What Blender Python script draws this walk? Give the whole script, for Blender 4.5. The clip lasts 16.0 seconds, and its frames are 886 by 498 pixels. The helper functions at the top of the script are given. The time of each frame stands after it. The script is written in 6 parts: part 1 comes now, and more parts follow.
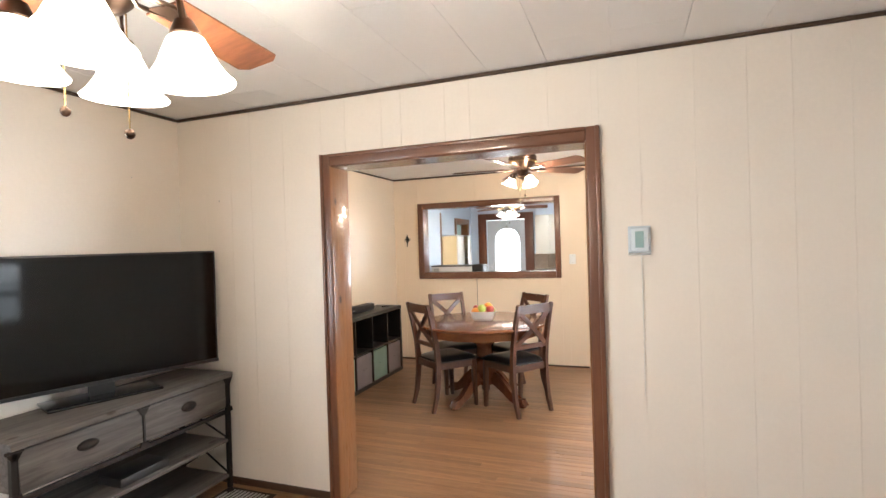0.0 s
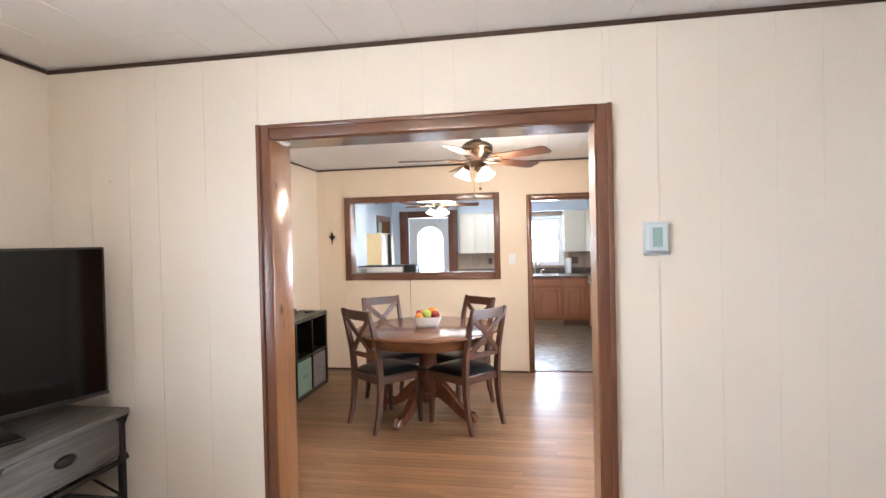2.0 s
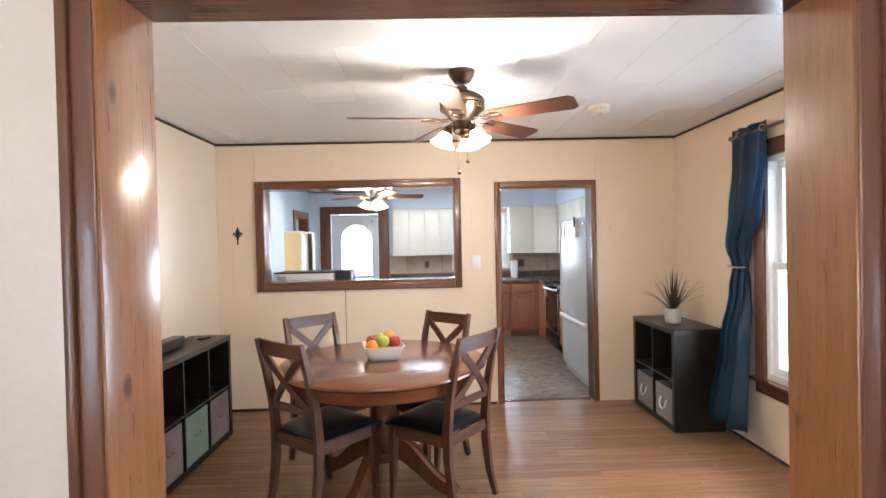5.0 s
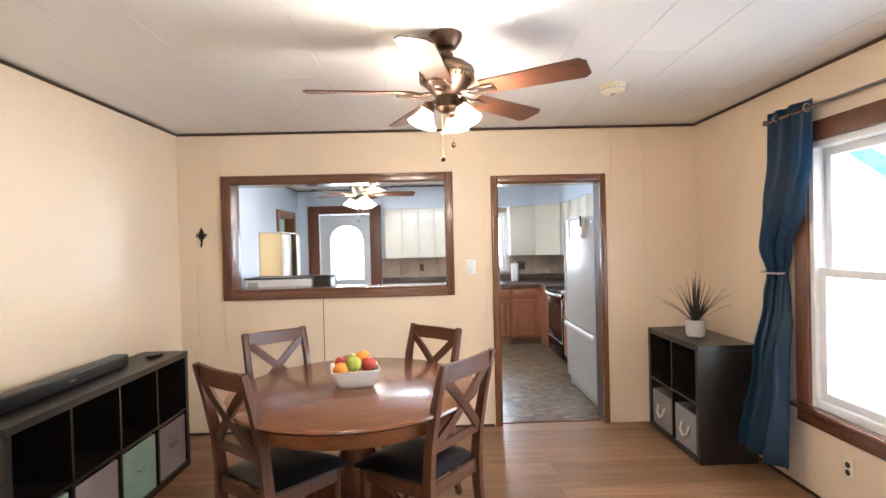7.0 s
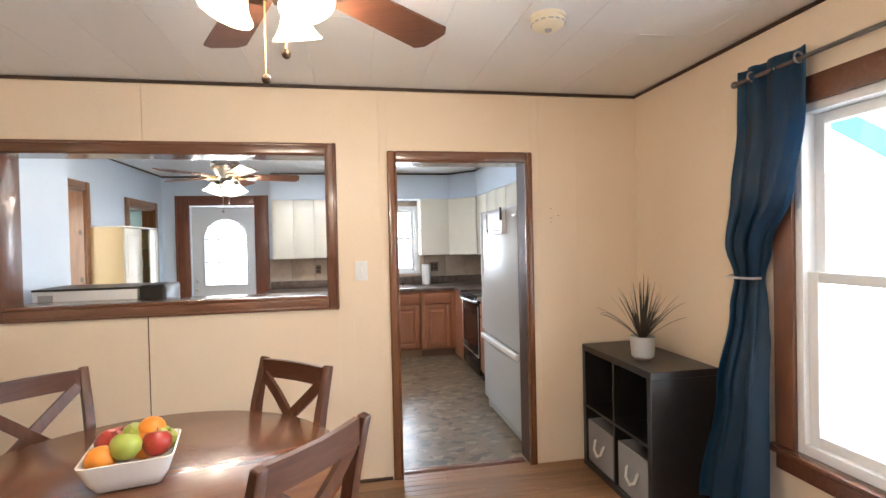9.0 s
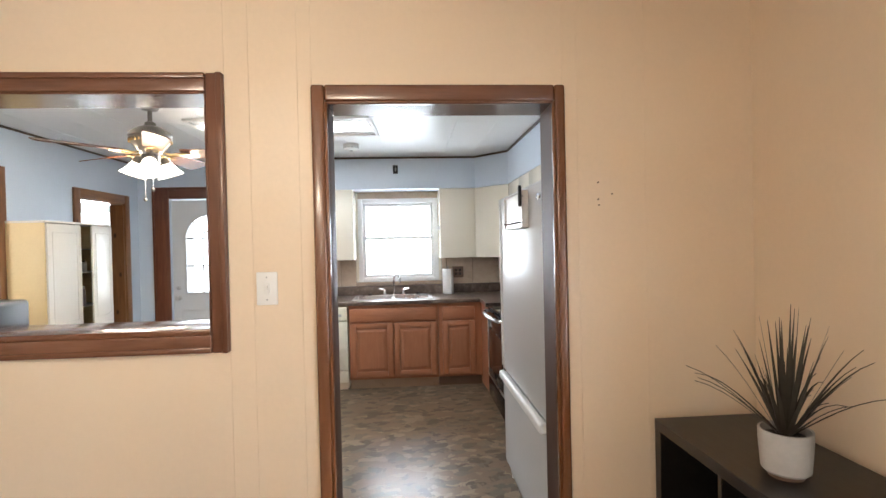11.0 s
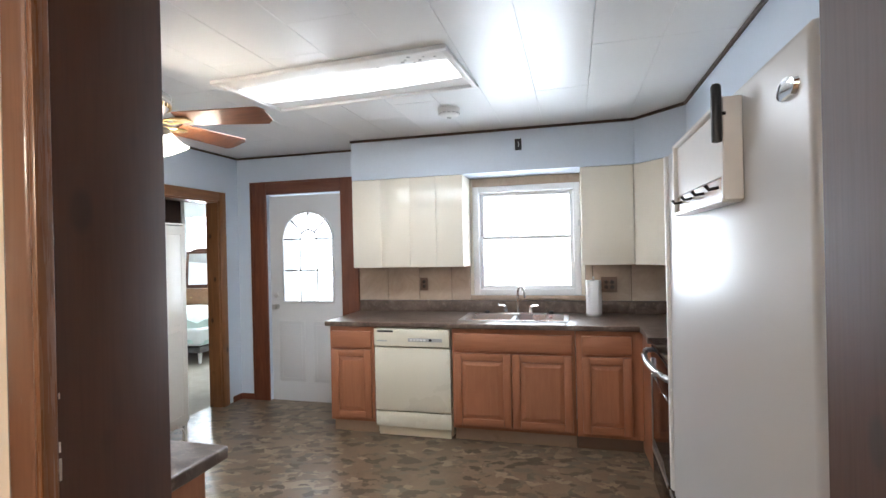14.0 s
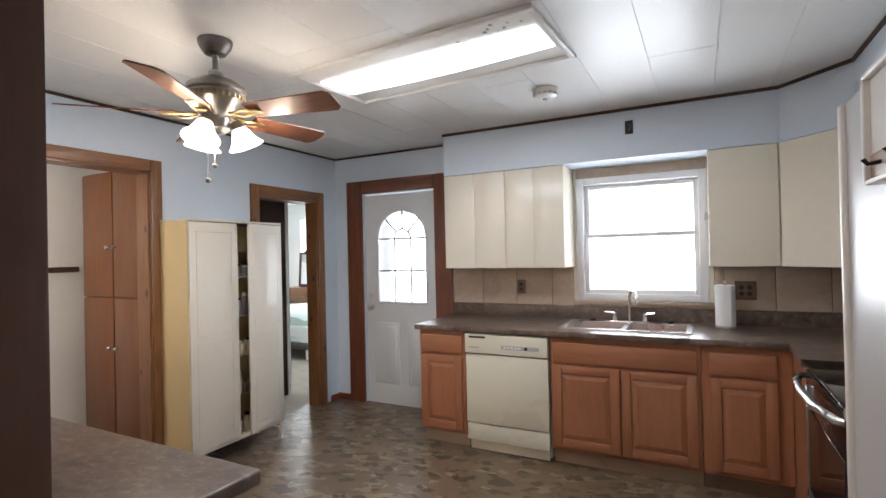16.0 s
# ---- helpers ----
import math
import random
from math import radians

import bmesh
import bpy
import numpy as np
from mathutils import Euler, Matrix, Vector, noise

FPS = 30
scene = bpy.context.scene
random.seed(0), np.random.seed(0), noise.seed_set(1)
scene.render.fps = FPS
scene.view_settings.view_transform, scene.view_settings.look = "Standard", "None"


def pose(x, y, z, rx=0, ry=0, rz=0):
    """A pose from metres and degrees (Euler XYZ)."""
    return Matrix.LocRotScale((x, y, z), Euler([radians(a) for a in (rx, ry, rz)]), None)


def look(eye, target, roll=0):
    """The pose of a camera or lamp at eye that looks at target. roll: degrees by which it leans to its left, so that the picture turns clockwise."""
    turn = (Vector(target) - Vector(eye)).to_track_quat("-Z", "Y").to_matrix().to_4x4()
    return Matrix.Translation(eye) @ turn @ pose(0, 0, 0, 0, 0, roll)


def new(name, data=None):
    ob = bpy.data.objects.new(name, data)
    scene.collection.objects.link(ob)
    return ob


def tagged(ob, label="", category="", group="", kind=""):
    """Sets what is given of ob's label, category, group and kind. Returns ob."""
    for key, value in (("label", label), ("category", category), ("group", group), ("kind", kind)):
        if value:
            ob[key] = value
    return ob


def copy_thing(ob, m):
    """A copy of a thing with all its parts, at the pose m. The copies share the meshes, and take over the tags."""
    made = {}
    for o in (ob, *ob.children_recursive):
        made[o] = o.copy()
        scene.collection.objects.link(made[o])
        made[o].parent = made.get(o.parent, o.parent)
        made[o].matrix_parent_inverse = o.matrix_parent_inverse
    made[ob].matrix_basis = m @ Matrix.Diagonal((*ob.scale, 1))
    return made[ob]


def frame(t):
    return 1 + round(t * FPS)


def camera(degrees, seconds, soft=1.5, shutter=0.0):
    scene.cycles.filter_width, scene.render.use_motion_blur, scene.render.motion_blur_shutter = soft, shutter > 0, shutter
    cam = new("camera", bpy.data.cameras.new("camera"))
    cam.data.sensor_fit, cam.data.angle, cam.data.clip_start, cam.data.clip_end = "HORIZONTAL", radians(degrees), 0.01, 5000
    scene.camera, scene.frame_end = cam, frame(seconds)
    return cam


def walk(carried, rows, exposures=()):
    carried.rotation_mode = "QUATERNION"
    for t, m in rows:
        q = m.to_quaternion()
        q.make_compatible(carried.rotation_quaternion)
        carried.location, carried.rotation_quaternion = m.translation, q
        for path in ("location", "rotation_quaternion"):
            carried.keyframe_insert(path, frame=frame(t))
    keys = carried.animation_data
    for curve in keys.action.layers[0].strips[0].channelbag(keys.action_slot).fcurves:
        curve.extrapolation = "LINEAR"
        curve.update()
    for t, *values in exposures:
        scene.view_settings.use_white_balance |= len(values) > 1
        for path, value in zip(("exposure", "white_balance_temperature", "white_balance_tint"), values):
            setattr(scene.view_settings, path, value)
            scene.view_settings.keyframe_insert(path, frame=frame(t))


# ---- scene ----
cam = camera(83.3, 16.0)
PATH = [
    (0, (0.033, 0.116, 1.497), (-0.659, 1.992, 1.483), -1.8),
    (0.5, (-0.018, 0.155, 1.499), (-0.663, 2.048, 1.483), -1.7),
    (1, (-0.105, 0.228, 1.5), (-0.675, 2.145, 1.482), -1.6),
    (1.5, (-0.241, 0.347, 1.488), (-0.723, 2.288, 1.465), -1.5),
    (2, (-0.45, 0.494, 1.494), (-0.767, 2.469, 1.468), -1.3),
    (2.5, (-0.652, 0.673, 1.467), (-0.77, 2.669, 1.44), -1.0),
    (3, (-0.832, 0.862, 1.44), (-0.815, 2.862, 1.41), -1.2),
    (3.5, (-0.943, 1.086, 1.458), (-0.881, 3.085, 1.429), -1.1),
    (4, (-1.005, 1.324, 1.46), (-0.936, 3.322, 1.433), -1.2),
    (6.5, (-0.879, 2.068, 1.479), (-0.886, 4.068, 1.46), -1.5),
    (7, (-0.864, 2.199, 1.474), (-0.829, 4.198, 1.455), -1.4),
    (7.5, (-0.835, 2.385, 1.471), (-0.706, 4.38, 1.449), -1.4),
    (8, (-0.784, 2.582, 1.469), (-0.545, 4.567, 1.442), -1.3),
    (8.5, (-0.725, 2.847, 1.458), (-0.399, 4.82, 1.431), -1.2),
    (9, (-0.628, 3.137, 1.452), (-0.266, 5.104, 1.423), -1.3),
    (9.2, (-0.578, 3.267, 1.46), (-0.209, 5.232, 1.426), -1.4),
    (11.5, (0.029, 4.642, 1.431), (0.073, 6.642, 1.414), -1.3),
    (12, (0.091, 4.91, 1.432), (0.037, 6.909, 1.421), -1.3),
    (12.5, (0.141, 5.161, 1.433), (-0.029, 7.154, 1.425), -1.2),
    (13, (0.172, 5.374, 1.424), (-0.099, 7.356, 1.419), -1.2),
    (13.5, (0.198, 5.592, 1.424), (-0.195, 7.553, 1.421), -1.2),
    (14, (0.226, 5.751, 1.432), (-0.284, 7.685, 1.429), -1.3),
    (14.5, (0.242, 5.877, 1.453), (-0.409, 7.768, 1.441), -1.5),
    (15, (0.249, 5.973, 1.446), (-0.526, 7.817, 1.44), -1.4),
    (15.5, (0.245, 6.041, 1.428), (-0.619, 7.845, 1.431), -1.4),
    (16, (0.235, 6.087, 1.406), (-0.686, 7.863, 1.422), -1.3),
]
walk(cam, [(t, look(eye, target, roll)) for t, eye, target, roll in PATH],
     exposures=[(0, 0.34, 6200, 10), (1, 0.38, 6150, 10), (2.5, 0.44, 5650, 10), (4, 0.28, 5650, 10), (6.5, 0.37, 5850, 10), (9, 0.25, 6100, 10), (11.5, 0.1, 6250, 10), (12.5, 0.05, 5950, 10), (14, 0.05, 6050, 11), (16, -0.34, 6400, 14)])

# ---- world, daylight, lamps ----
world = bpy.data.worlds.new("sky")
scene.world = world
world.use_nodes = True
wn = world.node_tree
sky = wn.nodes.new("ShaderNodeTexSky")
sky.sky_type, sky.sun_disc = "NISHITA", False
sky.sun_elevation, sky.sun_rotation = radians(48), radians(60)
wn.links.new(sky.outputs[0], wn.nodes["Background"].inputs[0])
wn.nodes["Background"].inputs[1].default_value = 0.12

sun = new("sun", bpy.data.lights.new("sun", "SUN"))
sun.data.energy, sun.data.angle, sun.data.color = 2.0, radians(10), (1.0, 0.95, 0.88)
sun.matrix_world = look((30, 10, 35), (0, 5, 0))


def daylight(name, eye, target, w, h, watts, color=(0.88, 0.95, 1.0)):
    lamp = new(name, bpy.data.lights.new(name, "AREA"))
    lamp.data.shape, lamp.data.size, lamp.data.size_y = "RECTANGLE", w, h
    lamp.data.energy, lamp.data.color = watts, color
    lamp.matrix_world = look(eye, target)
    return lamp


def bulb(name, at, watts, radius=0.05, color=(1.0, 0.84, 0.64)):
    lamp = new(name, bpy.data.lights.new(name, "POINT"))
    lamp.data.energy, lamp.data.shadow_soft_size, lamp.data.color = watts, radius, color
    lamp.location = at
    return lamp


DAY = (0.93, 0.97, 1.0)
daylight("daylight_dining", (1.95, 4.5, 1.35), (0, 4.5, 1.25), 2.7, 2.1, 172)
daylight("daylight_living_side", (2.12, 0.35, 1.1), (0, 0.35, 1.05), 0.9, 0.75, 7)
# Added fill from an assumed west window, so the north wall brightens leftwards.
daylight("fill_living_west", (-3.15, -0.1, 1.3), (0, 0.3, 1.2), 1.6, 1.4, 68)
daylight("daylight_kitchen", (-0.175, 10.35, 1.385), (-0.175, 8.9, 1.87), 0.85, 0.85, 46)
daylight("daylight_door", (-2.225, 10.25, 1.365), (-2.225, 8, 1.31), 0.55, 0.85, 8)
daylight("daylight_bedroom", (-5.485, 13.25, 1.465), (-5.485, 10, 1.165), 1.6, 1.3, 260)
# Added warm fill for the pantry, whose actual light source is unknown.
daylight("fill_pantry", (-3.535, 6.86, 1.465), (-3.535, 8, 1.265), 0.5, 0.9, 13, (1.0, 0.84, 0.68))
FAN_DINING, FAN_LIVING, FAN_KITCHEN = (-0.79, 4.40), (-1.01, 0.88), (-1.64, 7.572)
for (cx, cy), first, count, out, z, watts in ((FAN_DINING, 72, 3, 0.23, 2.03, 14.5), (FAN_LIVING, 40, 4, 0.27, 1.92, 14), (FAN_KITCHEN, 51.5, 3, 0.25, 1.925, 6.0)):
    for k in range(count):
        a = radians(first + 360 * k / count)
        bulb("fan_bulb", (cx + out * math.cos(a), cy + out * math.sin(a), z), watts, 0.04)
tube_light = new("tube_light", bpy.data.lights.new("tube_light", "AREA"))
tube_light.data.shape, tube_light.data.size, tube_light.data.size_y = "RECTANGLE", 1.15, 0.4
tube_light.data.energy, tube_light.data.color = 26, (0.92, 0.97, 1.0)
tube_light.matrix_world = pose(-0.965, 8.29, 2.325, 0, 0, -3.5)

# ---- materials ----
def nodes(name):
    m = bpy.data.materials.new(name)
    m.use_nodes = True
    return m, m.node_tree, m.node_tree.nodes["Principled BSDF"]


def mixer(nt, fac, a, b, mode="MIX"):
    n = nt.nodes.new("ShaderNodeMix")
    n.data_type, n.blend_type = "RGBA", mode
    for sock, v in ((n.inputs[0], fac), (n.inputs[6], a), (n.inputs[7], b)):
        if isinstance(v, (int, float)):
            sock.default_value = v
        elif isinstance(v, tuple):
            sock.default_value = (*v, 1)
        else:
            nt.links.new(v, sock)
    return n.outputs[2]


def coords(nt, scale=(1, 1, 1), rand=0.0):
    tc = nt.nodes.new("ShaderNodeTexCoord")
    mp = nt.nodes.new("ShaderNodeMapping")
    mp.inputs["Scale"].default_value = scale
    nt.links.new(tc.outputs["Object"], mp.inputs[0])
    if rand:
        info = nt.nodes.new("ShaderNodeObjectInfo")
        mul = nt.nodes.new("ShaderNodeMath")
        mul.operation = "MULTIPLY"
        mul.inputs[1].default_value = rand
        nt.links.new(info.outputs["Random"], mul.inputs[0])
        nt.links.new(mul.outputs[0], mp.inputs["Location"])
    return mp.outputs[0]


def noisy(nt, vec, scale, detail=3.0, rough=0.55, dist=0.0):
    n = nt.nodes.new("ShaderNodeTexNoise")
    n.inputs["Scale"].default_value, n.inputs["Detail"].default_value = scale, detail
    n.inputs["Roughness"].default_value, n.inputs["Distortion"].default_value = rough, dist
    nt.links.new(vec, n.inputs["Vector"])
    return n.outputs["Fac"]


def ramp(nt, fac, lo, hi, a=(0, 0, 0), b=(1, 1, 1)):
    r = nt.nodes.new("ShaderNodeValToRGB")
    r.color_ramp.elements[0].position, r.color_ramp.elements[1].position = lo, hi
    r.color_ramp.elements[0].color, r.color_ramp.elements[1].color = (*a, 1), (*b, 1)
    nt.links.new(fac, r.inputs[0])
    return r.outputs[0]


def bump(nt, bsdf, height, strength, distance=0.002):
    b = nt.nodes.new("ShaderNodeBump")
    b.inputs["Strength"].default_value, b.inputs["Distance"].default_value = strength, distance
    nt.links.new(height, b.inputs["Height"])
    nt.links.new(b.outputs[0], bsdf.inputs["Normal"])


def set_bsdf(bsdf, rough=0.5, metal=0.0, coat=0.0, spec=0.5):
    bsdf.inputs["Roughness"].default_value, bsdf.inputs["Metallic"].default_value = rough, metal
    bsdf.inputs["Coat Weight"].default_value, bsdf.inputs["Specular IOR Level"].default_value = coat, spec
    bsdf.inputs["Coat Roughness"].default_value = 0.12


def paint(name, color, rough=0.5, vary=0.06, bumps=0.15, stain=None, spec=0.5, coat=0.0):
    """Painted or moulded surface: broad unevenness, faint grain and brush relief."""
    m, nt, bs = nodes(name)
    v = coords(nt)
    broad = noisy(nt, v, 1.3, 4)
    fine = noisy(nt, v, 55, 3)
    dark = tuple(c * (1 - vary * 2) for c in color)
    col = mixer(nt, ramp(nt, broad, 0.3, 0.7), dark if vary else color, color)
    col = mixer(nt, ramp(nt, fine, 0.35, 0.75, (0, 0, 0), (0.45,) * 3), col, tuple(min(1, c * (1 + vary * 0.6)) for c in color))
    if stain:
        spots = noisy(nt, v, 7, 5, 0.65)
        col = mixer(nt, ramp(nt, spots, 0.62, 0.74, (0, 0, 0), (0.5, 0.5, 0.5)), col, stain)
    nt.links.new(col, bs.inputs["Base Color"])
    set_bsdf(bs, rough, 0, coat, spec)
    if vary > 0.018:
        nt.links.new(ramp(nt, broad, 0.2, 0.8, (rough * 0.85,) * 3, (min(1, rough * 1.15),) * 3), bs.inputs["Roughness"])
    if bumps > 0.03:
        bump(nt, bs, fine, bumps, 0.001)
    return m


def wood(name, dark, light, axis="z", rough=0.35, coat=0.3, scale=1.0, rand=0.0, knots=False, tint=0.0):
    m, nt, bs = nodes(name)
    along = {"x": 0, "y": 1, "z": 2}[axis]
    v = coords(nt, tuple(1.2 if i == along else 14 for i in range(3)), rand)
    vf = coords(nt, tuple(6 if i == along else 150 for i in range(3)), rand)
    grain = noisy(nt, v, 2.2 * scale, 5, 0.6, 0.9)
    fine = noisy(nt, vf, 1.4 * scale, 3, 0.6)
    col = mixer(nt, ramp(nt, grain, 0.3, 0.72), dark, light)
    pore = ramp(nt, fine, 0.3, 0.55, (0.78, 0.76, 0.74), (1, 1, 1))
    col = mixer(nt, 0.45, col, pore, "MULTIPLY")
    if knots:
        vk = coords(nt, tuple(4.5 if i == along else 8 for i in range(3)))
        vor = nt.nodes.new("ShaderNodeTexVoronoi")
        vor.inputs["Scale"].default_value = 1.0
        nt.links.new(vk, vor.inputs["Vector"])
        col = mixer(nt, ramp(nt, vor.outputs["Distance"], 0.09, 0.15, (0.8,) * 3, (0, 0, 0)), col, (0.025, 0.01, 0.005))
    if tint:
        info = nt.nodes.new("ShaderNodeObjectInfo")
        col = mixer(nt, 1.0, col, ramp(nt, info.outputs["Random"], 0.0, 1.0, (1 - tint, 1 - tint, 1 - tint * 1.1), (1 + tint * 0.4,) * 3), "MULTIPLY")
    nt.links.new(col, bs.inputs["Base Color"])
    set_bsdf(bs, rough, 0, coat)
    nt.links.new(ramp(nt, fine, 0.2, 0.8, (rough * 1.08,) * 3, (rough * 0.94,) * 3), bs.inputs["Roughness"])
    bump(nt, bs, fine, 0.01 if rough < 0.31 else 0.06, 0.0006)
    return m


def metal(name, color, rough=0.25, vary=0.1):
    m, nt, bs = nodes(name)
    n = noisy(nt, coords(nt), 5, 2)
    nt.links.new(mixer(nt, ramp(nt, n, 0.3, 0.7), tuple(c * (1 - vary) for c in color), color), bs.inputs["Base Color"])
    set_bsdf(bs, rough, 1.0)
    nt.links.new(ramp(nt, n, 0.2, 0.8, (rough * 0.8,) * 3, (rough * 1.3,) * 3), bs.inputs["Roughness"])
    return m


def fabric(name, color, rough=0.9, weave=420, vary=0.2, sheen=0.0):
    m, nt, bs = nodes(name)
    v = coords(nt)
    w1, w2 = noisy(nt, v, weave, 2), noisy(nt, v, 6, 4)
    col = mixer(nt, ramp(nt, w2, 0.3, 0.7), tuple(c * (1 - vary) for c in color), color)
    col = mixer(nt, ramp(nt, w1, 0.3, 0.7), tuple(c * 0.75 for c in color), col)
    nt.links.new(col, bs.inputs["Base Color"])
    set_bsdf(bs, rough)
    bs.inputs["Sheen Weight"].default_value = sheen
    bump(nt, bs, w1, 0.4, 0.001)
    return m


def glow(name, color, strength):
    m, nt, bs = nodes(name)
    bs.inputs["Base Color"].default_value = (0.9, 0.9, 0.88, 1)
    bs.inputs["Emission Color"].default_value, bs.inputs["Emission Strength"].default_value = (*color, 1), strength
    set_bsdf(bs, 0.3)
    return m


def clear_glass(name, tint=(1, 1, 1), rough=0.0):
    m, nt, bs = nodes(name)
    bs.inputs["Base Color"].default_value = (*tint, 1)
    bs.inputs["Transmission Weight"].default_value, bs.inputs["IOR"].default_value = 1.0, 1.45
    set_bsdf(bs, rough)
    return m


def vinyl_floor(name):
    """Sheet vinyl printed with a jumble of tan, brown and cream stone chips."""
    m, nt, bs = nodes(name)
    v = coords(nt)
    warp = noisy(nt, v, 9, 4, 0.6, 0.8)
    add = nt.nodes.new("ShaderNodeVectorMath")
    add.operation = "MULTIPLY_ADD"
    add.inputs[1].default_value = (0.9, 1.35, 1)
    comb = nt.nodes.new("ShaderNodeCombineXYZ")
    for i in range(3):
        nt.links.new(warp, comb.inputs[i])
    small = nt.nodes.new("ShaderNodeVectorMath")
    small.operation = "SCALE"
    small.inputs["Scale"].default_value = 0.16
    nt.links.new(comb.outputs[0], small.inputs[0])
    nt.links.new(v, add.inputs[0]), nt.links.new(small.outputs[0], add.inputs[2])
    cells = nt.nodes.new("ShaderNodeTexVoronoi")
    cells.inputs["Scale"].default_value = 15
    nt.links.new(add.outputs[0], cells.inputs["Vector"])
    sep = nt.nodes.new("ShaderNodeSeparateColor")
    nt.links.new(cells.outputs["Color"], sep.inputs[0])
    fine = noisy(nt, v, 38, 5, 0.65)
    base = mixer(nt, ramp(nt, noisy(nt, v, 2.5, 4), 0.35, 0.65), (0.15, 0.102, 0.061), (0.205, 0.145, 0.09))
    col = mixer(nt, ramp(nt, sep.outputs[0], 0.76, 0.80, (0, 0, 0), (0.65,) * 3), base, (0.31, 0.245, 0.16))
    col = mixer(nt, ramp(nt, sep.outputs[1], 0.77, 0.81, (0, 0, 0), (0.8,) * 3), col, (0.055, 0.032, 0.018))
    col = mixer(nt, ramp(nt, sep.outputs[2], 0.82, 0.86, (0, 0, 0), (0.7,) * 3), col, (0.115, 0.10, 0.07))
    col = mixer(nt, 0.45, col, ramp(nt, fine, 0.3, 0.7, (0.6, 0.6, 0.6), (1.2, 1.2, 1.2)), "MULTIPLY")
    nt.links.new(col, bs.inputs["Base Color"])
    set_bsdf(bs, 0.32, 0, 0.1)
    nt.links.new(ramp(nt, fine, 0.2, 0.8, (0.25,) * 3, (0.42,) * 3), bs.inputs["Roughness"])
    bump(nt, bs, fine, 0.15, 0.001)
    return m


def laminate(name, a, b, c, scale=1.0, rough=0.3):
    """Stone-look laminate in cloudy blotches."""
    m, nt, bs = nodes(name)
    v = coords(nt, (1, 1.6, 1))
    n1, n2 = noisy(nt, v, 7 * scale, 6, 0.7, 1.2), noisy(nt, v, 30 * scale, 5, 0.7)
    col = mixer(nt, ramp(nt, n1, 0.32, 0.62), a, b)
    col = mixer(nt, ramp(nt, n2, 0.52, 0.72), col, c)
    nt.links.new(col, bs.inputs["Base Color"])
    set_bsdf(bs, rough)
    bump(nt, bs, n2, 0.08, 0.0005)
    return m


CREAM = paint("cream_panel_paint", (0.785, 0.715, 0.63), 0.40, 0.035, 0.08)
CREAM_DINING = paint("peach_cream_paint", (0.80, 0.645, 0.472), 0.42, 0.035, 0.08)
BLUE = paint("pale_blue_paint", (0.65, 0.735, 0.84), 0.4, 0.04, 0.2)
CEIL = paint("ceiling_tile_paint", (0.75, 0.75, 0.745), 0.32, 0.02, 0.12)
CEIL_K = paint("kitchen_ceiling_paint", (0.79, 0.80, 0.80), 0.33, 0.02, 0.12)
EDGE = wood("dark_ceiling_trim", (0.035, 0.018, 0.01), (0.08, 0.045, 0.025), "x", 0.5, 0.0)
TRIM_X = wood("varnished_trim_x", (0.125, 0.050, 0.027), (0.175, 0.074, 0.04), "x", 0.24, 0.5)
TRIM_Z = wood("varnished_trim_z", (0.125, 0.050, 0.027), (0.175, 0.074, 0.04), "z", 0.30, 0.25)
CASING_Z = wood("smooth_varnished_casing", (0.155, 0.062, 0.028), (0.19, 0.08, 0.037), "z", 0.26, 0.4)
JAMB = wood("varnished_pine_jamb", (0.215, 0.090, 0.034), (0.295, 0.130, 0.050), "z", 0.28, 0.4, knots=True)
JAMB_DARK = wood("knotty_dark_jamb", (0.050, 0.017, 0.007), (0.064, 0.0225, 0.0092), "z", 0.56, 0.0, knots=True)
HONEY = wood("orange_varnished_edge", (0.15, 0.057, 0.021), (0.19, 0.074, 0.028), "z", 0.27, 0.3)
PINE_Z = wood("knotty_pine_z", (0.185, 0.078, 0.031), (0.29, 0.135, 0.056), "z", 0.35, 0.3, knots=True)
PLAIN_PINE = wood("plain_pine_doors", (0.15, 0.052, 0.014), (0.215, 0.080, 0.023), "z", 0.33, 0.3)
PINE_Y = wood("knotty_pine_y", (0.185, 0.078, 0.031), (0.29, 0.135, 0.056), "y", 0.35, 0.3)
OAK = wood("oak_strip_floor", (0.225, 0.108, 0.050), (0.335, 0.18, 0.088), "x", 0.34, 0.12, rand=40.0, tint=0.30)
SUBFLOOR = wood("floor_joint", (0.07, 0.03, 0.012), (0.10, 0.05, 0.02), "x", 0.6, 0.0)
CHERRY_X = wood("cherry_table_x", (0.135, 0.049, 0.020), (0.19, 0.073, 0.030), "x", 0.24, 0.3)
CHERRY_Z = wood("cherry_table_z", (0.10, 0.034, 0.016), (0.19, 0.07, 0.032), "z", 0.26, 0.4)
CHAIR = wood("chair_walnut", (0.055, 0.019, 0.009), (0.12, 0.045, 0.021), "z", 0.38, 0.1)
CHAIR_X = wood("chair_walnut_x", (0.055, 0.019, 0.009), (0.12, 0.045, 0.021), "x", 0.38, 0.1)
LEATHER = paint("black_leather", (0.009, 0.009, 0.011), 0.34, 0.1, 0.3)
ESPRESSO = wood("espresso_laminate", (0.006, 0.0045, 0.004), (0.014, 0.011, 0.0095), "y", 0.36, 0.08)
LILAC = fabric("greyed_lilac_fabric", (0.36, 0.32, 0.34))
MINT = fabric("mint_fabric", (0.36, 0.55, 0.48))
GREY = fabric("grey_fabric", (0.30, 0.28, 0.27))
ROPE = fabric("white_rope", (0.75, 0.72, 0.66))
CURTAIN = fabric("navy_teal_curtain", (0.011, 0.045, 0.095), 0.34, 600, 0.25, 0.05)
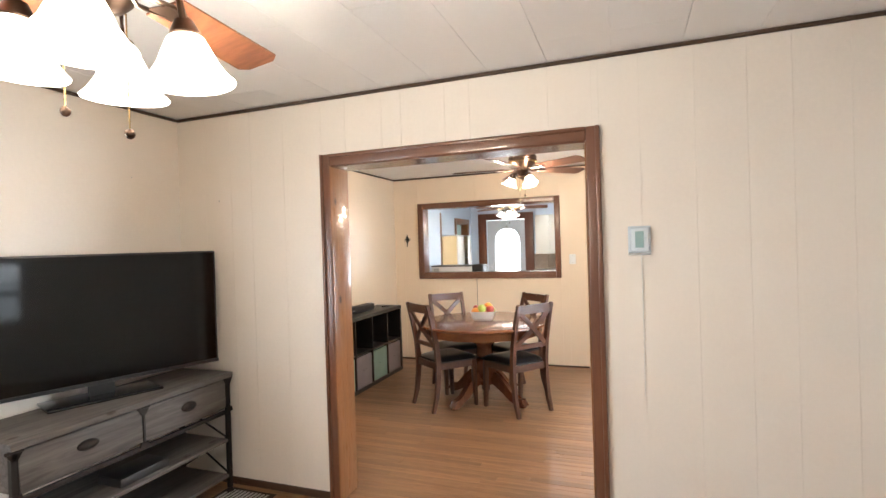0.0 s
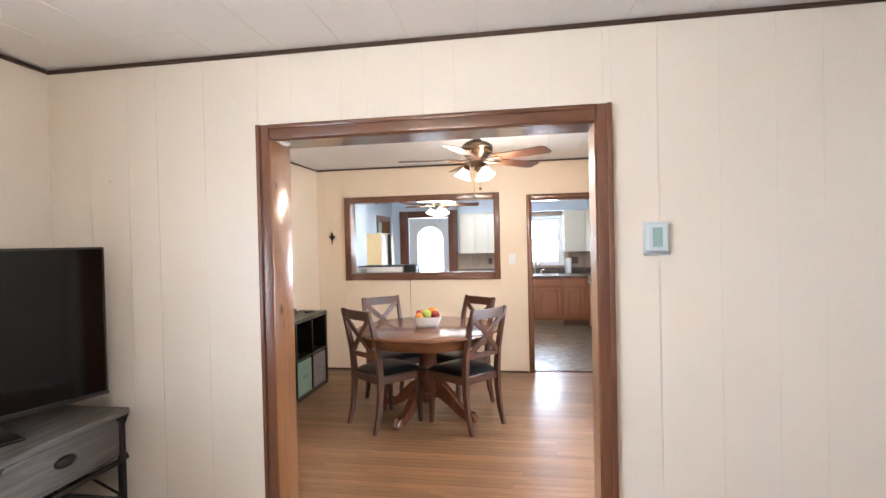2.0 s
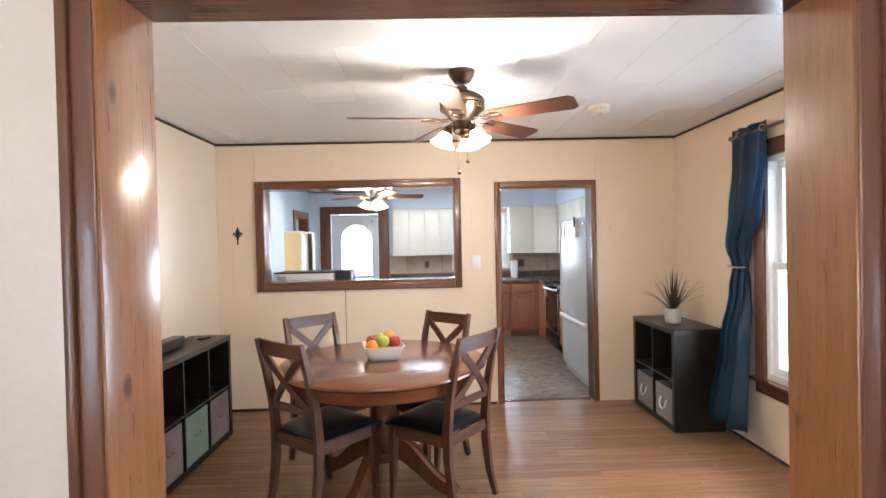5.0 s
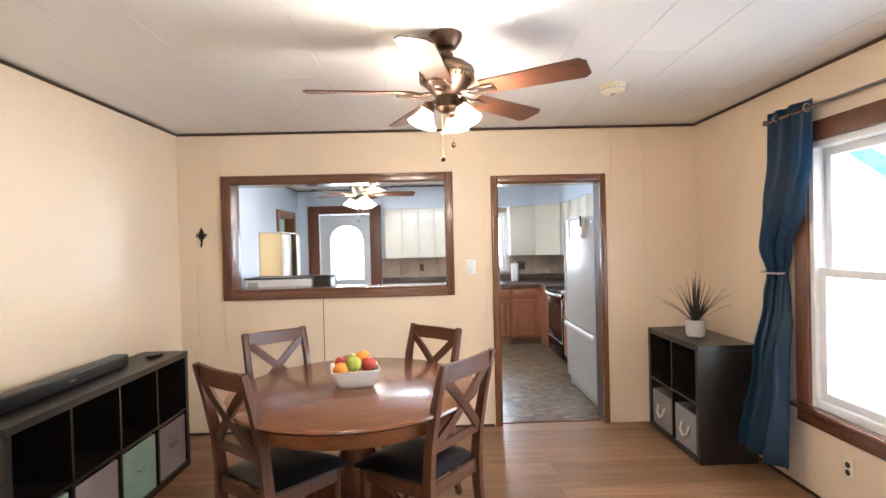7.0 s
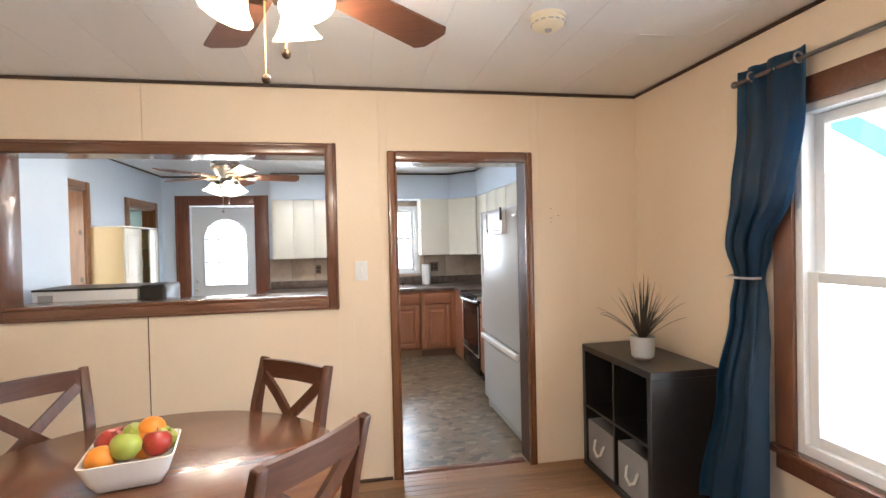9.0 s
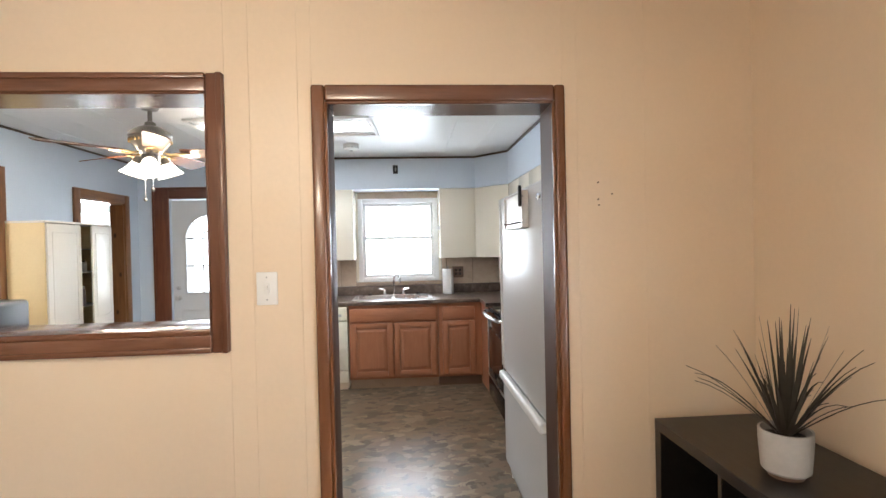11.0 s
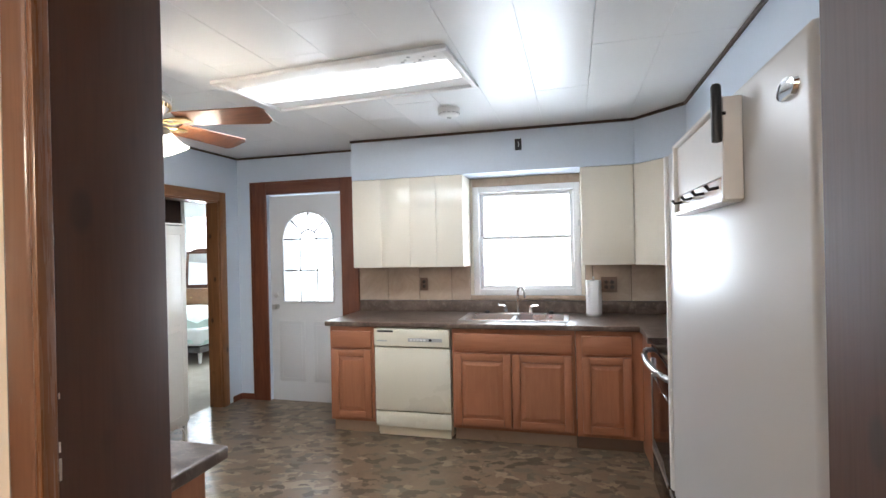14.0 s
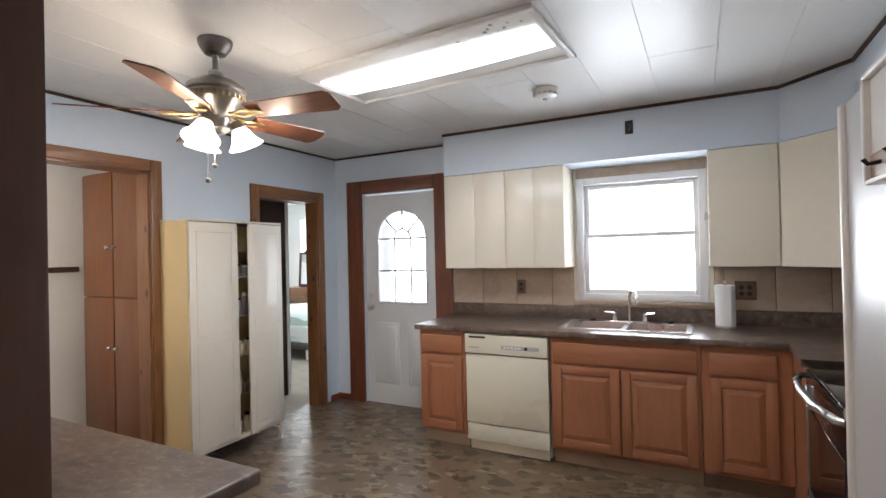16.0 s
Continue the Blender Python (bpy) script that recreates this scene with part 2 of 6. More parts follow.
cnt = CURTAIN.node_tree
thin, both = cnt.nodes.new("ShaderNodeBsdfTranslucent"), cnt.nodes.new("ShaderNodeMixShader")
thin.inputs["Color"].default_value, both.inputs[0].default_value = (0.04, 0.27, 0.46, 1), 0.42
cnt.links.new(cnt.nodes["Principled BSDF"].outputs[0], both.inputs[1]), cnt.links.new(thin.outputs[0], both.inputs[2])
cnt.links.new(both.outputs[0], cnt.nodes["Material Output"].inputs["Surface"])
OAKCAB_Z = wood("reddish_oak_z", (0.32, 0.126, 0.062), (0.385, 0.158, 0.080), "z", 0.34, 0.2)
OAKCAB_X = wood("reddish_oak_x", (0.32, 0.126, 0.062), (0.385, 0.158, 0.080), "x", 0.34, 0.2)
REDWOOD_Z = wood("reddish_door_casing_z", (0.12, 0.035, 0.018), (0.21, 0.072, 0.036), "z", 0.32, 0.3)
REDWOOD_X = wood("reddish_door_casing_x", (0.12, 0.035, 0.018), (0.21, 0.072, 0.036), "x", 0.32, 0.3)
GREYWOOD = wood("weathered_grey_wood", (0.055, 0.048, 0.044), (0.15, 0.135, 0.124), "y", 0.6, 0.0, knots=True)
IRON = metal("dark_iron", (0.05, 0.045, 0.042), 0.5)
BRONZE = metal("oil_rubbed_bronze", (0.11, 0.07, 0.05), 0.32)
PEWTER = metal("aged_pewter", (0.27, 0.255, 0.235), 0.34)
BRASS = metal("antique_brass", (0.42, 0.29, 0.13), 0.3)
STEEL = metal("brushed_steel", (0.64, 0.645, 0.65), 0.29, 0.03)
CHROME = metal("chrome", (0.85, 0.85, 0.86), 0.1)
BLADE = wood("fan_blade_cherry", (0.12, 0.042, 0.02), (0.22, 0.085, 0.04), "x", 0.45, 0.1)
BLADE_DARK = wood("fan_blade_walnut", (0.06, 0.022, 0.012), (0.115, 0.044, 0.023), "x", 0.35, 0.2)
SHADE = glow("lit_frosted_glass", (1.0, 0.80, 0.55), 7.0)
SHADE_COOL = glow("lit_white_glass", (1.0, 0.90, 0.75), 5.0)
DIFFUSER = glow("lit_diffuser", (0.95, 0.98, 1.0), 4.5)
WHITE = paint("white_enamel", (0.80, 0.79, 0.77), 0.3, 0.03, 0.05)
WHITE_SASH = paint("white_vinyl_sash", (0.82, 0.82, 0.82), 0.4, 0.02, 0.05)
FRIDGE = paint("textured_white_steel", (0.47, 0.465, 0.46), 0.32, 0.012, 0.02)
ALMOND = paint("almond_enamel", (0.72, 0.68, 0.55), 0.28, 0.03, 0.05)
IVORY_CAB = paint("cream_cabinet_gloss", (0.82, 0.77, 0.655), 0.20, 0.03, 0.06)
IVORY_METAL = paint("old_cream_enamel", (0.75, 0.715, 0.64), 0.24, 0.04, 0.08)
IVORY_SIDE = paint("yellowed_cabinet_side", (0.75, 0.60, 0.32), 0.32, 0.05, 0.1)
DOORWHITE = paint("white_steel_door", (0.70, 0.72, 0.74), 0.36, 0.03, 0.1)
PLASTIC = paint("white_plastic", (0.78, 0.77, 0.74), 0.4, 0.02, 0.02)
AGED = paint("aged_plastic", (0.74, 0.66, 0.50), 0.4, 0.03, 0.02)
BLACK = paint("black_plastic", (0.012, 0.012, 0.013), 0.35, 0.1, 0.05)
SCREEN = paint("television_screen", (0.002, 0.002, 0.0025), 0.07, 0.0, 0.0, None, 0.35)
BLACKGLASS = paint("black_glass", (0.006, 0.006, 0.007), 0.07, 0.0, 0.0)
GREYPLASTIC = paint("grey_plastic", (0.42, 0.42, 0.41), 0.45, 0.04, 0.05)
THERMO = paint("cool_grey_plastic", (0.60, 0.665, 0.70), 0.4, 0.02, 0.02)
LCD = paint("thermostat_display", (0.30, 0.43, 0.42), 0.2, 0.02, 0.0)
CERAMIC = paint("white_ceramic", (0.82, 0.81, 0.78), 0.16, 0.01, 0.0)
CONCRETE = paint("pale_plant_pot", (0.50, 0.48, 0.45), 0.8, 0.1, 0.4)
SOIL = paint("potting_soil", (0.03, 0.02, 0.014), 0.95, 0.3, 0.8)
LEAF = paint("dark_grass_leaf", (0.05, 0.042, 0.03), 0.5, 0.3, 0.1)
TILE = laminate("travertine_look_tile", (0.44, 0.335, 0.25), (0.56, 0.455, 0.355), (0.49, 0.39, 0.30), 0.6, 0.35)
GROUT = paint("brown_grout", (0.12, 0.085, 0.06), 0.9, 0.1, 0.3)
COUNTER = laminate("grey_brown_laminate", (0.058, 0.038, 0.029), (0.145, 0.102, 0.078), (0.235, 0.175, 0.137), 1.0, 0.34)
VINYL = vinyl_floor("stone_chip_vinyl")
PAPER = paint("paper_towel_white", (0.83, 0.83, 0.82), 0.9, 0.02, 0.5)
GLASS = clear_glass("window_glass")
FROST = clear_glass("patterned_glass", rough=0.25)
PLATE = paint("brown_switch_plate", (0.19, 0.12, 0.085), 0.4, 0.05, 0.05)
TOE = paint("tan_toe_board", (0.44, 0.32, 0.225), 0.5, 0.06, 0.1, (0.25, 0.17, 0.11))
OUTLET_BROWN = paint("dark_brown_outlet", (0.035, 0.02, 0.014), 0.35, 0.05, 0.03)
APPLE_RED = paint("apple_red", (0.42, 0.045, 0.03), 0.3, 0.25, 0.05, (0.6, 0.35, 0.08))
APPLE_GREEN = paint("pear_green", (0.40, 0.46, 0.08), 0.4, 0.15, 0.1)
ORANGE = paint("orange_peel", (0.75, 0.27, 0.03), 0.4, 0.1, 0.5)
MINT_WALL = paint("bedroom_mint_paint", (0.62, 0.78, 0.72), 0.6, 0.03, 0.1)
BEDROOM_WHITE = paint("bedroom_white_paint", (0.80, 0.81, 0.79), 0.6, 0.03, 0.1)
BEDDING = fabric("mint_white_bedding", (0.62, 0.74, 0.68), 0.9, 250, 0.15)
CARPET = fabric("beige_carpet", (0.42, 0.37, 0.30), 1.0, 160, 0.3)
MIRROR = metal("mirror_silver", (0.9, 0.92, 0.92), 0.02, 0.0)
TEAL = clear_glass("translucent_teal_sheet", (0.03, 0.10, 0.125), 0.4)
GRASS = paint("lawn", (0.07, 0.11, 0.03), 0.95, 0.3, 0.6, (0.14, 0.13, 0.06))
DISTANCE = glow("bright_overcast_distance", (0.97, 0.99, 1.0), 3.0)


# ---- mesh helpers ----
def mesh_of(bm, name):
    bmesh.ops.recalc_face_normals(bm, faces=bm.faces)
    me = bpy.data.meshes.new(name)
    bm.to_mesh(me)
    bm.free()
    return me


def smooth(me, degrees=40):
    me.polygons.foreach_set("use_smooth", [True] * len(me.polygons))
    me.set_sharp_from_angle(angle=radians(degrees))


# The kitchen lies a little off the other rooms' grid and has a lower ceiling; its base units are slightly low.
HOUSE = Matrix()
KITCHEN = pose(-0.085, 0, -0.035)
BASE = pose(-0.055, 0, 0) @ Matrix.Diagonal((1, 1, 0.962, 1))
ORIGIN = HOUSE


def part(name, bm, material, parent=None, label="", soft=True):
    me = mesh_of(bm, name)
    me.materials.append(material)
    if soft:
        smooth(me)
    ob = new(name, me)
    ob.parent = parent
    return tagged(ob, label)


def thing(name, m, label, category, group="", kind=""):
    ob = new(name)
    ob.matrix_basis = ORIGIN @ m
    ob.empty_display_size = 0.1
    return tagged(ob, label, category, group, kind)


def bx(bm, x0, x1, y0, y1, z0, z1, bev=0.0, seg=2, m=None):
    got = bmesh.ops.create_cube(bm, size=1.0)
    vs = got["verts"]
    for v in vs:
        v.co = Vector((x0 + (v.co.x + 0.5) * (x1 - x0), y0 + (v.co.y + 0.5) * (y1 - y0), z0 + (v.co.z + 0.5) * (z1 - z0)))
    if m is not None:
        bmesh.ops.transform(bm, matrix=m, verts=vs)
    if bev:
        es = list({e for v in vs for e in v.link_edges})
        bmesh.ops.bevel(bm, geom=es, offset=bev, segments=seg, profile=0.5, affect="EDGES")
    return bm


def box(x0, x1, y0, y1, z0, z1, bev=0.0, seg=2, m=None):
    return bx(bmesh.new(), x0, x1, y0, y1, z0, z1, bev, seg, m)


def lathe(bm, profile, seg=24, m=None):
    """A turned body from (radius, height) pairs round z."""
    rings = []
    for r, z in profile:
        if r < 1e-5:
            rings.append([bm.verts.new((0, 0, z))])
        else:
            rings.append([bm.verts.new((r * math.cos(2 * math.pi * i / seg), r * math.sin(2 * math.pi * i / seg), z)) for i in range(seg)])
    for a, b in zip(rings, rings[1:]):
        for i in range(seg):
            j = (i + 1) % seg
            if len(a) == 1 and len(b) == 1:
                continue
            if len(a) == 1:
                bm.faces.new((a[0], b[i], b[j]))
            elif len(b) == 1:
                bm.faces.new((a[i], a[j], b[0]))
            else:
                bm.faces.new((a[i], a[j], b[j], b[i]))
    if m is not None:
        bmesh.ops.transform(bm, matrix=m, verts=[v for r in rings for v in r])
    return bm


def tube(bm, pts, radius, seg=8):
    """A round bar along points; radius may be a list."""
    pts = [Vector(p) for p in pts]
    rads = radius if isinstance(radius, (list, tuple)) else [radius] * len(pts)
    rings = []
    for i, p in enumerate(pts):
        d = (pts[min(i + 1, len(pts) - 1)] - pts[max(i - 1, 0)]).normalized()
        side = d.cross(Vector((0, 0, 1)) if abs(d.z) < 0.95 else Vector((1, 0, 0))).normalized()
        up = side.cross(d)
        rings.append([bm.verts.new(p + rads[i] * (side * math.cos(a) + up * math.sin(a))) for a in (2 * math.pi * k / seg for k in range(seg))])
    for a, b in zip(rings, rings[1:]):
        for i in range(seg):
            j = (i + 1) % seg
            bm.faces.new((a[i], a[j], b[j], b[i]))
    bm.faces.new(rings[0]), bm.faces.new(rings[-1])
    return bm


def prism(bm, poly, axis, a, b, m=None):
    """A flat outline pushed along an axis from a to b. The outline's two numbers are the other axes in xyz order."""
    def at(p, t):
        return {"x": (t, p[0], p[1]), "y": (p[0], t, p[1]), "z": (p[0], p[1], t)}[axis]
    lo = [bm.verts.new(at(p, a)) for p in poly]
    hi = [bm.verts.new(at(p, b)) for p in poly]
    bm.faces.new(lo), bm.faces.new(hi[::-1])
    for i in range(len(poly)):
        j = (i + 1) % len(poly)
        bm.faces.new((lo[i], lo[j], hi[j], hi[i]))
    if m is not None:
        bmesh.ops.transform(bm, matrix=m, verts=lo + hi)
    return bm


def ribbon(points, half):
    """The outline of a band of half-width half along 2D points."""
    left, right = [], []
    for i, p in enumerate(points):
        a, b = points[max(i - 1, 0)], points[min(i + 1, len(points) - 1)]
        d = Vector((b[0] - a[0], b[1] - a[1])).normalized()
        h = half[i] if isinstance(half, (list, tuple)) else half
        left.append((p[0] - d.y * h, p[1] + d.x * h))
        right.append((p[0] + d.y * h, p[1] - d.x * h))
    return left + right[::-1]


def structure(name, bm, material, label="", soft=False):
    ob = part(name, bm, material, None, "", soft)
    ob.matrix_basis = ORIGIN
    return tagged(ob, label, "", "", "structure")


def wall_y(name, y0, y1, x0, x1, top, holes, material, label):
    """A wall along x between y0 and y1, with rectangular holes (x0, x1, z0, z1)."""
    bm = bmesh.new()
    x = x0
    for hx0, hx1, hz0, hz1 in sorted(holes):
        bx(bm, x, hx0, y0, y1, 0, top)
        if hz0 > 0.001:
            bx(bm, hx0, hx1, y0, y1, 0, hz0)
        bx(bm, hx0, hx1, y0, y1, hz1, top)
        x = hx1
    bx(bm, x, x1, y0, y1, 0, top)
    return structure(name, bm, material, label)


def wall_x(name, x0, x1, y0, y1, top, holes, material, label):
    bm = bmesh.new()
    y = y0
    for hy0, hy1, hz0, hz1 in sorted(holes):
        bx(bm, x0, x1, y, hy0, 0, top)
        if hz0 > 0.001:
            bx(bm, x0, x1, hy0, hy1, 0, hz0)
        bx(bm, x0, x1, hy0, hy1, hz1, top)
        y = hy1
    bx(bm, x0, x1, y, y1, 0, top)
    return structure(name, bm, material, label)


# ---- shell: three rooms in a row, and what opens off them ----
TOP = 2.395
LX0, LX1, LY0, LY1 = -2.78, 1.95, -2.5, 2.66
DX0, DX1, DY0, DY1 = -2.886, 1.255, 2.815, 6.19
KX0, KX1, KY0, KY1 = -2.886, 1.36, 6.335, 9.985
OPEN = (-1.594, -0.141, 0, 1.985)
KD = (-0.355, 0.482, 0, 1.95)
PT = (-2.475, -0.765, 1.13, 1.985)
W_DIN = (3.45, 4.97, 0.53, 1.99)

# Each partition is two skins back to back, so that every room keeps its own paint.
wall_y("wall_living_north", LY1, 2.737, -3.0, LX1 + 0.1, TOP, [OPEN], CREAM, "cream painted panel wall with a wide cased opening")
wall_y("wall_dining_south", 2.737, DY0, -3.0, LX1 + 0.1, TOP, [OPEN], CREAM_DINING, "peach cream painted wall with a wide cased opening")
wall_y("wall_dining_north", DY1, 6.25, -3.0, 1.5, TOP, [PT, KD], CREAM_DINING, "peach cream painted wall with pass-through and doorway")
wall_y("wall_kitchen_south", 6.25, KY0, -3.0, 1.5, TOP, [PT, KD], BLUE, "pale blue painted wall with pass-through and doorway")
W_LS, W_LW = (-0.1, 0.8, 0.72, 1.48), (-0.95, 0.75, 0.62, 1.98)
# The west wall's window hole is assumed, cut to let the fill lamp in.
wall_x("wall_living_west", LX0 - 0.12, LX0, LY0, LY1, TOP, [W_LW], CREAM, "cream painted panel wall with an added, unseen window")
wall_x("wall_living_east", LX1, LX1 + 0.14, LY0, LY1, TOP, [W_LS], CREAM, "cream painted wall with a window")
wall_y("wall_living_south", LY0 - 0.14, LY0, LX0 - 0.12, LX1 + 0.14, TOP, [], CREAM, "cream painted wall")
wall_x("wall_dining_west", DX0 - 0.1, DX0, DY0, DY1, TOP, [], CREAM_DINING, "peach cream painted panel wall")
wall_x("wall_dining_east", DX1, DX1 + 0.14, DY0, DY1, TOP, [W_DIN], CREAM_DINING, "peach cream painted wall with a large window")
OD, BD = (7.44, 8.103, 0, 2.02), (9.004, 9.699, 0, 1.95)
ORIGIN = KITCHEN
wall_x("wall_kitchen_west", KX0 - 0.12, KX0, KY0, KY1, TOP, [OD, BD], BLUE, "pale blue painted wall with two doorways")
wall_x("wall_kitchen_east", KX1, KX1 + 0.14, KY0, KY1, TOP, [], BLUE, "pale blue painted wall")
BACKDOOR, W_K = (-2.56, -1.775, 0, 2.02), (-0.53, 0.36, 1.06, 1.985)
wall_y("wall_kitchen_north", KY1, KY1 + 0.14, KX0 - 0.12, KX1 + 0.14, TOP, [BACKDOOR, W_K], BLUE, "pale blue painted wall with a door and a window")
ORIGIN = HOUSE
structure("wall_kitchen_return", box(KX0 - 0.08, -2.53, KY0, 6.968, 0, TOP - 0.03), BLUE, "pale blue boxed-in wall corner")

# Panel joints on the cream walls: shallow boards, each standing 4 mm proud with eased edges.
def panels_y(wall, y, x0, x1, z0, z1, edges, material, out=-1):
    xs = [x0] + [e for e in edges if x0 + 0.03 < e < x1 - 0.03] + [x1]
    for a, b in zip(xs, xs[1:]):
        lo, hi = sorted((y, y + out * 0.006))
        a, b = a + (0.003 if a == -1.76 else 0), b - (0.003 if b == -1.76 else 0)
        part("panel", box(a + 0.0003, b - 0.0003, lo, hi, z0, z1, 0.0005, 1), material, wall, soft=False)


north_l = bpy.data.objects["wall_living_north"]
EDGES = [-2.55, -2.34, -2.18, -1.93, -1.66, -1.49, -1.25, -1.13, -0.87, -0.73, -0.32, -0.11, 0.105, 0.34, 0.55, 0.72, 0.93, 1.2, 1.5]
panels_y(north_l, LY1, LX0, -1.655, 0.045, 2.372, EDGES, CREAM)
panels_y(north_l, LY1, -1.655, -0.078, 2.055, 2.372, EDGES, CREAM)
panels_y(north_l, LY1, -0.078, LX1, 0.045, 2.372, EDGES, CREAM)
north_d = bpy.data.objects["wall_dining_north"]
# Dark strip in the open panel joint, painting in the gap's shade.
part("seam_shade_strip", prism(bmesh.new(), [(-1.7615, 0.45), (-1.7585, 0.45), (-1.757, 1.066), (-1.763, 1.066)], "y", DY1 - 0.0045, DY1), EDGE, north_d, "dark strip standing in for the shade in a panel gap", False)
D_EDGES = [-2.75, -1.76, -0.62, -0.45, 0.57, 0.83]
panels_y(north_d, DY1, DX0, -2.54, 0.02, 2.37, D_EDGES, CREAM_DINING)
panels_y(north_d, DY1, -2.54, -0.705, 0.02, 1.066, D_EDGES, CREAM_DINING)
panels_y(north_d, DY1, -2.54, -0.705, 2.05, 2.37, D_EDGES, CREAM_DINING)
panels_y(north_d, DY1, -0.705, -0.40, 0.02, 2.37, D_EDGES, CREAM_DINING)
panels_y(north_d, DY1, -0.40, 0.515, 2.012, 2.37, [], CREAM_DINING)
panels_y(north_d, DY1, 0.515, DX1, 0.02, 2.37, D_EDGES, CREAM_DINING)


def tiled_ceiling(name, x0, x1, y0, y1, z, material, label, across=0.305, along=1.22):
    """Ceiling tiles with eased edges, all in one mesh."""
    rng = random.Random(len(name))
    bm = bmesh.new()
    bx(bm, x0 - 0.1, x1 + 0.1, y0 - 0.06, y1 + 0.06, z + 0.012, z + 0.08)
    x = x0 - 0.06 + (0.085 if "living" in name else 0.0)
    while x < x1:
        y = y0 - rng.choice((0, 0.305, 0.61, 0.915))
        while y < y1:
            a, b, c, d = max(x, x0 - 0.05), min(x + across, x1 + 0.05), max(y, y0 - 0.05), min(y + along, y1 + 0.05)
            if b - a > 0.02 and d - c > 0.02:
                dz = rng.uniform(-0.0008, 0.0008)
                bx(bm, a + 0.0006, b - 0.0006, c + 0.0006, d - 0.0006, z + dz, z + 0.012, 0.0012, 1)
            y += along
        x += across
    return structure(name, bm, material, label)


tiled_ceiling("ceiling_living", LX0, LX1, LY0, LY1, TOP, CEIL, "white painted ceiling tiles")
tiled_ceiling("ceiling_dining", DX0, DX1, DY0, DY1, TOP, CEIL, "glossy white painted ceiling tiles")
ORIGIN = KITCHEN
tiled_ceiling("ceiling_kitchen", KX0, KX1, KY0, KY1, TOP, CEIL_K, "glossy white painted ceiling tiles")
structure("ceiling_bedroom", box(-8.2, -3.006, 6.2, 13.4, TOP, TOP + 0.08), BEDROOM_WHITE, "plain white bedroom ceiling")
ORIGIN = HOUSE


def edge_trim(name, x0, x1, y0, y1, z1=TOP - 0.001):
    structure(name, box(x0, x1, y0, y1, z1 - 0.018, z1, 0.004, 1), EDGE, "thin dark wooden strip under the ceiling")


edge_trim("trim_living_north", LX0, LX1, LY1 - 0.018, LY1)
edge_trim("trim_living_west", LX0, LX0 + 0.014, LY0, LY1 - 0.018)
edge_trim("trim_dining_north", DX0, DX1, DY1 - 0.018, DY1)
edge_trim("trim_dining_west", DX0, DX0 + 0.014, DY0, DY1 - 0.018)
edge_trim("trim_dining_east", DX1 - 0.014, DX1, DY0, DY1 - 0.018)
ORIGIN = KITCHEN
edge_trim("trim_kitchen_west", KX0, KX0 + 0.012, 6.97, KY1 - 0.012)
edge_trim("trim_kitchen_north", KX0, -1.51, KY1 - 0.012, KY1)
ORIGIN = HOUSE
structure("baseboard_living", box(LX0, -1.66, LY1 - 0.016, LY1, 0, 0.045, 0.004, 1), EDGE, "low scuffed dark baseboard")
structure("baseboard_dining", box(DX0, -0.41, DY1 - 0.014, DY1, 0, 0.020, 0.004, 1), EDGE, "thin dark strip along the floor")
structure("baseboard_dining_east", box(DX1 - 0.012, DX1, DY0, DY1 - 0.014, 0, 0.018, 0.004, 1), EDGE, "thin dark strip along the floor")
ORIGIN = KITCHEN
structure("baseboard_kitchen", box(KX0, -2.735, KY1 - 0.014, KY1, 0, 0.09, 0.004, 1), REDWOOD_X, "reddish wooden baseboard")
structure("baseboard_kitchen_west", box(KX0, KX0 + 0.014, 9.85, KY1 - 0.014, 0, 0.09, 0.004, 1), REDWOOD_X, "reddish wooden baseboard")
ORIGIN = HOUSE


def casing_y(name, hole, outer, y, out, material_z, material_x, label, thick=0.022, sill=False, bead_on=True):
    """Moulded casing round an opening in a wall along x: two uprights and a head, and a foot rail where it is a window."""
    x0, x1, z0, z1 = hole
    a, b, c, d = outer
    ob = thing(name, Matrix(), label, "", "", "structure")
    lo, hi = sorted((y, y + out * thick))
    lo2, hi2 = sorted((y + out * thick, y + out * (thick + 0.008)))

    def board(nm, p, q, r, s, mat, bead):
        bm = box(p, q, lo, hi, r, s, 0.006 if bead_on else 0.010, 3)
        if bead_on:
            bx(bm, *bead[:2], lo2 - 0.003, hi2, *bead[2:], 0.004, 2)
        part(nm, bm, mat, ob)
    board("upright", a, x0, c, d, material_z, (a + 0.002, a + 0.022, c, d))
    board("upright", x1, b, c, d, material_z, (b - 0.022, b - 0.002, c, d))
    board("head", x0, x1, z1, d, material_x, (x0, x1, d - 0.022, d - 0.002))
    if sill:
        board("foot_rail", x0, x1, c, z0, material_x, (x0, x1, c + 0.002, c + 0.022))
    return ob


def lining_y(name, hole, y0, y1, material_z, material_x, label, sill=False):
    x0, x1, z0, z1 = hole
    ob = thing(name, Matrix(), label, "", "", "structure")
    part("side_jamb", box(x0 - 0.001, x0 + 0.007, y0, y1, z0, z1, 0.003, 2), material_z, ob)
    part("side_jamb", box(x1 - 0.007, x1 + 0.001, y0, y1, z0, z1, 0.003, 1), material_z, ob)
    part("head_jamb", box(x0 + 0.007, x1 - 0.007, y0, y1, z1 - 0.007, z1 + 0.001, 0.003, 1), material_x, ob)
    if sill:
        part("sill_board", box(x0 + 0.007, x1 - 0.007, y0 + 0.002, y1 + 0.08, z0 - 0.001, z0 + 0.02, 0.005, 2), material_x, ob)
    return ob


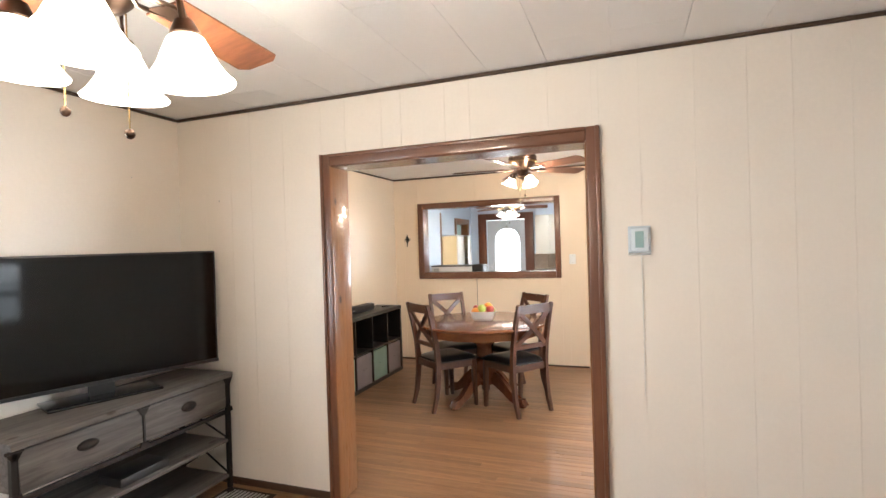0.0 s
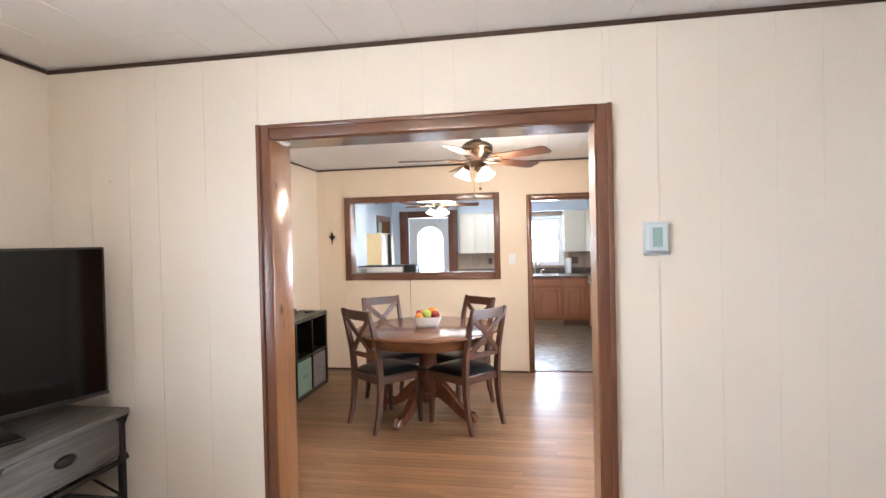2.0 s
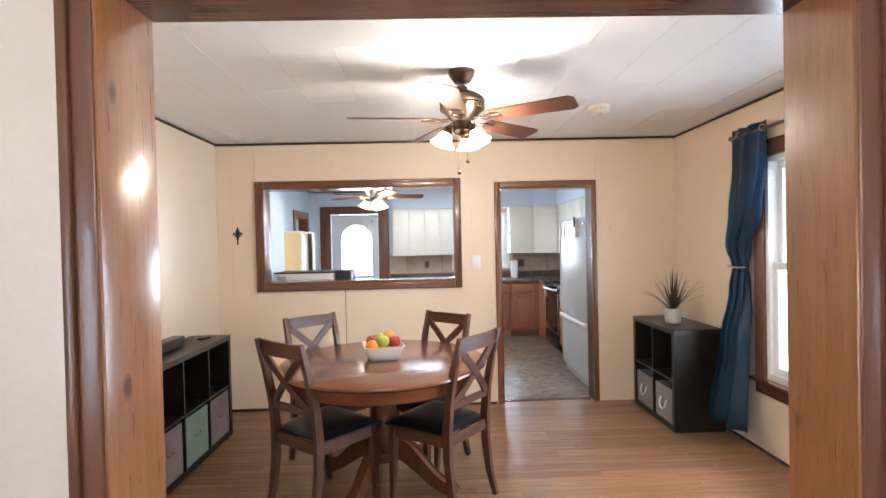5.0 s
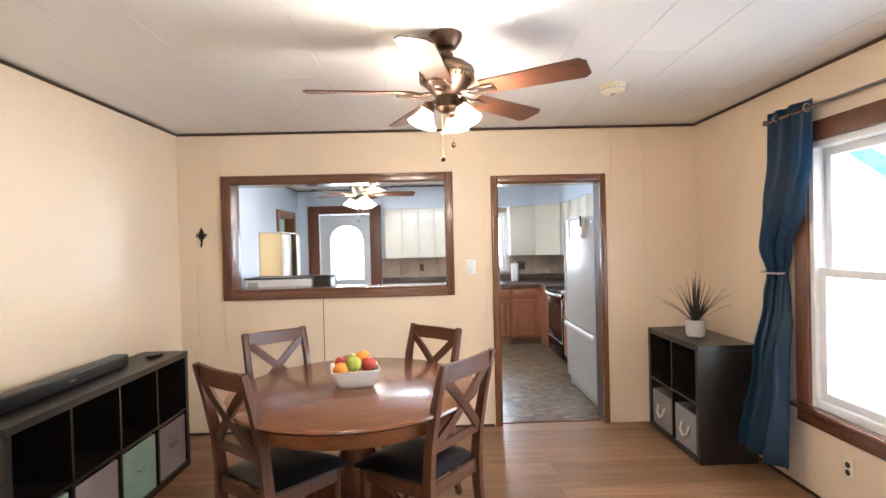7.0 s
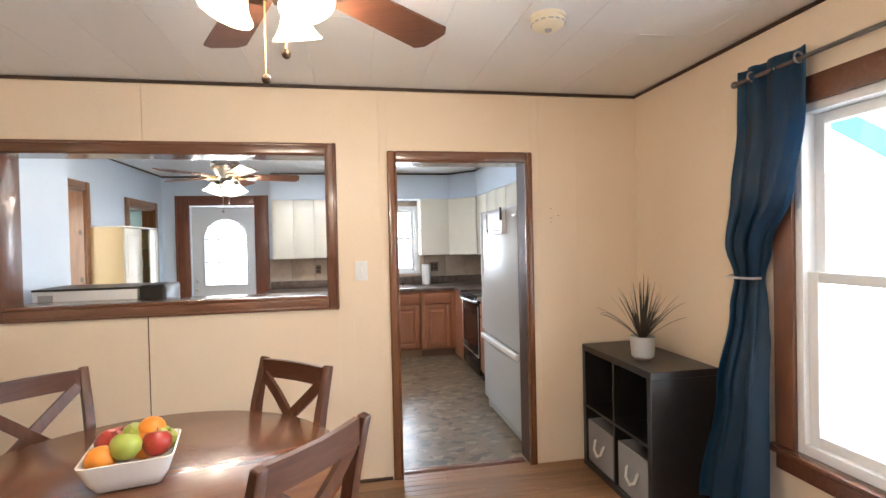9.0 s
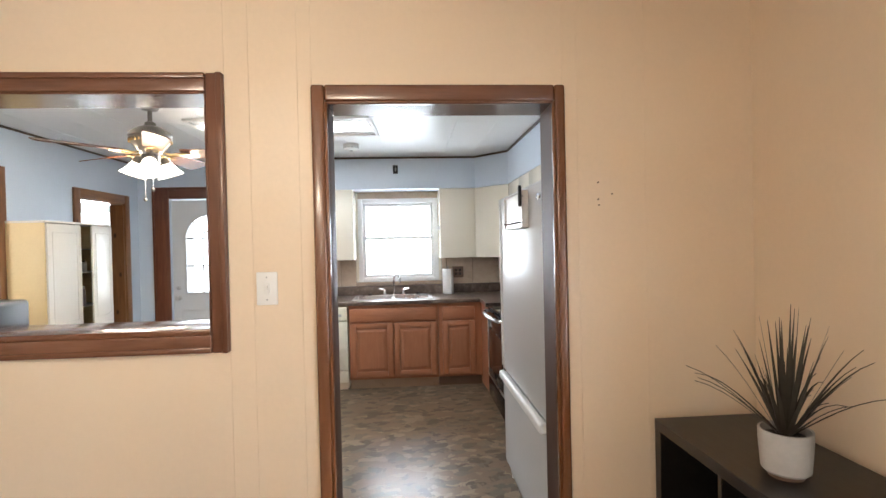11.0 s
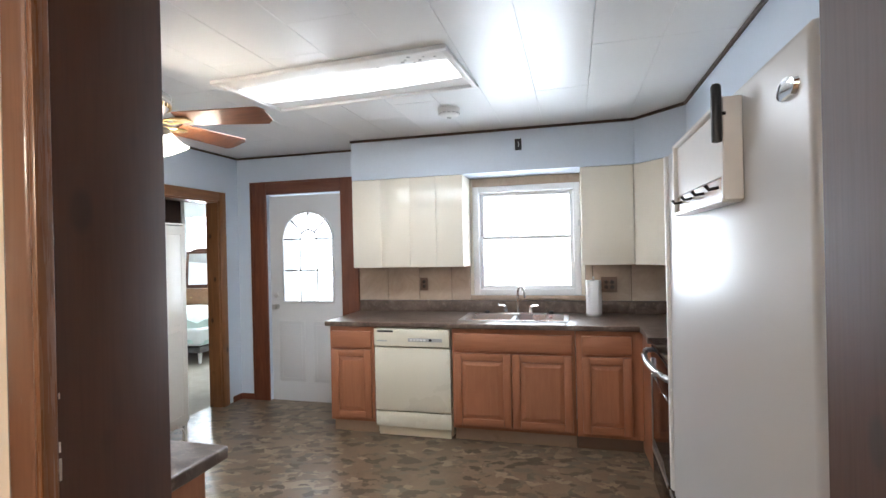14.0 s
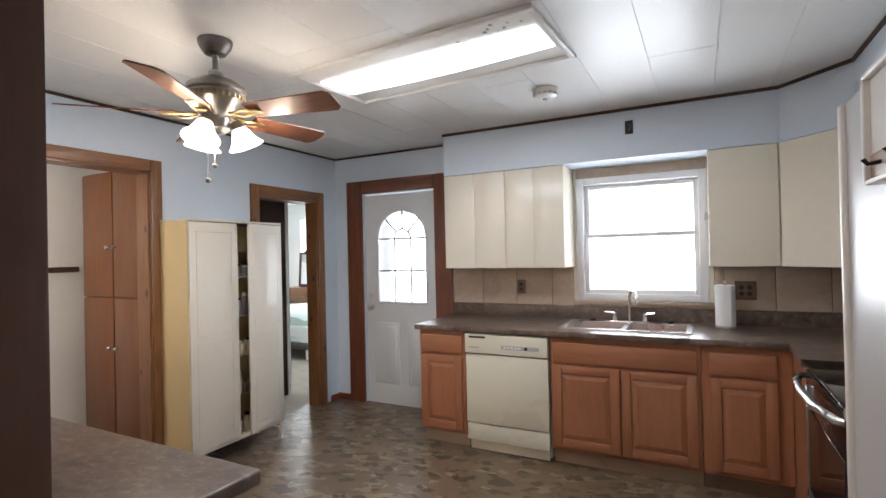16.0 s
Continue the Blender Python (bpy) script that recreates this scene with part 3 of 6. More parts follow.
casing_y("casing_living", OPEN, (-1.658, -0.075, 0, 2.055), LY1, -1, TRIM_Z, TRIM_X, "varnished brown wooden casing round the wide opening")
casing_y("casing_living_back", OPEN, (-1.658, -0.075, 0, 2.055), DY0, 1, TRIM_Z, TRIM_X, "varnished brown wooden casing round the wide opening")
lining_y("lining_living", OPEN, LY1 - 0.02, DY0 + 0.02, JAMB, TRIM_X, "varnished knotty pine lining of the wide opening")
casing_y("casing_kitchen_door", KD, (-0.403, 0.522, 0, 2.012), DY1, -1, CASING_Z, TRIM_X, "varnished brown wooden doorway casing with worn edges", bead_on=False)
casing_y("casing_kitchen_door_back", (KD[0] - 0.03, KD[1] + 0.03, 0, 1.97), (-0.445, 0.545, 0, 2.03), KY0, 1, TRIM_Z, TRIM_X, "varnished brown wooden doorway casing", 0.012)
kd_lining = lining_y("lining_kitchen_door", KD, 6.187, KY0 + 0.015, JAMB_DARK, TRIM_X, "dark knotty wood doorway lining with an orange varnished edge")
for a, b in ((KD[0] - 0.001, KD[0] + 0.010), (KD[1] - 0.010, KD[1] + 0.001)):
    part("varnished_edge", box(a, b, DY1 - 0.024, 6.187, 0, KD[3], 0.004, 2), HONEY, kd_lining)
rng = random.Random(21)
chips = bmesh.new()
for k in range(14):
    z, h = rng.choice((rng.uniform(0.5, 1.35), rng.uniform(0.9, 1.3))), rng.uniform(0.004, 0.03)
    bx(chips, KD[0] + 0.0068, KD[0] + 0.0075, 6.1875 + rng.uniform(0, 0.001), 6.1892 + rng.uniform(0, 0.0012), z, z + h * 0.6)
tagged(part("chipped_paint", chips, CREAM, kd_lining, "pale chips where the varnish has worn", False), kind="stuff")
part("head_edge", box(KD[0] + 0.01, KD[1] - 0.01, DY1 - 0.024, 6.187, KD[3] - 0.009, KD[3] + 0.001, 0.004, 2), TRIM_X, kd_lining)
casing_y("casing_pass_through", PT, (-2.54, -0.705, 1.066, 2.052), DY1, -1, TRIM_Z, TRIM_X, "varnished brown wooden frame round the kitchen pass-through", sill=True)
casing_y("casing_pass_through_back", PT, (-2.50, -0.705, 1.066, 2.052), KY0, 1, TRIM_Z, TRIM_X, "brown wooden frame on the kitchen side of the pass-through", sill=True)
lining_y("lining_pass_through", PT, DY1 - 0.02, KY0 + 0.02, TRIM_Z, TRIM_X, "varnished wooden lining and sill of the pass-through", sill=True)


def casing_x(name, hole, width, x, out, material_z, material_y, label, depth=0.12):
    y0, y1, z0, z1 = hole
    ob = thing(name, Matrix(), label, "", "", "structure")
    lo, hi = sorted((x, x + out * 0.02))
    part("upright", box(lo, hi, y0 - width, y0, 0, z1 + width, 0.004, 2), material_z, ob)
    part("upright", box(lo, hi, y1, y1 + width, 0, z1 + width, 0.004, 2), material_z, ob)
    part("head", box(lo, hi, y0, y1, z1, z1 + width, 0.004, 2), material_y, ob)
    lo, hi = sorted((x + out * 0.003, x - out * (depth + 0.004)))
    part("side_jamb", box(lo, hi, y0 - 0.001, y0 + 0.014, 0, z1, 0.002, 1), material_z, ob)
    part("side_jamb", box(lo, hi, y1 - 0.014, y1 + 0.001, 0, z1, 0.002, 1), material_z, ob)
    part("head_jamb", box(lo, hi, y0 + 0.014, y1 - 0.014, z1 - 0.014, z1 + 0.001, 0.002, 1), material_y, ob)
    return ob


ORIGIN = KITCHEN
casing_x("casing_pantry", OD, 0.075, KX0, 1, PINE_Z, PINE_Y, "orange-brown pine casing of the pantry doorway")
casing_x("casing_bedroom", BD, 0.085, KX0, 1, PINE_Z, PINE_Y, "orange-brown pine casing of the bedroom doorway")
ORIGIN = HOUSE


# ---- floors ----
structure("floor_kitchen", box(KX0 - 0.205, KX1 + 0.1, 6.25, KY1 + 0.1, -0.06, 0.0), VINYL, "worn stone-chip patterned sheet vinyl floor")
structure("threshold", prism(bmesh.new(), [(6.225, 0), (6.245, 0.008), (6.285, 0.008), (6.305, 0)], "x", -0.345, 0.46), TRIM_X, "worn wooden threshold strip")
structure("floor_living", box(LX0 - 0.1, LX1 + 0.1, LY0 - 0.1, 2.70, -0.06, -0.012), SUBFLOOR, "warm oak strip floor")
structure("floor_dining", box(-3.0, 1.36, 2.70, 6.25, -0.06, -0.012), SUBFLOOR, "warm oak strip floor with mixed light and dark boards")
structure("floor_bedroom", box(-8.4, KX0 - 0.205, 6.2, 13.4, -0.06, 0.0), CARPET, "beige carpet in the bedroom")
structure("ground", box(-200, 200, -200, 200, -0.5, -0.35), GRASS, "grassy ground outside the house")

# ---- windows ----
def sash(name, parent, along, at, a0, a1, z0, z1, rail, depth, muntins=()):
    """A sash: frame of four bars and a pane, in a wall along x ('x') or y ('y')."""
    def slab(p, q, r, s, d0, d1, bev):
        return box(p, q, d0, d1, r, s, bev) if along == "x" else box(d0, d1, p, q, r, s, bev)
    f = part(name, slab(a0, a0 + rail, z0, z1, at, at + depth, 0.004), WHITE_SASH, parent)
    part("stile", slab(a1 - rail, a1, z0, z1, at, at + depth, 0.004), WHITE_SASH, f)
    part("rail", slab(a0 + rail, a1 - rail, z0, z0 + rail, at, at + depth, 0.004), WHITE_SASH, f)
    part("rail", slab(a0 + rail, a1 - rail, z1 - rail, z1, at, at + depth, 0.004), WHITE_SASH, f)
    pane = part("pane", slab(a0 + rail, a1 - rail, z0 + rail, z1 - rail, at + depth * 0.4, at + depth * 0.6, 0), GLASS, f, soft=False)
    pane.visible_shadow = False
    return f


w1 = thing("window_1", Matrix(), "white double-hung window in a brown wooden casing", "", "", "structure")
y0, y1, z0, z1 = W_DIN
for nm, p, q, r, s in (("casing_upright", y1, y1 + 0.10, z0 - 0.02, z1 + 0.11), ("casing_upright", y0 - 0.10, y0, z0 - 0.02, z1 + 0.11)):
    part(nm, box(DX1 - 0.022, DX1, p, q, r, s, 0.005), TRIM_Z, w1)
part("casing_head", box(DX1 - 0.022, DX1, y0, y1, z1, z1 + 0.11, 0.005), TRIM_X, w1)
part("window_sill", box(DX1 - 0.06, DX1 + 0.05, y0 - 0.12, y1 + 0.12, z0 - 0.045, z0 - 0.02, 0.006), TRIM_X, w1)
part("apron", box(DX1 - 0.02, DX1, y0 - 0.10, y1 + 0.10, z0 - 0.13, z0 - 0.045, 0.005), TRIM_X, w1)
frame_bm = box(DX1 - 0.004, DX1 + 0.13, y1 - 0.035, y1, z0 - 0.02, z1, 0.003)
bx(frame_bm, DX1 - 0.004, DX1 + 0.13, y0, y0 + 0.035, z0 - 0.02, z1, 0.003)
bx(frame_bm, DX1 - 0.004, DX1 + 0.13, y0 + 0.035, y1 - 0.035, z1 - 0.035, z1, 0.003)
bx(frame_bm, DX1 - 0.004, DX1 + 0.13, y0 + 0.035, y1 - 0.035, z0 - 0.02, z0 + 0.025, 0.003)
part("window_frame", frame_bm, WHITE_SASH, w1)
sash("lower_sash", w1, "y", DX1 + 0.02, y0 + 0.036, y1 - 0.036, z0 + 0.026, 1.29, 0.045, 0.035)
sash("upper_sash", w1, "y", DX1 + 0.06, y0 + 0.036, y1 - 0.036, 1.25, z1 - 0.036, 0.045, 0.035)

ORIGIN = KITCHEN
w2 = thing("window_2", Matrix(), "white double-hung kitchen window over the sink", "", "", "structure")
x0, x1, z0, z1 = W_K
frame_bm = box(x0, x0 + 0.05, KY1 - 0.015, KY1 + 0.13, z0, z1, 0.004)
bx(frame_bm, x1 - 0.05, x1, KY1 - 0.015, KY1 + 0.13, z0, z1, 0.004)
bx(frame_bm, x0 + 0.05, x1 - 0.05, KY1 - 0.015, KY1 + 0.13, z1 - 0.05, z1, 0.004)
bx(frame_bm, x0 + 0.05, x1 - 0.05, KY1 - 0.015, KY1 + 0.13, z0, z0 + 0.045, 0.004)
part("window_frame", frame_bm, WHITE_SASH, w2)
part("window_sill", box(x0 - 0.03, x1 + 0.03, KY1 - 0.04, KY1 - 0.016, z0 - 0.028, z0 - 0.002, 0.004), TILE, w2, "stone-coloured sill")
sash("lower_sash", w2, "x", KY1 + 0.02, x0 + 0.051, x1 - 0.051, z0 + 0.046, 1.56, 0.032, 0.035)
sash("upper_sash", w2, "x", KY1 + 0.06, x0 + 0.051, x1 - 0.051, 1.53, z1 - 0.051, 0.032, 0.035)
ORIGIN = HOUSE

w3 = thing("window_3", Matrix(), "white living room window out of direct view", "", "", "structure")
y0, y1, z0, z1 = W_LS
sash("lower_sash", w3, "y", LX1 + 0.03, y0, y1, z0, 1.10, 0.05, 0.035)
sash("upper_sash", w3, "y", LX1 + 0.07, y0, y1, 1.06, z1, 0.05, 0.035)
# Assumed west window, out of view, set in the fill lamp's opening.
w4 = thing("window_4", Matrix(), "white living room window out of direct view", "", "", "structure")
y0, y1, z0, z1 = W_LW
sash("lower_sash", w4, "y", LX0 - 0.07, y0, y1, z0, 1.30, 0.05, 0.035)
sash("upper_sash", w4, "y", LX0 - 0.11, y0, y1, 1.26, z1, 0.05, 0.035)

# Hazy brightness outside, and a painted porch brace past the dining window.
for nm, m, w, h in (("backdrop_east", pose(60, 4, 10, 90, 0, 90), 160, 40), ("backdrop_north", pose(0, 62, 10, 90, 0, 0), 160, 40)):
    structure(nm, box(-w / 2, w / 2, -h / 2, h / 2, 0, 0.1, 0, 2, m), DISTANCE, "bright hazy distance")
brace = thing("porch_awning", Matrix(), "translucent teal porch awning sheet outside the window", "awning")
part("sheet", box(-0.55, 0.45, -0.004, 0.004, -0.05, 0.05, 0.001, 1, pose(1.66, 4.95, 1.86, 0, 0, 90) @ pose(0, 0, 0, 0, -36, 0)), TEAL, brace)
part("edge_bar", tube(bmesh.new(), [(1.67, 5.315, 2.12), (1.55, 5.34, 2.14), (1.39, 5.35, 2.15)], 0.008, 8), WHITE_SASH, brace)

# ---- back door ----
ORIGIN = KITCHEN
bd = thing("door_1", Matrix(), "white back door with an arched leaded light", "", "", "structure")
X0, X1, DT = BACKDOOR[0] + 0.01, BACKDOOR[1] - 0.01, 2.005
AX, AR, AZ0, AZ1 = -2.143, 0.265, 0.985, 1.585
leaf = bmesh.new()
YF, YB = KY1 + 0.025, KY1 + 0.07
arch = [(AX + AR * math.cos(a), AZ1 + AR * math.sin(a)) for a in (math.pi * i / 20 for i in range(21))]
bx(leaf, X0, AX - AR, YF, YB, 0.012, DT)
bx(leaf, AX + AR, X1, YF, YB, 0.012, DT)
bx(leaf, AX - AR, AX + AR, YF, YB, 0.012, AZ0)
for (p, q), (r, s) in zip(arch, arch[1:]):
    prism(leaf, [(r, s), (p, q), (p, DT), (r, DT)], "y", YF, YB)
part("leaf", leaf, DOORWHITE, bd, soft=False)
ring = bmesh.new()
outline = [(AX + AR, AZ0)] + arch + [(AX - AR, AZ0), (AX + AR, AZ0)]
for (p, q), (r, s) in zip(outline, outline[1:]):
    tube(ring, [(p, YF - 0.004, q), (r, YF - 0.004, s)], 0.012, 6)
part("light_rim", ring, DOORWHITE, bd)
pane_bm = bmesh.new()
prism(pane_bm, [(AX + AR, AZ0)] + arch + [(AX - AR, AZ0)], "y", YF + 0.02, YF + 0.026)
pane = part("leaded_pane", pane_bm, FROST, bd, soft=False)
pane.visible_shadow = False
came = bmesh.new()
for x in (AX - AR / 3, AX + AR / 3):
    tube(came, [(x, YF + 0.014, AZ0), (x, YF + 0.014, AZ1)], 0.008, 6)
for z in (AZ0 + 0.30, AZ1):
    tube(came, [(AX - AR, YF + 0.014, z), (AX + AR, YF + 0.014, z)], 0.008, 6)
tube(came, [(AX + AR / 3 * math.cos(a), YF + 0.014, AZ1 + AR / 3 * math.sin(a)) for a in (math.pi * i / 12 for i in range(13))], 0.008, 6)
for a in (math.pi / 4, math.pi / 2, 3 * math.pi / 4):
    tube(came, [(AX + r * math.cos(a), YF + 0.014, AZ1 + r * math.sin(a)) for r in (AR / 3, AR)], 0.008, 6)
part("leading", came, PEWTER, bd)
for px0, px1, pz0, pz1 in ((-2.47, -2.19, 0.22, 0.80), (-2.10, -1.83, 0.22, 0.80)):
    pan = bmesh.new()
    bx(pan, px0, px1, YF - 0.004, YF + 0.002, pz0, pz1, 0.004)
    bx(pan, px0 + 0.035, px1 - 0.035, YF - 0.008, YF - 0.003, pz0 + 0.035, pz1 - 0.035, 0.004)
    part("raised_panel", pan, DOORWHITE, bd)
for z, r in ((0.94, 0.028), (1.05, 0.024)):
    part("door_knob" if z < 1 else "deadbolt", lathe(bmesh.new(), [(0, 0), (r, 0), (r, 0.008), (0.011, 0.012), (0.011, 0.03), (r * 0.95, 0.04), (r * 0.8, 0.058), (0, 0.062)] if z < 1 else [(0, 0), (r, 0), (r, 0.012), (r * 0.7, 0.016), (0, 0.016)], 20, pose(X0 + 0.06, YF, z, 90)), STEEL, bd)
casing_y("casing_back_door", BACKDOOR, (-2.73, -1.60, 0, 2.145), KY1, -1, REDWOOD_Z, REDWOOD_X, "wide reddish-brown casing of the back door")
ORIGIN = HOUSE

# ---- bedroom and pantry beyond the west doorways ----
ORIGIN = KITCHEN
structure("wall_vestibule", box(-3.52, -3.45, 9.96, 13.0, 2.0, TOP), BEDROOM_WHITE, "white wall over the bedroom doorway")
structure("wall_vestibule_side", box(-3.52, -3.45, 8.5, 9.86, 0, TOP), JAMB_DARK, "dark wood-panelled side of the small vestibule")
structure("wall_vestibule_north", box(-3.45, -3.006, 10.45, 10.52, 0, TOP), MINT_WALL, "pale wall of the vestibule")
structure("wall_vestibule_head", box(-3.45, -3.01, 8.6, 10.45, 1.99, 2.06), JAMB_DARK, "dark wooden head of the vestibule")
structure("trim_bedroom", box(-3.53, -3.44, 9.86, 9.90, 0, 2.0, 0.004), WHITE, "white door trim")
structure("wall_bedroom_west", box(-8.2, -8.1, 6.2, 13.3, 0, TOP), BEDROOM_WHITE, "white bedroom wall")
wall_y("wall_bedroom_north", 13.0, 13.12, -8.1, -3.0, TOP, [(-6.2, -4.6, 0.85, 2.1)], BEDROOM_WHITE, "white bedroom wall with a window")
structure("wall_bedroom_east", box(-3.10, -3.006, KY1 + 0.14, 13.0, 0, TOP), BEDROOM_WHITE, "white bedroom wall")
structure("wall_bedroom_south", box(-8.1, -3.9, 8.42, 8.5, 0, TOP), BEDROOM_WHITE, "white bedroom wall")
# The hole in this unseen wall is made up, to pass the pantry fill.
wall_y("wall_pantry_south", 6.9, 6.98, -3.9, -3.006, TOP, [(-3.7, -3.2, 1.05, 1.95)], BEDROOM_WHITE, "white pantry wall with an added, unseen window opening")
structure("wall_pantry_west", box(-3.98, -3.9, 6.9, 8.5, 0, TOP), BEDROOM_WHITE, "white pantry wall")
structure("rail_pantry", box(-3.90, -3.885, 6.98, 8.18, 1.36, 1.40, 0.004), EDGE, "narrow dark wooden rail on the pantry wall")
ORIGIN = HOUSE

# ---- floorboards of the living room (joined) and the dining room (single boards) ----
BOARD = 0.0572


def plank_mesh(length):
    bm = box(0, length, 0, BOARD - 0.0008, -0.012, 0, 0.0012, 1)
    me = mesh_of(bm, "plank")
    me.materials.append(OAK)
    return me


PLANKS = {n: plank_mesh(n * 0.15) for n in range(2, 11)}
rng = random.Random(4)
dining = bpy.data.objects["floor_dining"]
y = 2.70
while y + BOARD <= 6.26:
    x = -2.985 - rng.choice((0, 0.1, 0.05))
    while x < 1.25:
        n = rng.choice((5, 6, 7, 8, 9, 10, 10, 10))
        n = min(n, max(2, int((1.36 - x) / 0.15)))
        ob = new("plank", PLANKS[n])
        ob.parent = dining
        ob.location = (x, y, rng.uniform(-0.0004, 0.0004))
        x += n * 0.15 + 0.0008
    y += BOARD
living_bm = bmesh.new()
y = LY0
while y + BOARD <= 2.70:
    x = LX0 - rng.uniform(0, 0.5)
    while x < LX1:
        l = rng.uniform(0.5, 1.4)
        bx(living_bm, max(x, LX0), min(x + l - 0.0008, LX1), y, y + BOARD - 0.0008, -0.012, 0)
        x += l
    y += BOARD
OAK_JOINED = wood("oak_strip_floor_joined", (0.20, 0.10, 0.045), (0.38, 0.21, 0.10), "x", 0.28, 0.25)
tagged(part("planks", living_bm, OAK_JOINED, bpy.data.objects["floor_living"], "", False), kind="stuff")

# ---- shared small builders ----
def ball(bm, r, m, squash=1.0, seg=16):
    got = bmesh.ops.create_uvsphere(bm, u_segments=seg, v_segments=max(6, seg * 2 // 3), radius=r)
    bmesh.ops.transform(bm, matrix=m @ Matrix.Diagonal((1, 1, squash, 1)), verts=got["verts"])
    return bm


def ring_y(bm, r, wire, m, seg=20):
    """A round wire ring."""
    pts = [m @ Vector((r * math.cos(a), 0, r * math.sin(a))) for a in (2 * math.pi * i / seg for i in range(seg + 1))]
    return tube(bm, pts, wire, 8)


# ---- ceiling fans ----
def blade_outline(r0, r1, w0, w1, cut=0.025):
    return [(r0, -w0), (r1 - cut, -w1), (r1, -w1 + cut), (r1, w1 - cut), (r1 - cut, w1), (r0, w0)]


def ceiling_fan(at, top, blade_z, spin, reach, metal_mat, blade_mat, shade_mat, lamps, label, style, pitch=-12):
    """A five-bladed fan: canopy, rod, motor, irons, blades, a light kit with bell shades, pull chains."""
    fan = thing("ceiling_fan", pose(at[0], at[1], 0), label, "ceiling fan")
    part("canopy", lathe(bmesh.new(), [(0, top), (0.072, top), (0.072, top - 0.012), (0.066, top - 0.03), (0.045, top - 0.06), (0.02, top - 0.066), (0, top - 0.066)], 28), metal_mat, fan)
    mt = blade_z + 0.165 if style == "rod" else blade_z + 0.155
    part("rod", lathe(bmesh.new(), [(0.013, top - 0.06), (0.013, mt + 0.03), (0.03, mt + 0.02), (0.034, mt - 0.005)], 16), metal_mat, fan)
    motor = part("motor", lathe(bmesh.new(), [(0.02, mt), (0.05, mt - 0.004), (0.085, mt - 0.02), (0.118, mt - 0.045), (0.124, mt - 0.065), (0.118, mt - 0.075), (0.122, mt - 0.085), (0.105, mt - 0.11), (0.07, blade_z + 0.005), (0.055, blade_z - 0.012), (0, blade_z - 0.012)], 36), metal_mat, fan)
    vents = bmesh.new()
    for i in range(30):
        a = 2 * math.pi * i / 30
        bx(vents, 0.111, 0.121, -0.004, 0.004, mt - 0.105, mt - 0.087, 0.001, 1, Matrix.Rotation(a, 4, "Z"))
    part("vent_band", vents, BRASS, motor, "brass-edged vent band")
    for k in range(5):
        turn = Matrix.Rotation(radians(spin + 72 * k), 4, "Z")
        iron = bmesh.new()
        for side in (-1, 1):
            tube(iron, [turn @ Vector(p) for p in ((0.075, side * 0.012, blade_z - 0.002), (0.12, side * 0.03, blade_z - 0.012), (0.165, side * 0.034, blade_z - 0.006), (0.21, side * 0.018, blade_z - 0.004))], 0.006, 6)
        bx(iron, 0.15, 0.225, -0.03, 0.03, blade_z - 0.009, blade_z - 0.004, 0.002, 1, turn)
        arm = part("blade_iron", iron, BRASS if style == "rod" else metal_mat, fan)
        bm = bmesh.new()
        prism(bm, blade_outline(0.17, reach, 0.054, 0.070), "z", -0.003, 0.003, turn @ pose(0, 0, blade_z + 0.002, pitch, 0, 0))
        part("blade", bm, blade_mat, arm)
    hz = blade_z - 0.012
    part("light_hub", lathe(bmesh.new(), [(0, hz), (0.05, hz), (0.054, hz - 0.012), (0.05, hz - 0.04), (0.056, hz - 0.05), (0.04, hz - 0.066), (0.012, hz - 0.075), (0.008, hz - 0.088), (0, hz - 0.09)], 28), metal_mat, fan)
    n, out, drop, size, tilt, turned = lamps
    for k in range(n):
        a = radians(turned + 360 * k / n)
        d = Vector((math.cos(a), math.sin(a), 0))
        neck = d * out + Vector((0, 0, hz - drop))
        arm = part("lamp_arm", tube(bmesh.new(), [d * 0.04 + Vector((0, 0, hz - 0.03)), d * (out * 0.55) + Vector((0, 0, hz - 0.028 + (0.02 if style == "scroll" else 0))), d * (out * 0.9) + Vector((0, 0, hz - 0.02 + (0.025 if style == "scroll" else -0.01))), neck + Vector((0, 0, 0.012))], 0.0085, 8), metal_mat, fan)
        lean = Matrix.Translation(neck) @ Matrix.Rotation(a, 4, "Z") @ Matrix.Rotation(radians(-tilt), 4, "Y")
        part("socket", lathe(bmesh.new(), [(0, 0.02), (0.02, 0.02), (0.026, 0.008), (0.03, 0.0), (0.034, -0.012), (0.03, -0.02), (0.0, -0.02)], 18, lean), metal_mat, arm)
        s = size
        part("shade", lathe(bmesh.new(), [(0.026 * s, -0.014), (0.036 * s, -0.02 * s), (0.048 * s, -0.045 * s), (0.058 * s, -0.07 * s), (0.074 * s, -0.094 * s), (0.088 * s, -0.108 * s), (0.086 * s, -0.111 * s), (0.07 * s, -0.096 * s), (0.052 * s, -0.07 * s), (0.03 * s, -0.03 * s), (0, -0.03 * s)], 26, lean), shade_mat, arm, "lit white glass bell shade")
    for dx, dy, length in ((0.022, -0.03, 0.15), (-0.025, -0.028, 0.21)) if style != "scroll" else ((-0.15, 0.01, 0.20), (0.0, 0.05, 0.26)):
        ch = bmesh.new()
        z = hz - 0.06
        tube(ch, [(dx, dy, z), (dx, dy, z - length)], 0.0016, 5)
        for i in range(int(length / 0.012)):
            ball(ch, 0.0026, pose(dx, dy, z - 0.012 * i), 1, 6)
        c = part("pull_chain", ch, CHROME if style == "rod" else BRASS, fan)
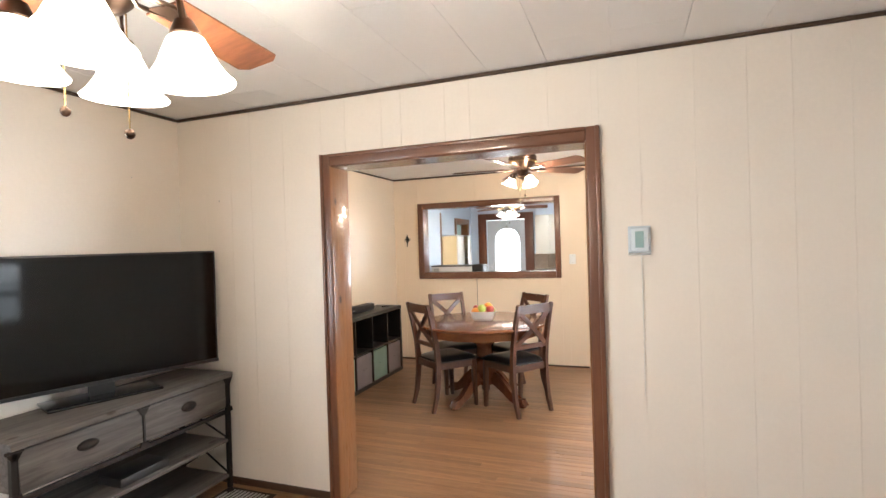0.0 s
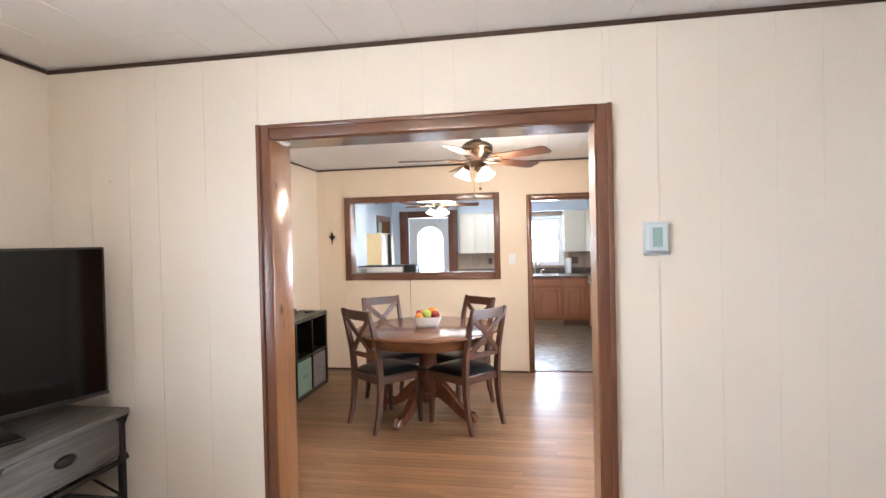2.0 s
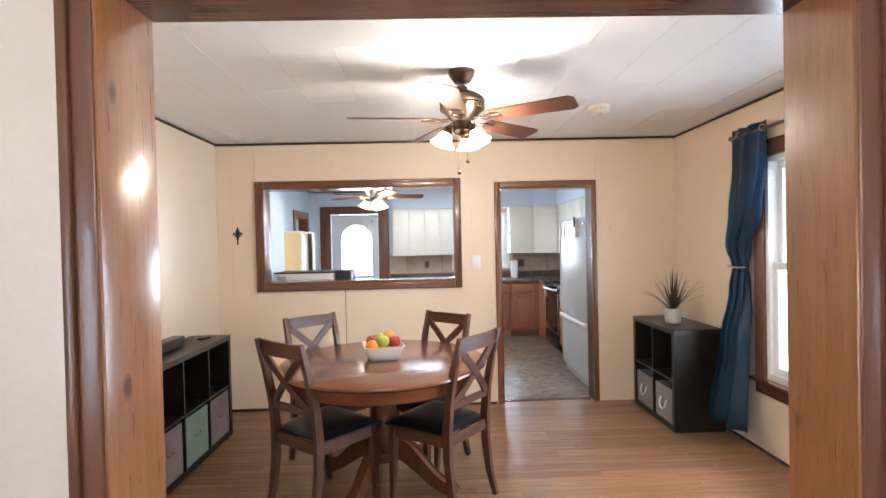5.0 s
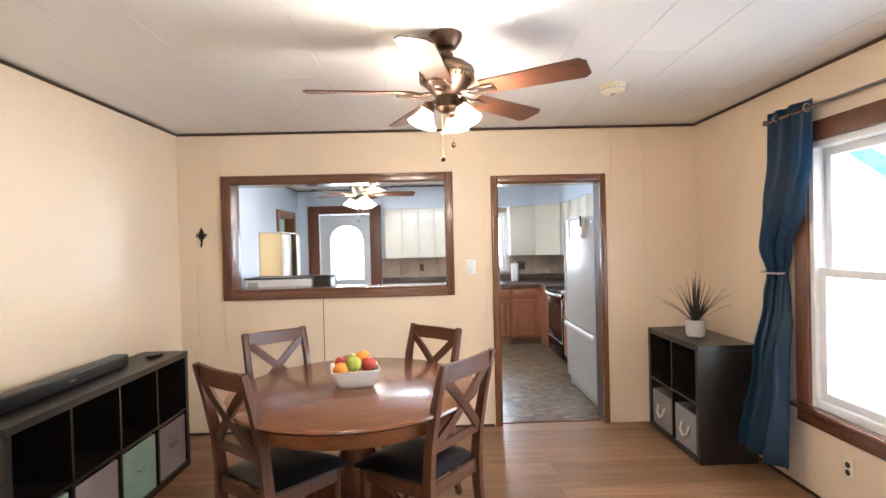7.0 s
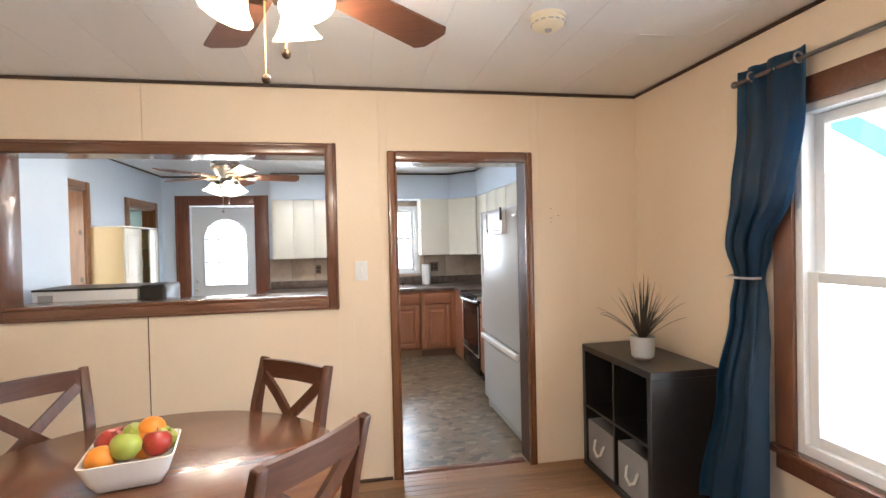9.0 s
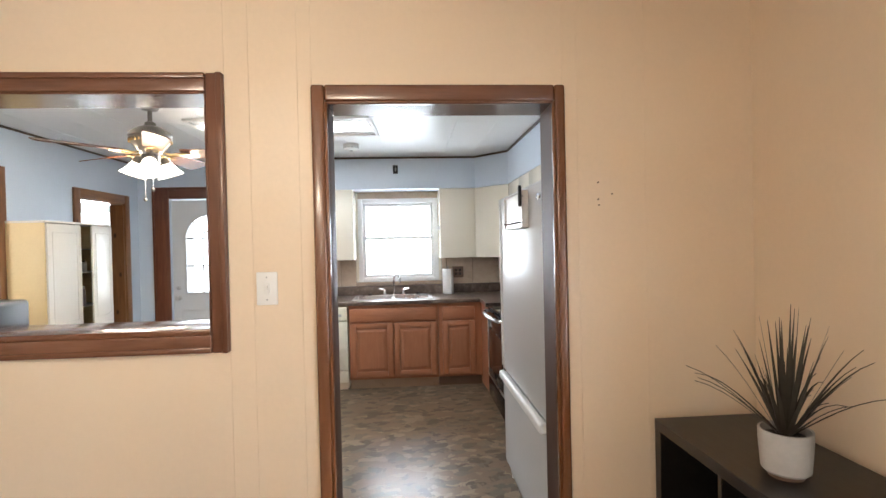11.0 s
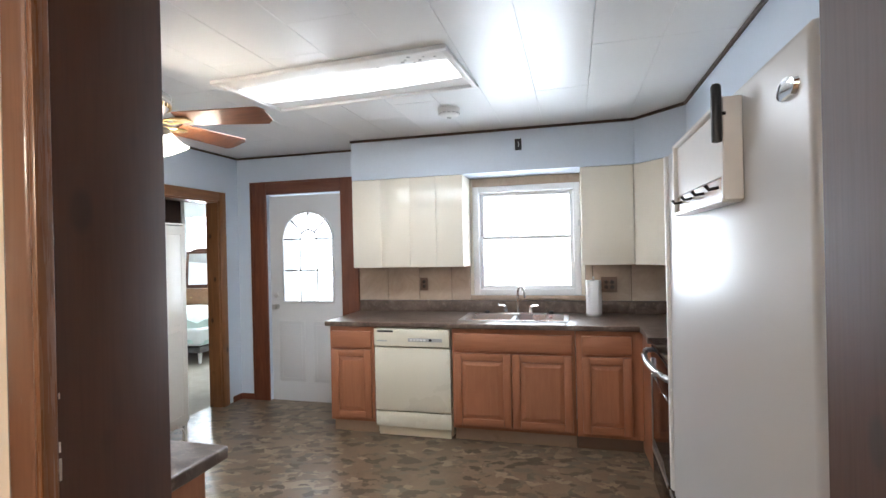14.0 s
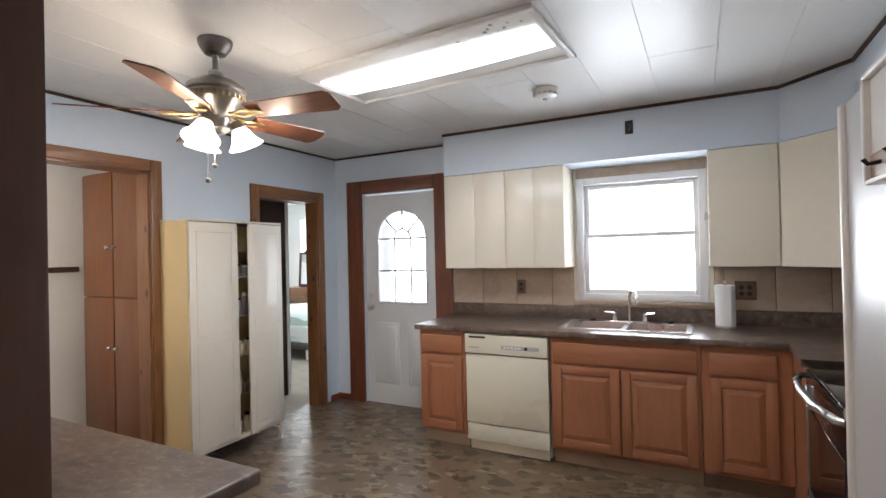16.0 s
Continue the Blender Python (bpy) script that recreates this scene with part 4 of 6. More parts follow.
        part("pull_fob", ball(bmesh.new(), 0.011, pose(dx, dy, z - length - 0.008), 1.1, 12), metal_mat, c)
    return fan


ceiling_fan(FAN_DINING, TOP, 2.135, 42, 0.615, BRONZE, BLADE_DARK, SHADE, (3, 0.088, 0.05, 0.74, 20, 72), "bronze ceiling fan with five cherry blades and lit glass shades", "flush")
ceiling_fan(FAN_KITCHEN, TOP - 0.035, 2.035, 11, 0.585, PEWTER, BLADE, SHADE_COOL, (3, 0.085, 0.03, 0.88, 22, 51.5), "pewter ceiling fan with reddish blades and lit white shades", "rod", -15)
ceiling_fan(FAN_LIVING, TOP, 2.11, 97, 0.585, BRONZE, BLADE, SHADE_COOL, (4, 0.155, 0.095, 1.1, 4, 40), "bronze ceiling fan with cherry blades and four lit bell shades", "scroll")


# ---- smoke detectors, switches, sockets ----
def smoke_detector(at, material, label):
    d = thing("smoke_detector", pose(*at), label, "smoke detector", "smoke detectors")
    part("base", lathe(bmesh.new(), [(0, 0), (0.075, 0), (0.075, -0.014), (0, -0.014)], 30), material, d)
    part("cover", lathe(bmesh.new(), [(0.069, -0.014), (0.072, -0.022), (0.066, -0.042), (0.05, -0.052), (0.024, -0.055), (0, -0.055)], 30), material, d)
    part("test_button", lathe(bmesh.new(), [(0, -0.055), (0.016, -0.055), (0.014, -0.062), (0, -0.062)], 16), GREYPLASTIC, d)
    slots = bmesh.new()
    for i in range(14):
        bx(slots, 0.062, 0.0715, -0.010, 0.010, -0.036, -0.030, 0, 1, Matrix.Rotation(2 * math.pi * i / 14, 4, "Z"))
    part("grille", slots, GREYPLASTIC, d)


smoke_detector((0.215, 5.14, TOP), AGED, "yellowed round smoke detector on the dining ceiling")
smoke_detector((-0.565, 8.99, TOP - 0.035), WHITE, "white round smoke detector on the kitchen ceiling")


def wall_plate(name, m, w, h, plate, kind, label):
    """A switch or socket plate on a wall; local x along the wall, y out of it towards -y."""
    p = thing(name, m, label, "light switch" if kind == "switch" else "power socket")
    part("plate", box(-w / 2, w / 2, -0.007, 0, -h / 2, h / 2, 0.003), plate, p)
    if kind == "switch":
        part("toggle", box(-0.005, 0.005, -0.017, -0.006, -0.006, 0.012, 0.002), PLASTIC, p)
        part("collar", box(-0.009, 0.009, -0.010, -0.006, -0.018, 0.018, 0.001), PLASTIC, p)
    else:
        cols = (-0.023, 0.023) if w > 0.09 else (0,)
        for c in cols:
            for z in (-0.02, 0.02):
                o = part("outlet", lathe(bmesh.new(), [(0, 0), (0.0155, 0), (0.0155, 0.003), (0, 0.003)], 18, pose(c, -0.006, z, 90)), OUTLET_BROWN if plate in (PLATE, AGED) else PLASTIC, p)
                holes = box(c - 0.008, c - 0.005, -0.0105, -0.0085, z - 0.003, z + 0.007)
                bx(holes, c + 0.005, c + 0.008, -0.0105, -0.0085, z - 0.003, z + 0.007)
                part("slots", holes, BLACK, o)
    for z in ((-0.04, 0.04) if kind == "switch" else (0,)):
        part("screw", lathe(bmesh.new(), [(0, 0), (0.003, 0), (0.003, 0.0015), (0, 0.0015)], 10, pose(0, -0.007, z, 90)), GREYPLASTIC, p)


wall_plate("light_switch", pose(-0.573, DY1 - 0.006, 1.288), 0.074, 0.118, PLASTIC, "switch", "white toggle light switch on the peach wall")
wall_plate("wall_socket", pose(DX1, 4.73, 0.26, 0, 0, -90), 0.074, 0.118, AGED, "socket", "beige power socket with brown outlets under the window")
ORIGIN = KITCHEN
wall_plate("wall_socket", pose(-0.98, 9.969, 1.155), 0.07, 0.112, PLATE, "socket", "brown power socket on the tiled backsplash")
wall_plate("wall_socket", pose(0.575, 9.969, 1.145), 0.125, 0.125, PLATE, "socket", "brown double power socket beside the paper towels")
ORIGIN = HOUSE

th = thing("thermostat", pose(0.09, LY1 - 0.006, 1.49), "pale grey wall thermostat with a lit display", "thermostat")
part("wall_plate", box(-0.050, 0.050, -0.006, 0, -0.068, 0.070, 0.003), THERMO, th)
part("housing", box(-0.041, 0.043, -0.03, -0.006, -0.05, 0.063, 0.008, 3), THERMO, th)
part("display", box(-0.019, 0.019, -0.032, -0.0295, -0.032, 0.045, 0.0008, 1), LCD, th, "lit pale blue display")
part("cover_lip", box(-0.05, 0.05, -0.024, -0.006, -0.066, -0.056, 0.003), GREYPLASTIC, th)
part("wire", tube(bmesh.new(), [(0.008, -0.002, -0.068), (0.009, -0.002, -0.4), (0.007, -0.002, -0.74)], 0.0018, 5), PLASTIC, th)

hook = thing("wall_hook", pose(-2.705, DY1 - 0.006, 1.575), "dark iron fleur-de-lis wall hook", "wall hook")
hb = bmesh.new()
prism(hb, [(-0.008, -0.035), (0.008, -0.035), (0.010, 0.005), (0.020, 0.03), (0, 0.078), (-0.020, 0.03), (-0.010, 0.005)], "y", -0.008, 0)
for s in (-1, 1):
    tube(hb, [(0, -0.005, -0.002), (s * 0.02, -0.005, 0.012), (s * 0.034, -0.005, 0.028), (s * 0.038, -0.005, 0.012), (s * 0.03, -0.005, 0.004)], 0.006, 6)
bx(hb, -0.026, 0.026, -0.010, 0, -0.012, 0.0, 0.003)
part("fleur", hb, IRON, hook)
part("prong", tube(bmesh.new(), [(0, -0.004, -0.03), (0, -0.006, -0.06), (0.004, -0.022, -0.074), (0.01, -0.036, -0.062), (0.012, -0.036, -0.046)], 0.006, 8), IRON, hook)

for x, z in ((0.645, 1.649), (0.698, 1.605), (0.645, 1.586), (0.647, 1.564)):
    nail = thing("nail", pose(x, DY1 - 0.006, z), "small bent nail in the peach painted wall", "nail", "nails in the wall")
    part("shank", tube(bmesh.new(), [(0, 0.003, 0), (0, -0.006, 0.001)], 0.0028, 8), BRONZE, nail)

for m in (pose(LX0, 1.60, 1.95, 0, 0, 90), pose(LX0, 2.31, 1.97, 0, 0, 90), pose(-2.44, LY1 - 0.006, 1.83)):
    nail = thing("nail", m, "tiny nail in the cream painted wall", "nail", "nails in the wall")
    part("shank", tube(bmesh.new(), [(0, 0.003, 0), (0, -0.005, 0.001)], 0.003, 8), GREYPLASTIC, nail)

# ---- dining table, chairs, fruit ----
tx, ty = -1.285, 4.76
table = thing("dining_table", pose(tx, ty, 0, 0, 0, 20), "round reddish-brown wooden pedestal dining table", "dining table")
part("tabletop", lathe(bmesh.new(), [(0, 0.730), (0.60, 0.730), (0.618, 0.735), (0.628, 0.746), (0.624, 0.757), (0.612, 0.762), (0, 0.762)], 72), CHERRY_X, table)
part("apron", lathe(bmesh.new(), [(0.55, 0.730), (0.565, 0.730), (0.567, 0.67), (0.560, 0.655), (0.545, 0.655), (0.545, 0.73)], 64), CHERRY_X, table)
part("pedestal", lathe(bmesh.new(), [(0, 0.73), (0.16, 0.73), (0.16, 0.705), (0.09, 0.69), (0.085, 0.655), (0.105, 0.645), (0.105, 0.628), (0.095, 0.62), (0.108, 0.605), (0.108, 0.588), (0.095, 0.58), (0.108, 0.565), (0.105, 0.548), (0.09, 0.535), (0.075, 0.50), (0.085, 0.43), (0.118, 0.37), (0.128, 0.31), (0.118, 0.25), (0.09, 0.21), (0.105, 0.195), (0.10, 0.16), (0, 0.15)], 36), CHERRY_Z, table)
for k in range(4):
    turn = Matrix.Rotation(radians(45 + 90 * k), 4, "Z")
    bm = bmesh.new()
    path = [(0.07, 0.235), (0.15, 0.215), (0.24, 0.15), (0.32, 0.085), (0.39, 0.05), (0.44, 0.045)]
    prism(bm, ribbon(path, [0.055, 0.05, 0.038, 0.03, 0.028, 0.03]), "y", -0.028, 0.028, turn)
    bmesh.ops.bevel(bm, geom=list(bm.edges), offset=0.008, segments=2, affect="EDGES")
    foot = part("foot", bm, CHERRY_Z, table)
    claw = ball(bmesh.new(), 0.032, turn @ pose(0.445, 0, 0.03), 0.93, 14)
    for s in (-1, 0, 1):
        tube(claw, [turn @ Vector(p) for p in ((0.41, s * 0.018, 0.068), (0.45, s * 0.024, 0.062), (0.478, s * 0.022, 0.03))], 0.010, 6)
    part("claw", claw, CHERRY_Z, foot)


def dining_chair():
    """A chair facing +y, its origin on the floor midway between the back feet."""
    c = thing("dining_chair", Matrix(), "dark walnut chair with crossed back and black leather seat", "chair", "chairs round the dining table")
    curve = [(-0.035, 0.0), (0.005, 0.14), (0.025, 0.30), (0.028, 0.46), (0.012, 0.62), (-0.025, 0.80), (-0.072, 0.972)]
    for s in (-1, 1):
        bm = bmesh.new()
        prism(bm, ribbon(curve, [0.016, 0.019, 0.022, 0.024, 0.021, 0.018, 0.015]), "x", s * 0.185 - 0.016, s * 0.185 + 0.016)
        bmesh.ops.bevel(bm, geom=list(bm.edges), offset=0.004, segments=1, affect="EDGES")
        part("back_leg", bm, CHAIR, c)
        bm = bmesh.new()
        prism(bm, ribbon([(0.40, 0.43), (0.405, 0.22), (0.415, 0.0)], [0.022, 0.019, 0.014]), "x", s * 0.205 - 0.018, s * 0.205 + 0.018)
        bmesh.ops.bevel(bm, geom=list(bm.edges), offset=0.004, segments=1, affect="EDGES")
        part("front_leg", bm, CHAIR, c)
        bm = bmesh.new()
        prism(bm, [(s * 0.168, 0.045), (s * 0.192, 0.045), (s * 0.214, 0.39), (s * 0.190, 0.39)], "z", 0.375, 0.435)
        part("side_apron", bm, CHAIR_X, c)
    part("front_apron", box(-0.188, 0.188, 0.392, 0.414, 0.375, 0.435, 0.003), CHAIR_X, c)
    part("rear_apron", box(-0.168, 0.168, 0.018, 0.038, 0.375, 0.435, 0.003), CHAIR_X, c)
    # cushion: a pillowed pad, wider in front
    bm = bmesh.new()
    n = 12
    grid = []
    for j in range(n + 1):
        row = []
        for i in range(n + 1):
            u, v = i / n * 2 - 1, j / n
            w = 0.195 + 0.04 * v
            edge = (1 - abs(u) ** 5) * (1 - abs(2 * v - 1) ** 5)
            row.append(bm.verts.new((u * w, 0.045 + v * 0.40, 0.447 + 0.038 * edge ** 0.6)))
        grid.append(row)
    for j in range(n):
        for i in range(n):
            bm.faces.new((grid[j][i], grid[j][i + 1], grid[j + 1][i + 1], grid[j + 1][i]))
    low = bmesh.ops.extrude_face_region(bm, geom=list(bm.faces))
    for v in low["geom"]:
        if isinstance(v, bmesh.types.BMVert):
            v.co.z = 0.435
    part("seat", bm, LEATHER, c, "black leather seat pad")
    # top rail, slightly bowed backwards
    bm = bmesh.new()
    prism(bm, ribbon([(-0.172, -0.058), (-0.09, -0.070), (0, -0.075), (0.09, -0.070), (0.172, -0.058)], 0.010), "z", 0.0, 0.075, Matrix.Translation((0, 0.002, 0.892)))
    part("top_rail", bm, CHAIR_X, c)
    part("lower_rail", box(-0.172, 0.172, -0.002, 0.018, 0.575, 0.615, 0.003, 1, Matrix.Translation((0, 0.002, 0))), CHAIR_X, c)
    for s in (-1, 1):
        lo, hi = Vector((-s * 0.162, 0.008, 0.605)), Vector((s * 0.162, -0.052, 0.902))
        ax = (hi - lo).normalized()
        side = Vector((ax.z, 0, -ax.x)).normalized()
        nrm = ax.cross(side)
        bm = bmesh.new()
        ends = []
        for p, bow in ((lo, 0), (lo.lerp(hi, 0.25), 0.010), (lo.lerp(hi, 0.5), 0.012), (lo.lerp(hi, 0.75), 0.010), (hi, 0)):
            off = Vector((0, -bow, 0)) + nrm * (0.002 * s)
            ends.append([bm.verts.new(p + off + side * a * 0.021 + nrm * b * 0.008) for a, b in ((-1, -1), (1, -1), (1, 1), (-1, 1))])
        for a, b in zip(ends, ends[1:]):
            for i in range(4):
                bm.faces.new((a[i], a[(i + 1) % 4], b[(i + 1) % 4], b[i]))
        bm.faces.new(ends[0]), bm.faces.new(ends[-1][::-1])
        part("cross_slat", bm, CHAIR, c)
    return c


def facing(x, y, dx, dy):
    return pose(x, y, 0, 0, 0, math.degrees(math.atan2(-dx, dy)))


chair = dining_chair()
chair.matrix_basis = facing(-1.745, 4.37, 0.62, 0.785)
copy_thing(chair, facing(-0.775, 4.45, -0.78, 0.625))
copy_thing(chair, facing(-1.815, 5.235, 0.66, -0.75))
copy_thing(chair, facing(-0.915, 5.225, -0.66, -0.75))

BOWL = (-1.29, 4.775, 0.762)
bowl = thing("fruit_bowl", pose(*BOWL, 0, 0, 12), "white square ceramic fruit bowl on the table", "bowl")


def square_ring(bm, half, z, corner):
    pts = []
    for sx, sy, a0 in ((1, 1, 0), (-1, 1, 90), (-1, -1, 180), (1, -1, 270)):
        for k in range(5):
            a = radians(a0 + 22.5 * k)
            pts.append(bm.verts.new((sx * (half - corner) + corner * math.cos(a), sy * (half - corner) + corner * math.sin(a), z)))
    return pts


bm = bmesh.new()
rings = [square_ring(bm, h, z, c) for h, z, c in ((0.070, 0.0, 0.02), (0.085, 0.006, 0.022), (0.104, 0.04, 0.025), (0.122, 0.092, 0.028), (0.117, 0.093, 0.025), (0.098, 0.04, 0.022), (0.078, 0.012, 0.02))]
for a, b in zip(rings, rings[1:]):
    for i in range(len(a)):
        bm.faces.new((a[i], a[(i + 1) % len(a)], b[(i + 1) % len(b)], b[i]))
bm.faces.new(rings[0]), bm.faces.new(rings[-1][::-1])
part("dish", bm, CERAMIC, bowl)


def fruit(kind, x, y, z, turn=0):
    m = pose(BOWL[0], BOWL[1], BOWL[2], 0, 0, 12) @ pose(x, y, z + 0.008, turn, turn * 0.6, turn * 2) @ Matrix.Scale(1.13, 4)
    if kind == "orange":
        f = thing("orange", m, "ripe orange in the fruit bowl", "orange", "fruit in the bowl")
        part("peel", ball(bmesh.new(), 0.036, Matrix(), 0.94, 20), ORANGE, f)
    else:
        f = thing("apple", m, "shiny apple in the fruit bowl" if kind == "apple" else "green apple in the fruit bowl", "apple", "fruit in the bowl")
        part("flesh", lathe(bmesh.new(), [(0, -0.026), (0.012, -0.031), (0.026, -0.024), (0.037, -0.002), (0.036, 0.014), (0.026, 0.028), (0.010, 0.030), (0, 0.021)], 22), APPLE_RED if kind == "apple" else APPLE_GREEN, f)
        part("stem", tube(bmesh.new(), [(0, 0, 0.02), (0.002, 0, 0.04)], 0.0018, 5), PLATE, f)


for spec in (("apple", -0.062, 0.02, 0.098, 20), ("green", -0.008, -0.055, 0.108, -25), ("orange", 0.045, 0.045, 0.118, 0), ("apple", 0.068, -0.03, 0.096, -15), ("orange", -0.07, -0.055, 0.082, 0), ("green", 0.0, 0.05, 0.10, 25), ("apple", -0.045, 0.07, 0.088, 10), ("orange", 0.03, 0.0, 0.085, 0), ("green", 0.075, 0.03, 0.085, 30)):
    fruit(*spec)


# ---- cube shelves ----
def fabric_bin(m, w, h, d, material, handle, label):
    b = thing("fabric_bin", m, label, "storage bin", "fabric bins in the cube shelves")
    bm = bmesh.new()
    t = 0.006
    bx(bm, 0, d, -w / 2, w / 2, 0, t, 0.002, 1)
    bx(bm, 0, t, -w / 2, w / 2, t, h, 0.002, 1)
    bx(bm, d - t, d, -w / 2, w / 2, t, h, 0.002, 1)
    bx(bm, t, d - t, -w / 2, -w / 2 + t, t, h, 0.002, 1)
    bx(bm, t, d - t, w / 2 - t, w / 2, t, h, 0.002, 1)
    part("body", bm, material, b)
    if handle == "rope":
        part("rope_handle", tube(bmesh.new(), [(d, -0.05, h * 0.62), (d + 0.008, -0.05, h * 0.60), (d + 0.02, -0.042, h * 0.42), (d + 0.022, 0.0, h * 0.32), (d + 0.02, 0.042, h * 0.42), (d + 0.008, 0.05, h * 0.60), (d, 0.05, h * 0.62)], 0.008, 8), ROPE, b, "white rope handle")
    else:
        part("strap", tube(bmesh.new(), [(d, -0.035, h * 0.56), (d + 0.012, -0.025, h * 0.54), (d + 0.016, 0, h * 0.535), (d + 0.012, 0.025, h * 0.54), (d, 0.035, h * 0.56)], 0.006, 6), material, b)
    return b


def cube_shelf(m, cols, pitch, depth, height, label):
    """A cube shelf whose front faces local +x; y runs along it."""
    s = thing("cube_shelf", m, label, "shelf")
    width = cols * pitch + 0.03
    part("top", box(0, depth, 0, width, height - 0.038, height, 0.002, 1), ESPRESSO, s)
    part("bottom", box(0, depth, 0, width, 0, 0.038, 0.002, 1), ESPRESSO, s)
    part("side", box(0, depth - 0.001, 0.001, 0.039, 0.038, height - 0.038, 0.001, 1), ESPRESSO, s)
    part("side", box(0, depth - 0.001, width - 0.039, width - 0.001, 0.038, height - 0.038, 0.001, 1), ESPRESSO, s)
    zmid = height / 2
    part("middle_shelf", box(0.002, depth - 0.004, 0.039, width - 0.039, zmid - 0.008, zmid + 0.008, 0.001, 1), ESPRESSO, s)
    for k in range(1, cols):
        yk = 0.015 + k * pitch
        for a, b in ((0.038, zmid - 0.008), (zmid + 0.008, height - 0.038)):
            part("divider", box(0.002, depth - 0.004, yk - 0.008, yk + 0.008, a, b, 0.001, 1), ESPRESSO, s)
    part("back_panel", box(-0.004, 0, 0.002, width - 0.002, 0.002, height - 0.002), ESPRESSO, s)
    return s


SL = (-2.88, 4.185)
cube_shelf(pose(*SL, 0), 4, 0.36, 0.30, 0.785, "long espresso-brown cube shelf with fabric bins")
for k, mat in enumerate((MINT, LILAC, MINT, LILAC)):
    fabric_bin(pose(SL[0] + 0.012, SL[1] + 0.195 + 0.36 * k, 0.0385), 0.315, 0.325, 0.275, mat, "strap", "mint green fabric bin" if mat is MINT else "greyed lilac fabric bin")
SR = (1.205, 6.13)
cube_shelf(pose(*SR, 0, 0, 0, 180), 2, 0.36, 0.385, 0.775, "small espresso-brown cube shelf holding two bins")
for k in range(2):
    fabric_bin(pose(SR[0] - 0.012, SR[1] - 0.195 - 0.36 * k, 0.0385, 0, 0, 180), 0.305, 0.265, 0.36, GREY, "rope", "grey fabric bin with a white rope handle")

bar = thing("soundbar", pose(-2.77, 4.30, 0.785, 0, 0, 0), "black soundbar lying on the long cube shelf", "soundbar")
part("body", box(-0.045, 0.045, 0, 0.94, 0.004, 0.075, 0.012, 3), BLACK, bar)
part("foot", box(-0.03, 0.03, 0.05, 0.10, 0, 0.006), BLACK, bar)
part("foot", box(-0.03, 0.03, 0.84, 0.89, 0, 0.006), BLACK, bar)
part("badge", box(0.0445, 0.0465, 0.45, 0.49, 0.035, 0.041), GREYPLASTIC, bar)
rc = thing("remote_control", pose(-2.70, 5.47, 0.785, 0, 0, 70), "small black remote on the long cube shelf", "remote control")
part("case", box(-0.05, 0.05, -0.02, 0.02, 0, 0.018, 0.006), BLACK, rc)
cable = thing("power_cable", Matrix(), "thin black cable along the wall on the shelf", "cable")
part("cord", tube(bmesh.new(), [(-2.80, 5.24, 0.80), (-2.84, 5.32, 0.79), (-2.85, 5.45, 0.79), (-2.86, 5.58, 0.79)], 0.0035, 6), BLACK, cable)

# plant on the small shelf
PL = (0.955, 5.66, 0.775)
plant = thing("potted_plant", pose(*PL), "spiky dark grass plant in a pale round pot", "potted plant")
part("pot", lathe(bmesh.new(), [(0, 0.012), (0.052, 0.012), (0.06, 0.02), (0.066, 0.10), (0.066, 0.128), (0.060, 0.128), (0.058, 0.105), (0, 0.105)], 30), CONCRETE, plant)
part("pot_foot", lathe(bmesh.new(), [(0, 0), (0.044, 0), (0.047, 0.013), (0, 0.013)], 24), PLATE, plant)
part("soil", lathe(bmesh.new(), [(0.0585, 0.106), (0.03, 0.116), (0, 0.118)], 20), SOIL, plant)
rng = random.Random(11)
for k in range(58):
    a, length = rng.uniform(0, 2 * math.pi), rng.uniform(0.19, 0.36)
    out = rng.uniform(0.08, 0.95) ** 0.95
    droop = rng.uniform(0.01, 0.08) * out
    d, side = Vector((math.cos(a), math.sin(a), 0)), Vector((-math.sin(a), math.cos(a), 0))
    rows = []
    bm = bmesh.new()
    for i in range(7):
        t = i / 6
        p = d * (0.012 + out * length * 0.85 * t) + Vector((0, 0, 0.11 + length * (1.12 - 0.5 * out) * t - droop * 1.3 * t * t * t))
        w = 0.0055 * (1 - t ** 1.6) + 0.0005
        rows.append((bm.verts.new(p - side * w), bm.verts.new(p + Vector((0, 0, -0.0018))), bm.verts.new(p + side * w)))
    for r, q in zip(rows, rows[1:]):
        bm.faces.new((r[0], r[1], q[1], q[0])), bm.faces.new((r[1], r[2], q[2], q[1]))
    part("leaf", bm, LEAF, plant)

# ---- curtain ----
rod = thing("curtain_rod", Matrix(), "thin metal curtain rod over the dining window", "curtain rod")
part("pole", tube(bmesh.new(), [(1.185, 3.2, 2.165), (1.185, 5.215, 2.165)], 0.0095, 12), PEWTER, rod)
part("finial", ball(bmesh.new(), 0.017, pose(1.185, 5.225, 2.165), 1, 12), PEWTER, rod)
part("bracket", tube(bmesh.new(), [(1.255, 5.20, 2.14), (1.20, 5.20, 2.14), (1.185, 5.20, 2.155)], 0.006, 8), PEWTER, rod)
part("bracket", tube(bmesh.new(), [(1.255, 3.25, 2.14), (1.20, 3.25, 2.14), (1.185, 3.25, 2.155)], 0.006, 8), PEWTER, rod)

curtain = thing("curtain", Matrix(), "dark blue grommet curtain gathered by a metal tieback", "curtain")


def lerp_table(z, table):
    for (za, *a), (zb, *b) in zip(table, table[1:]):
        if za >= z >= zb:
            t = (za - z) / (za - zb)
            t = t * t * (3 - 2 * t)
            return [p + (q - p) * t for p, q in zip(a, b)]
    return list(table[-1][1:])


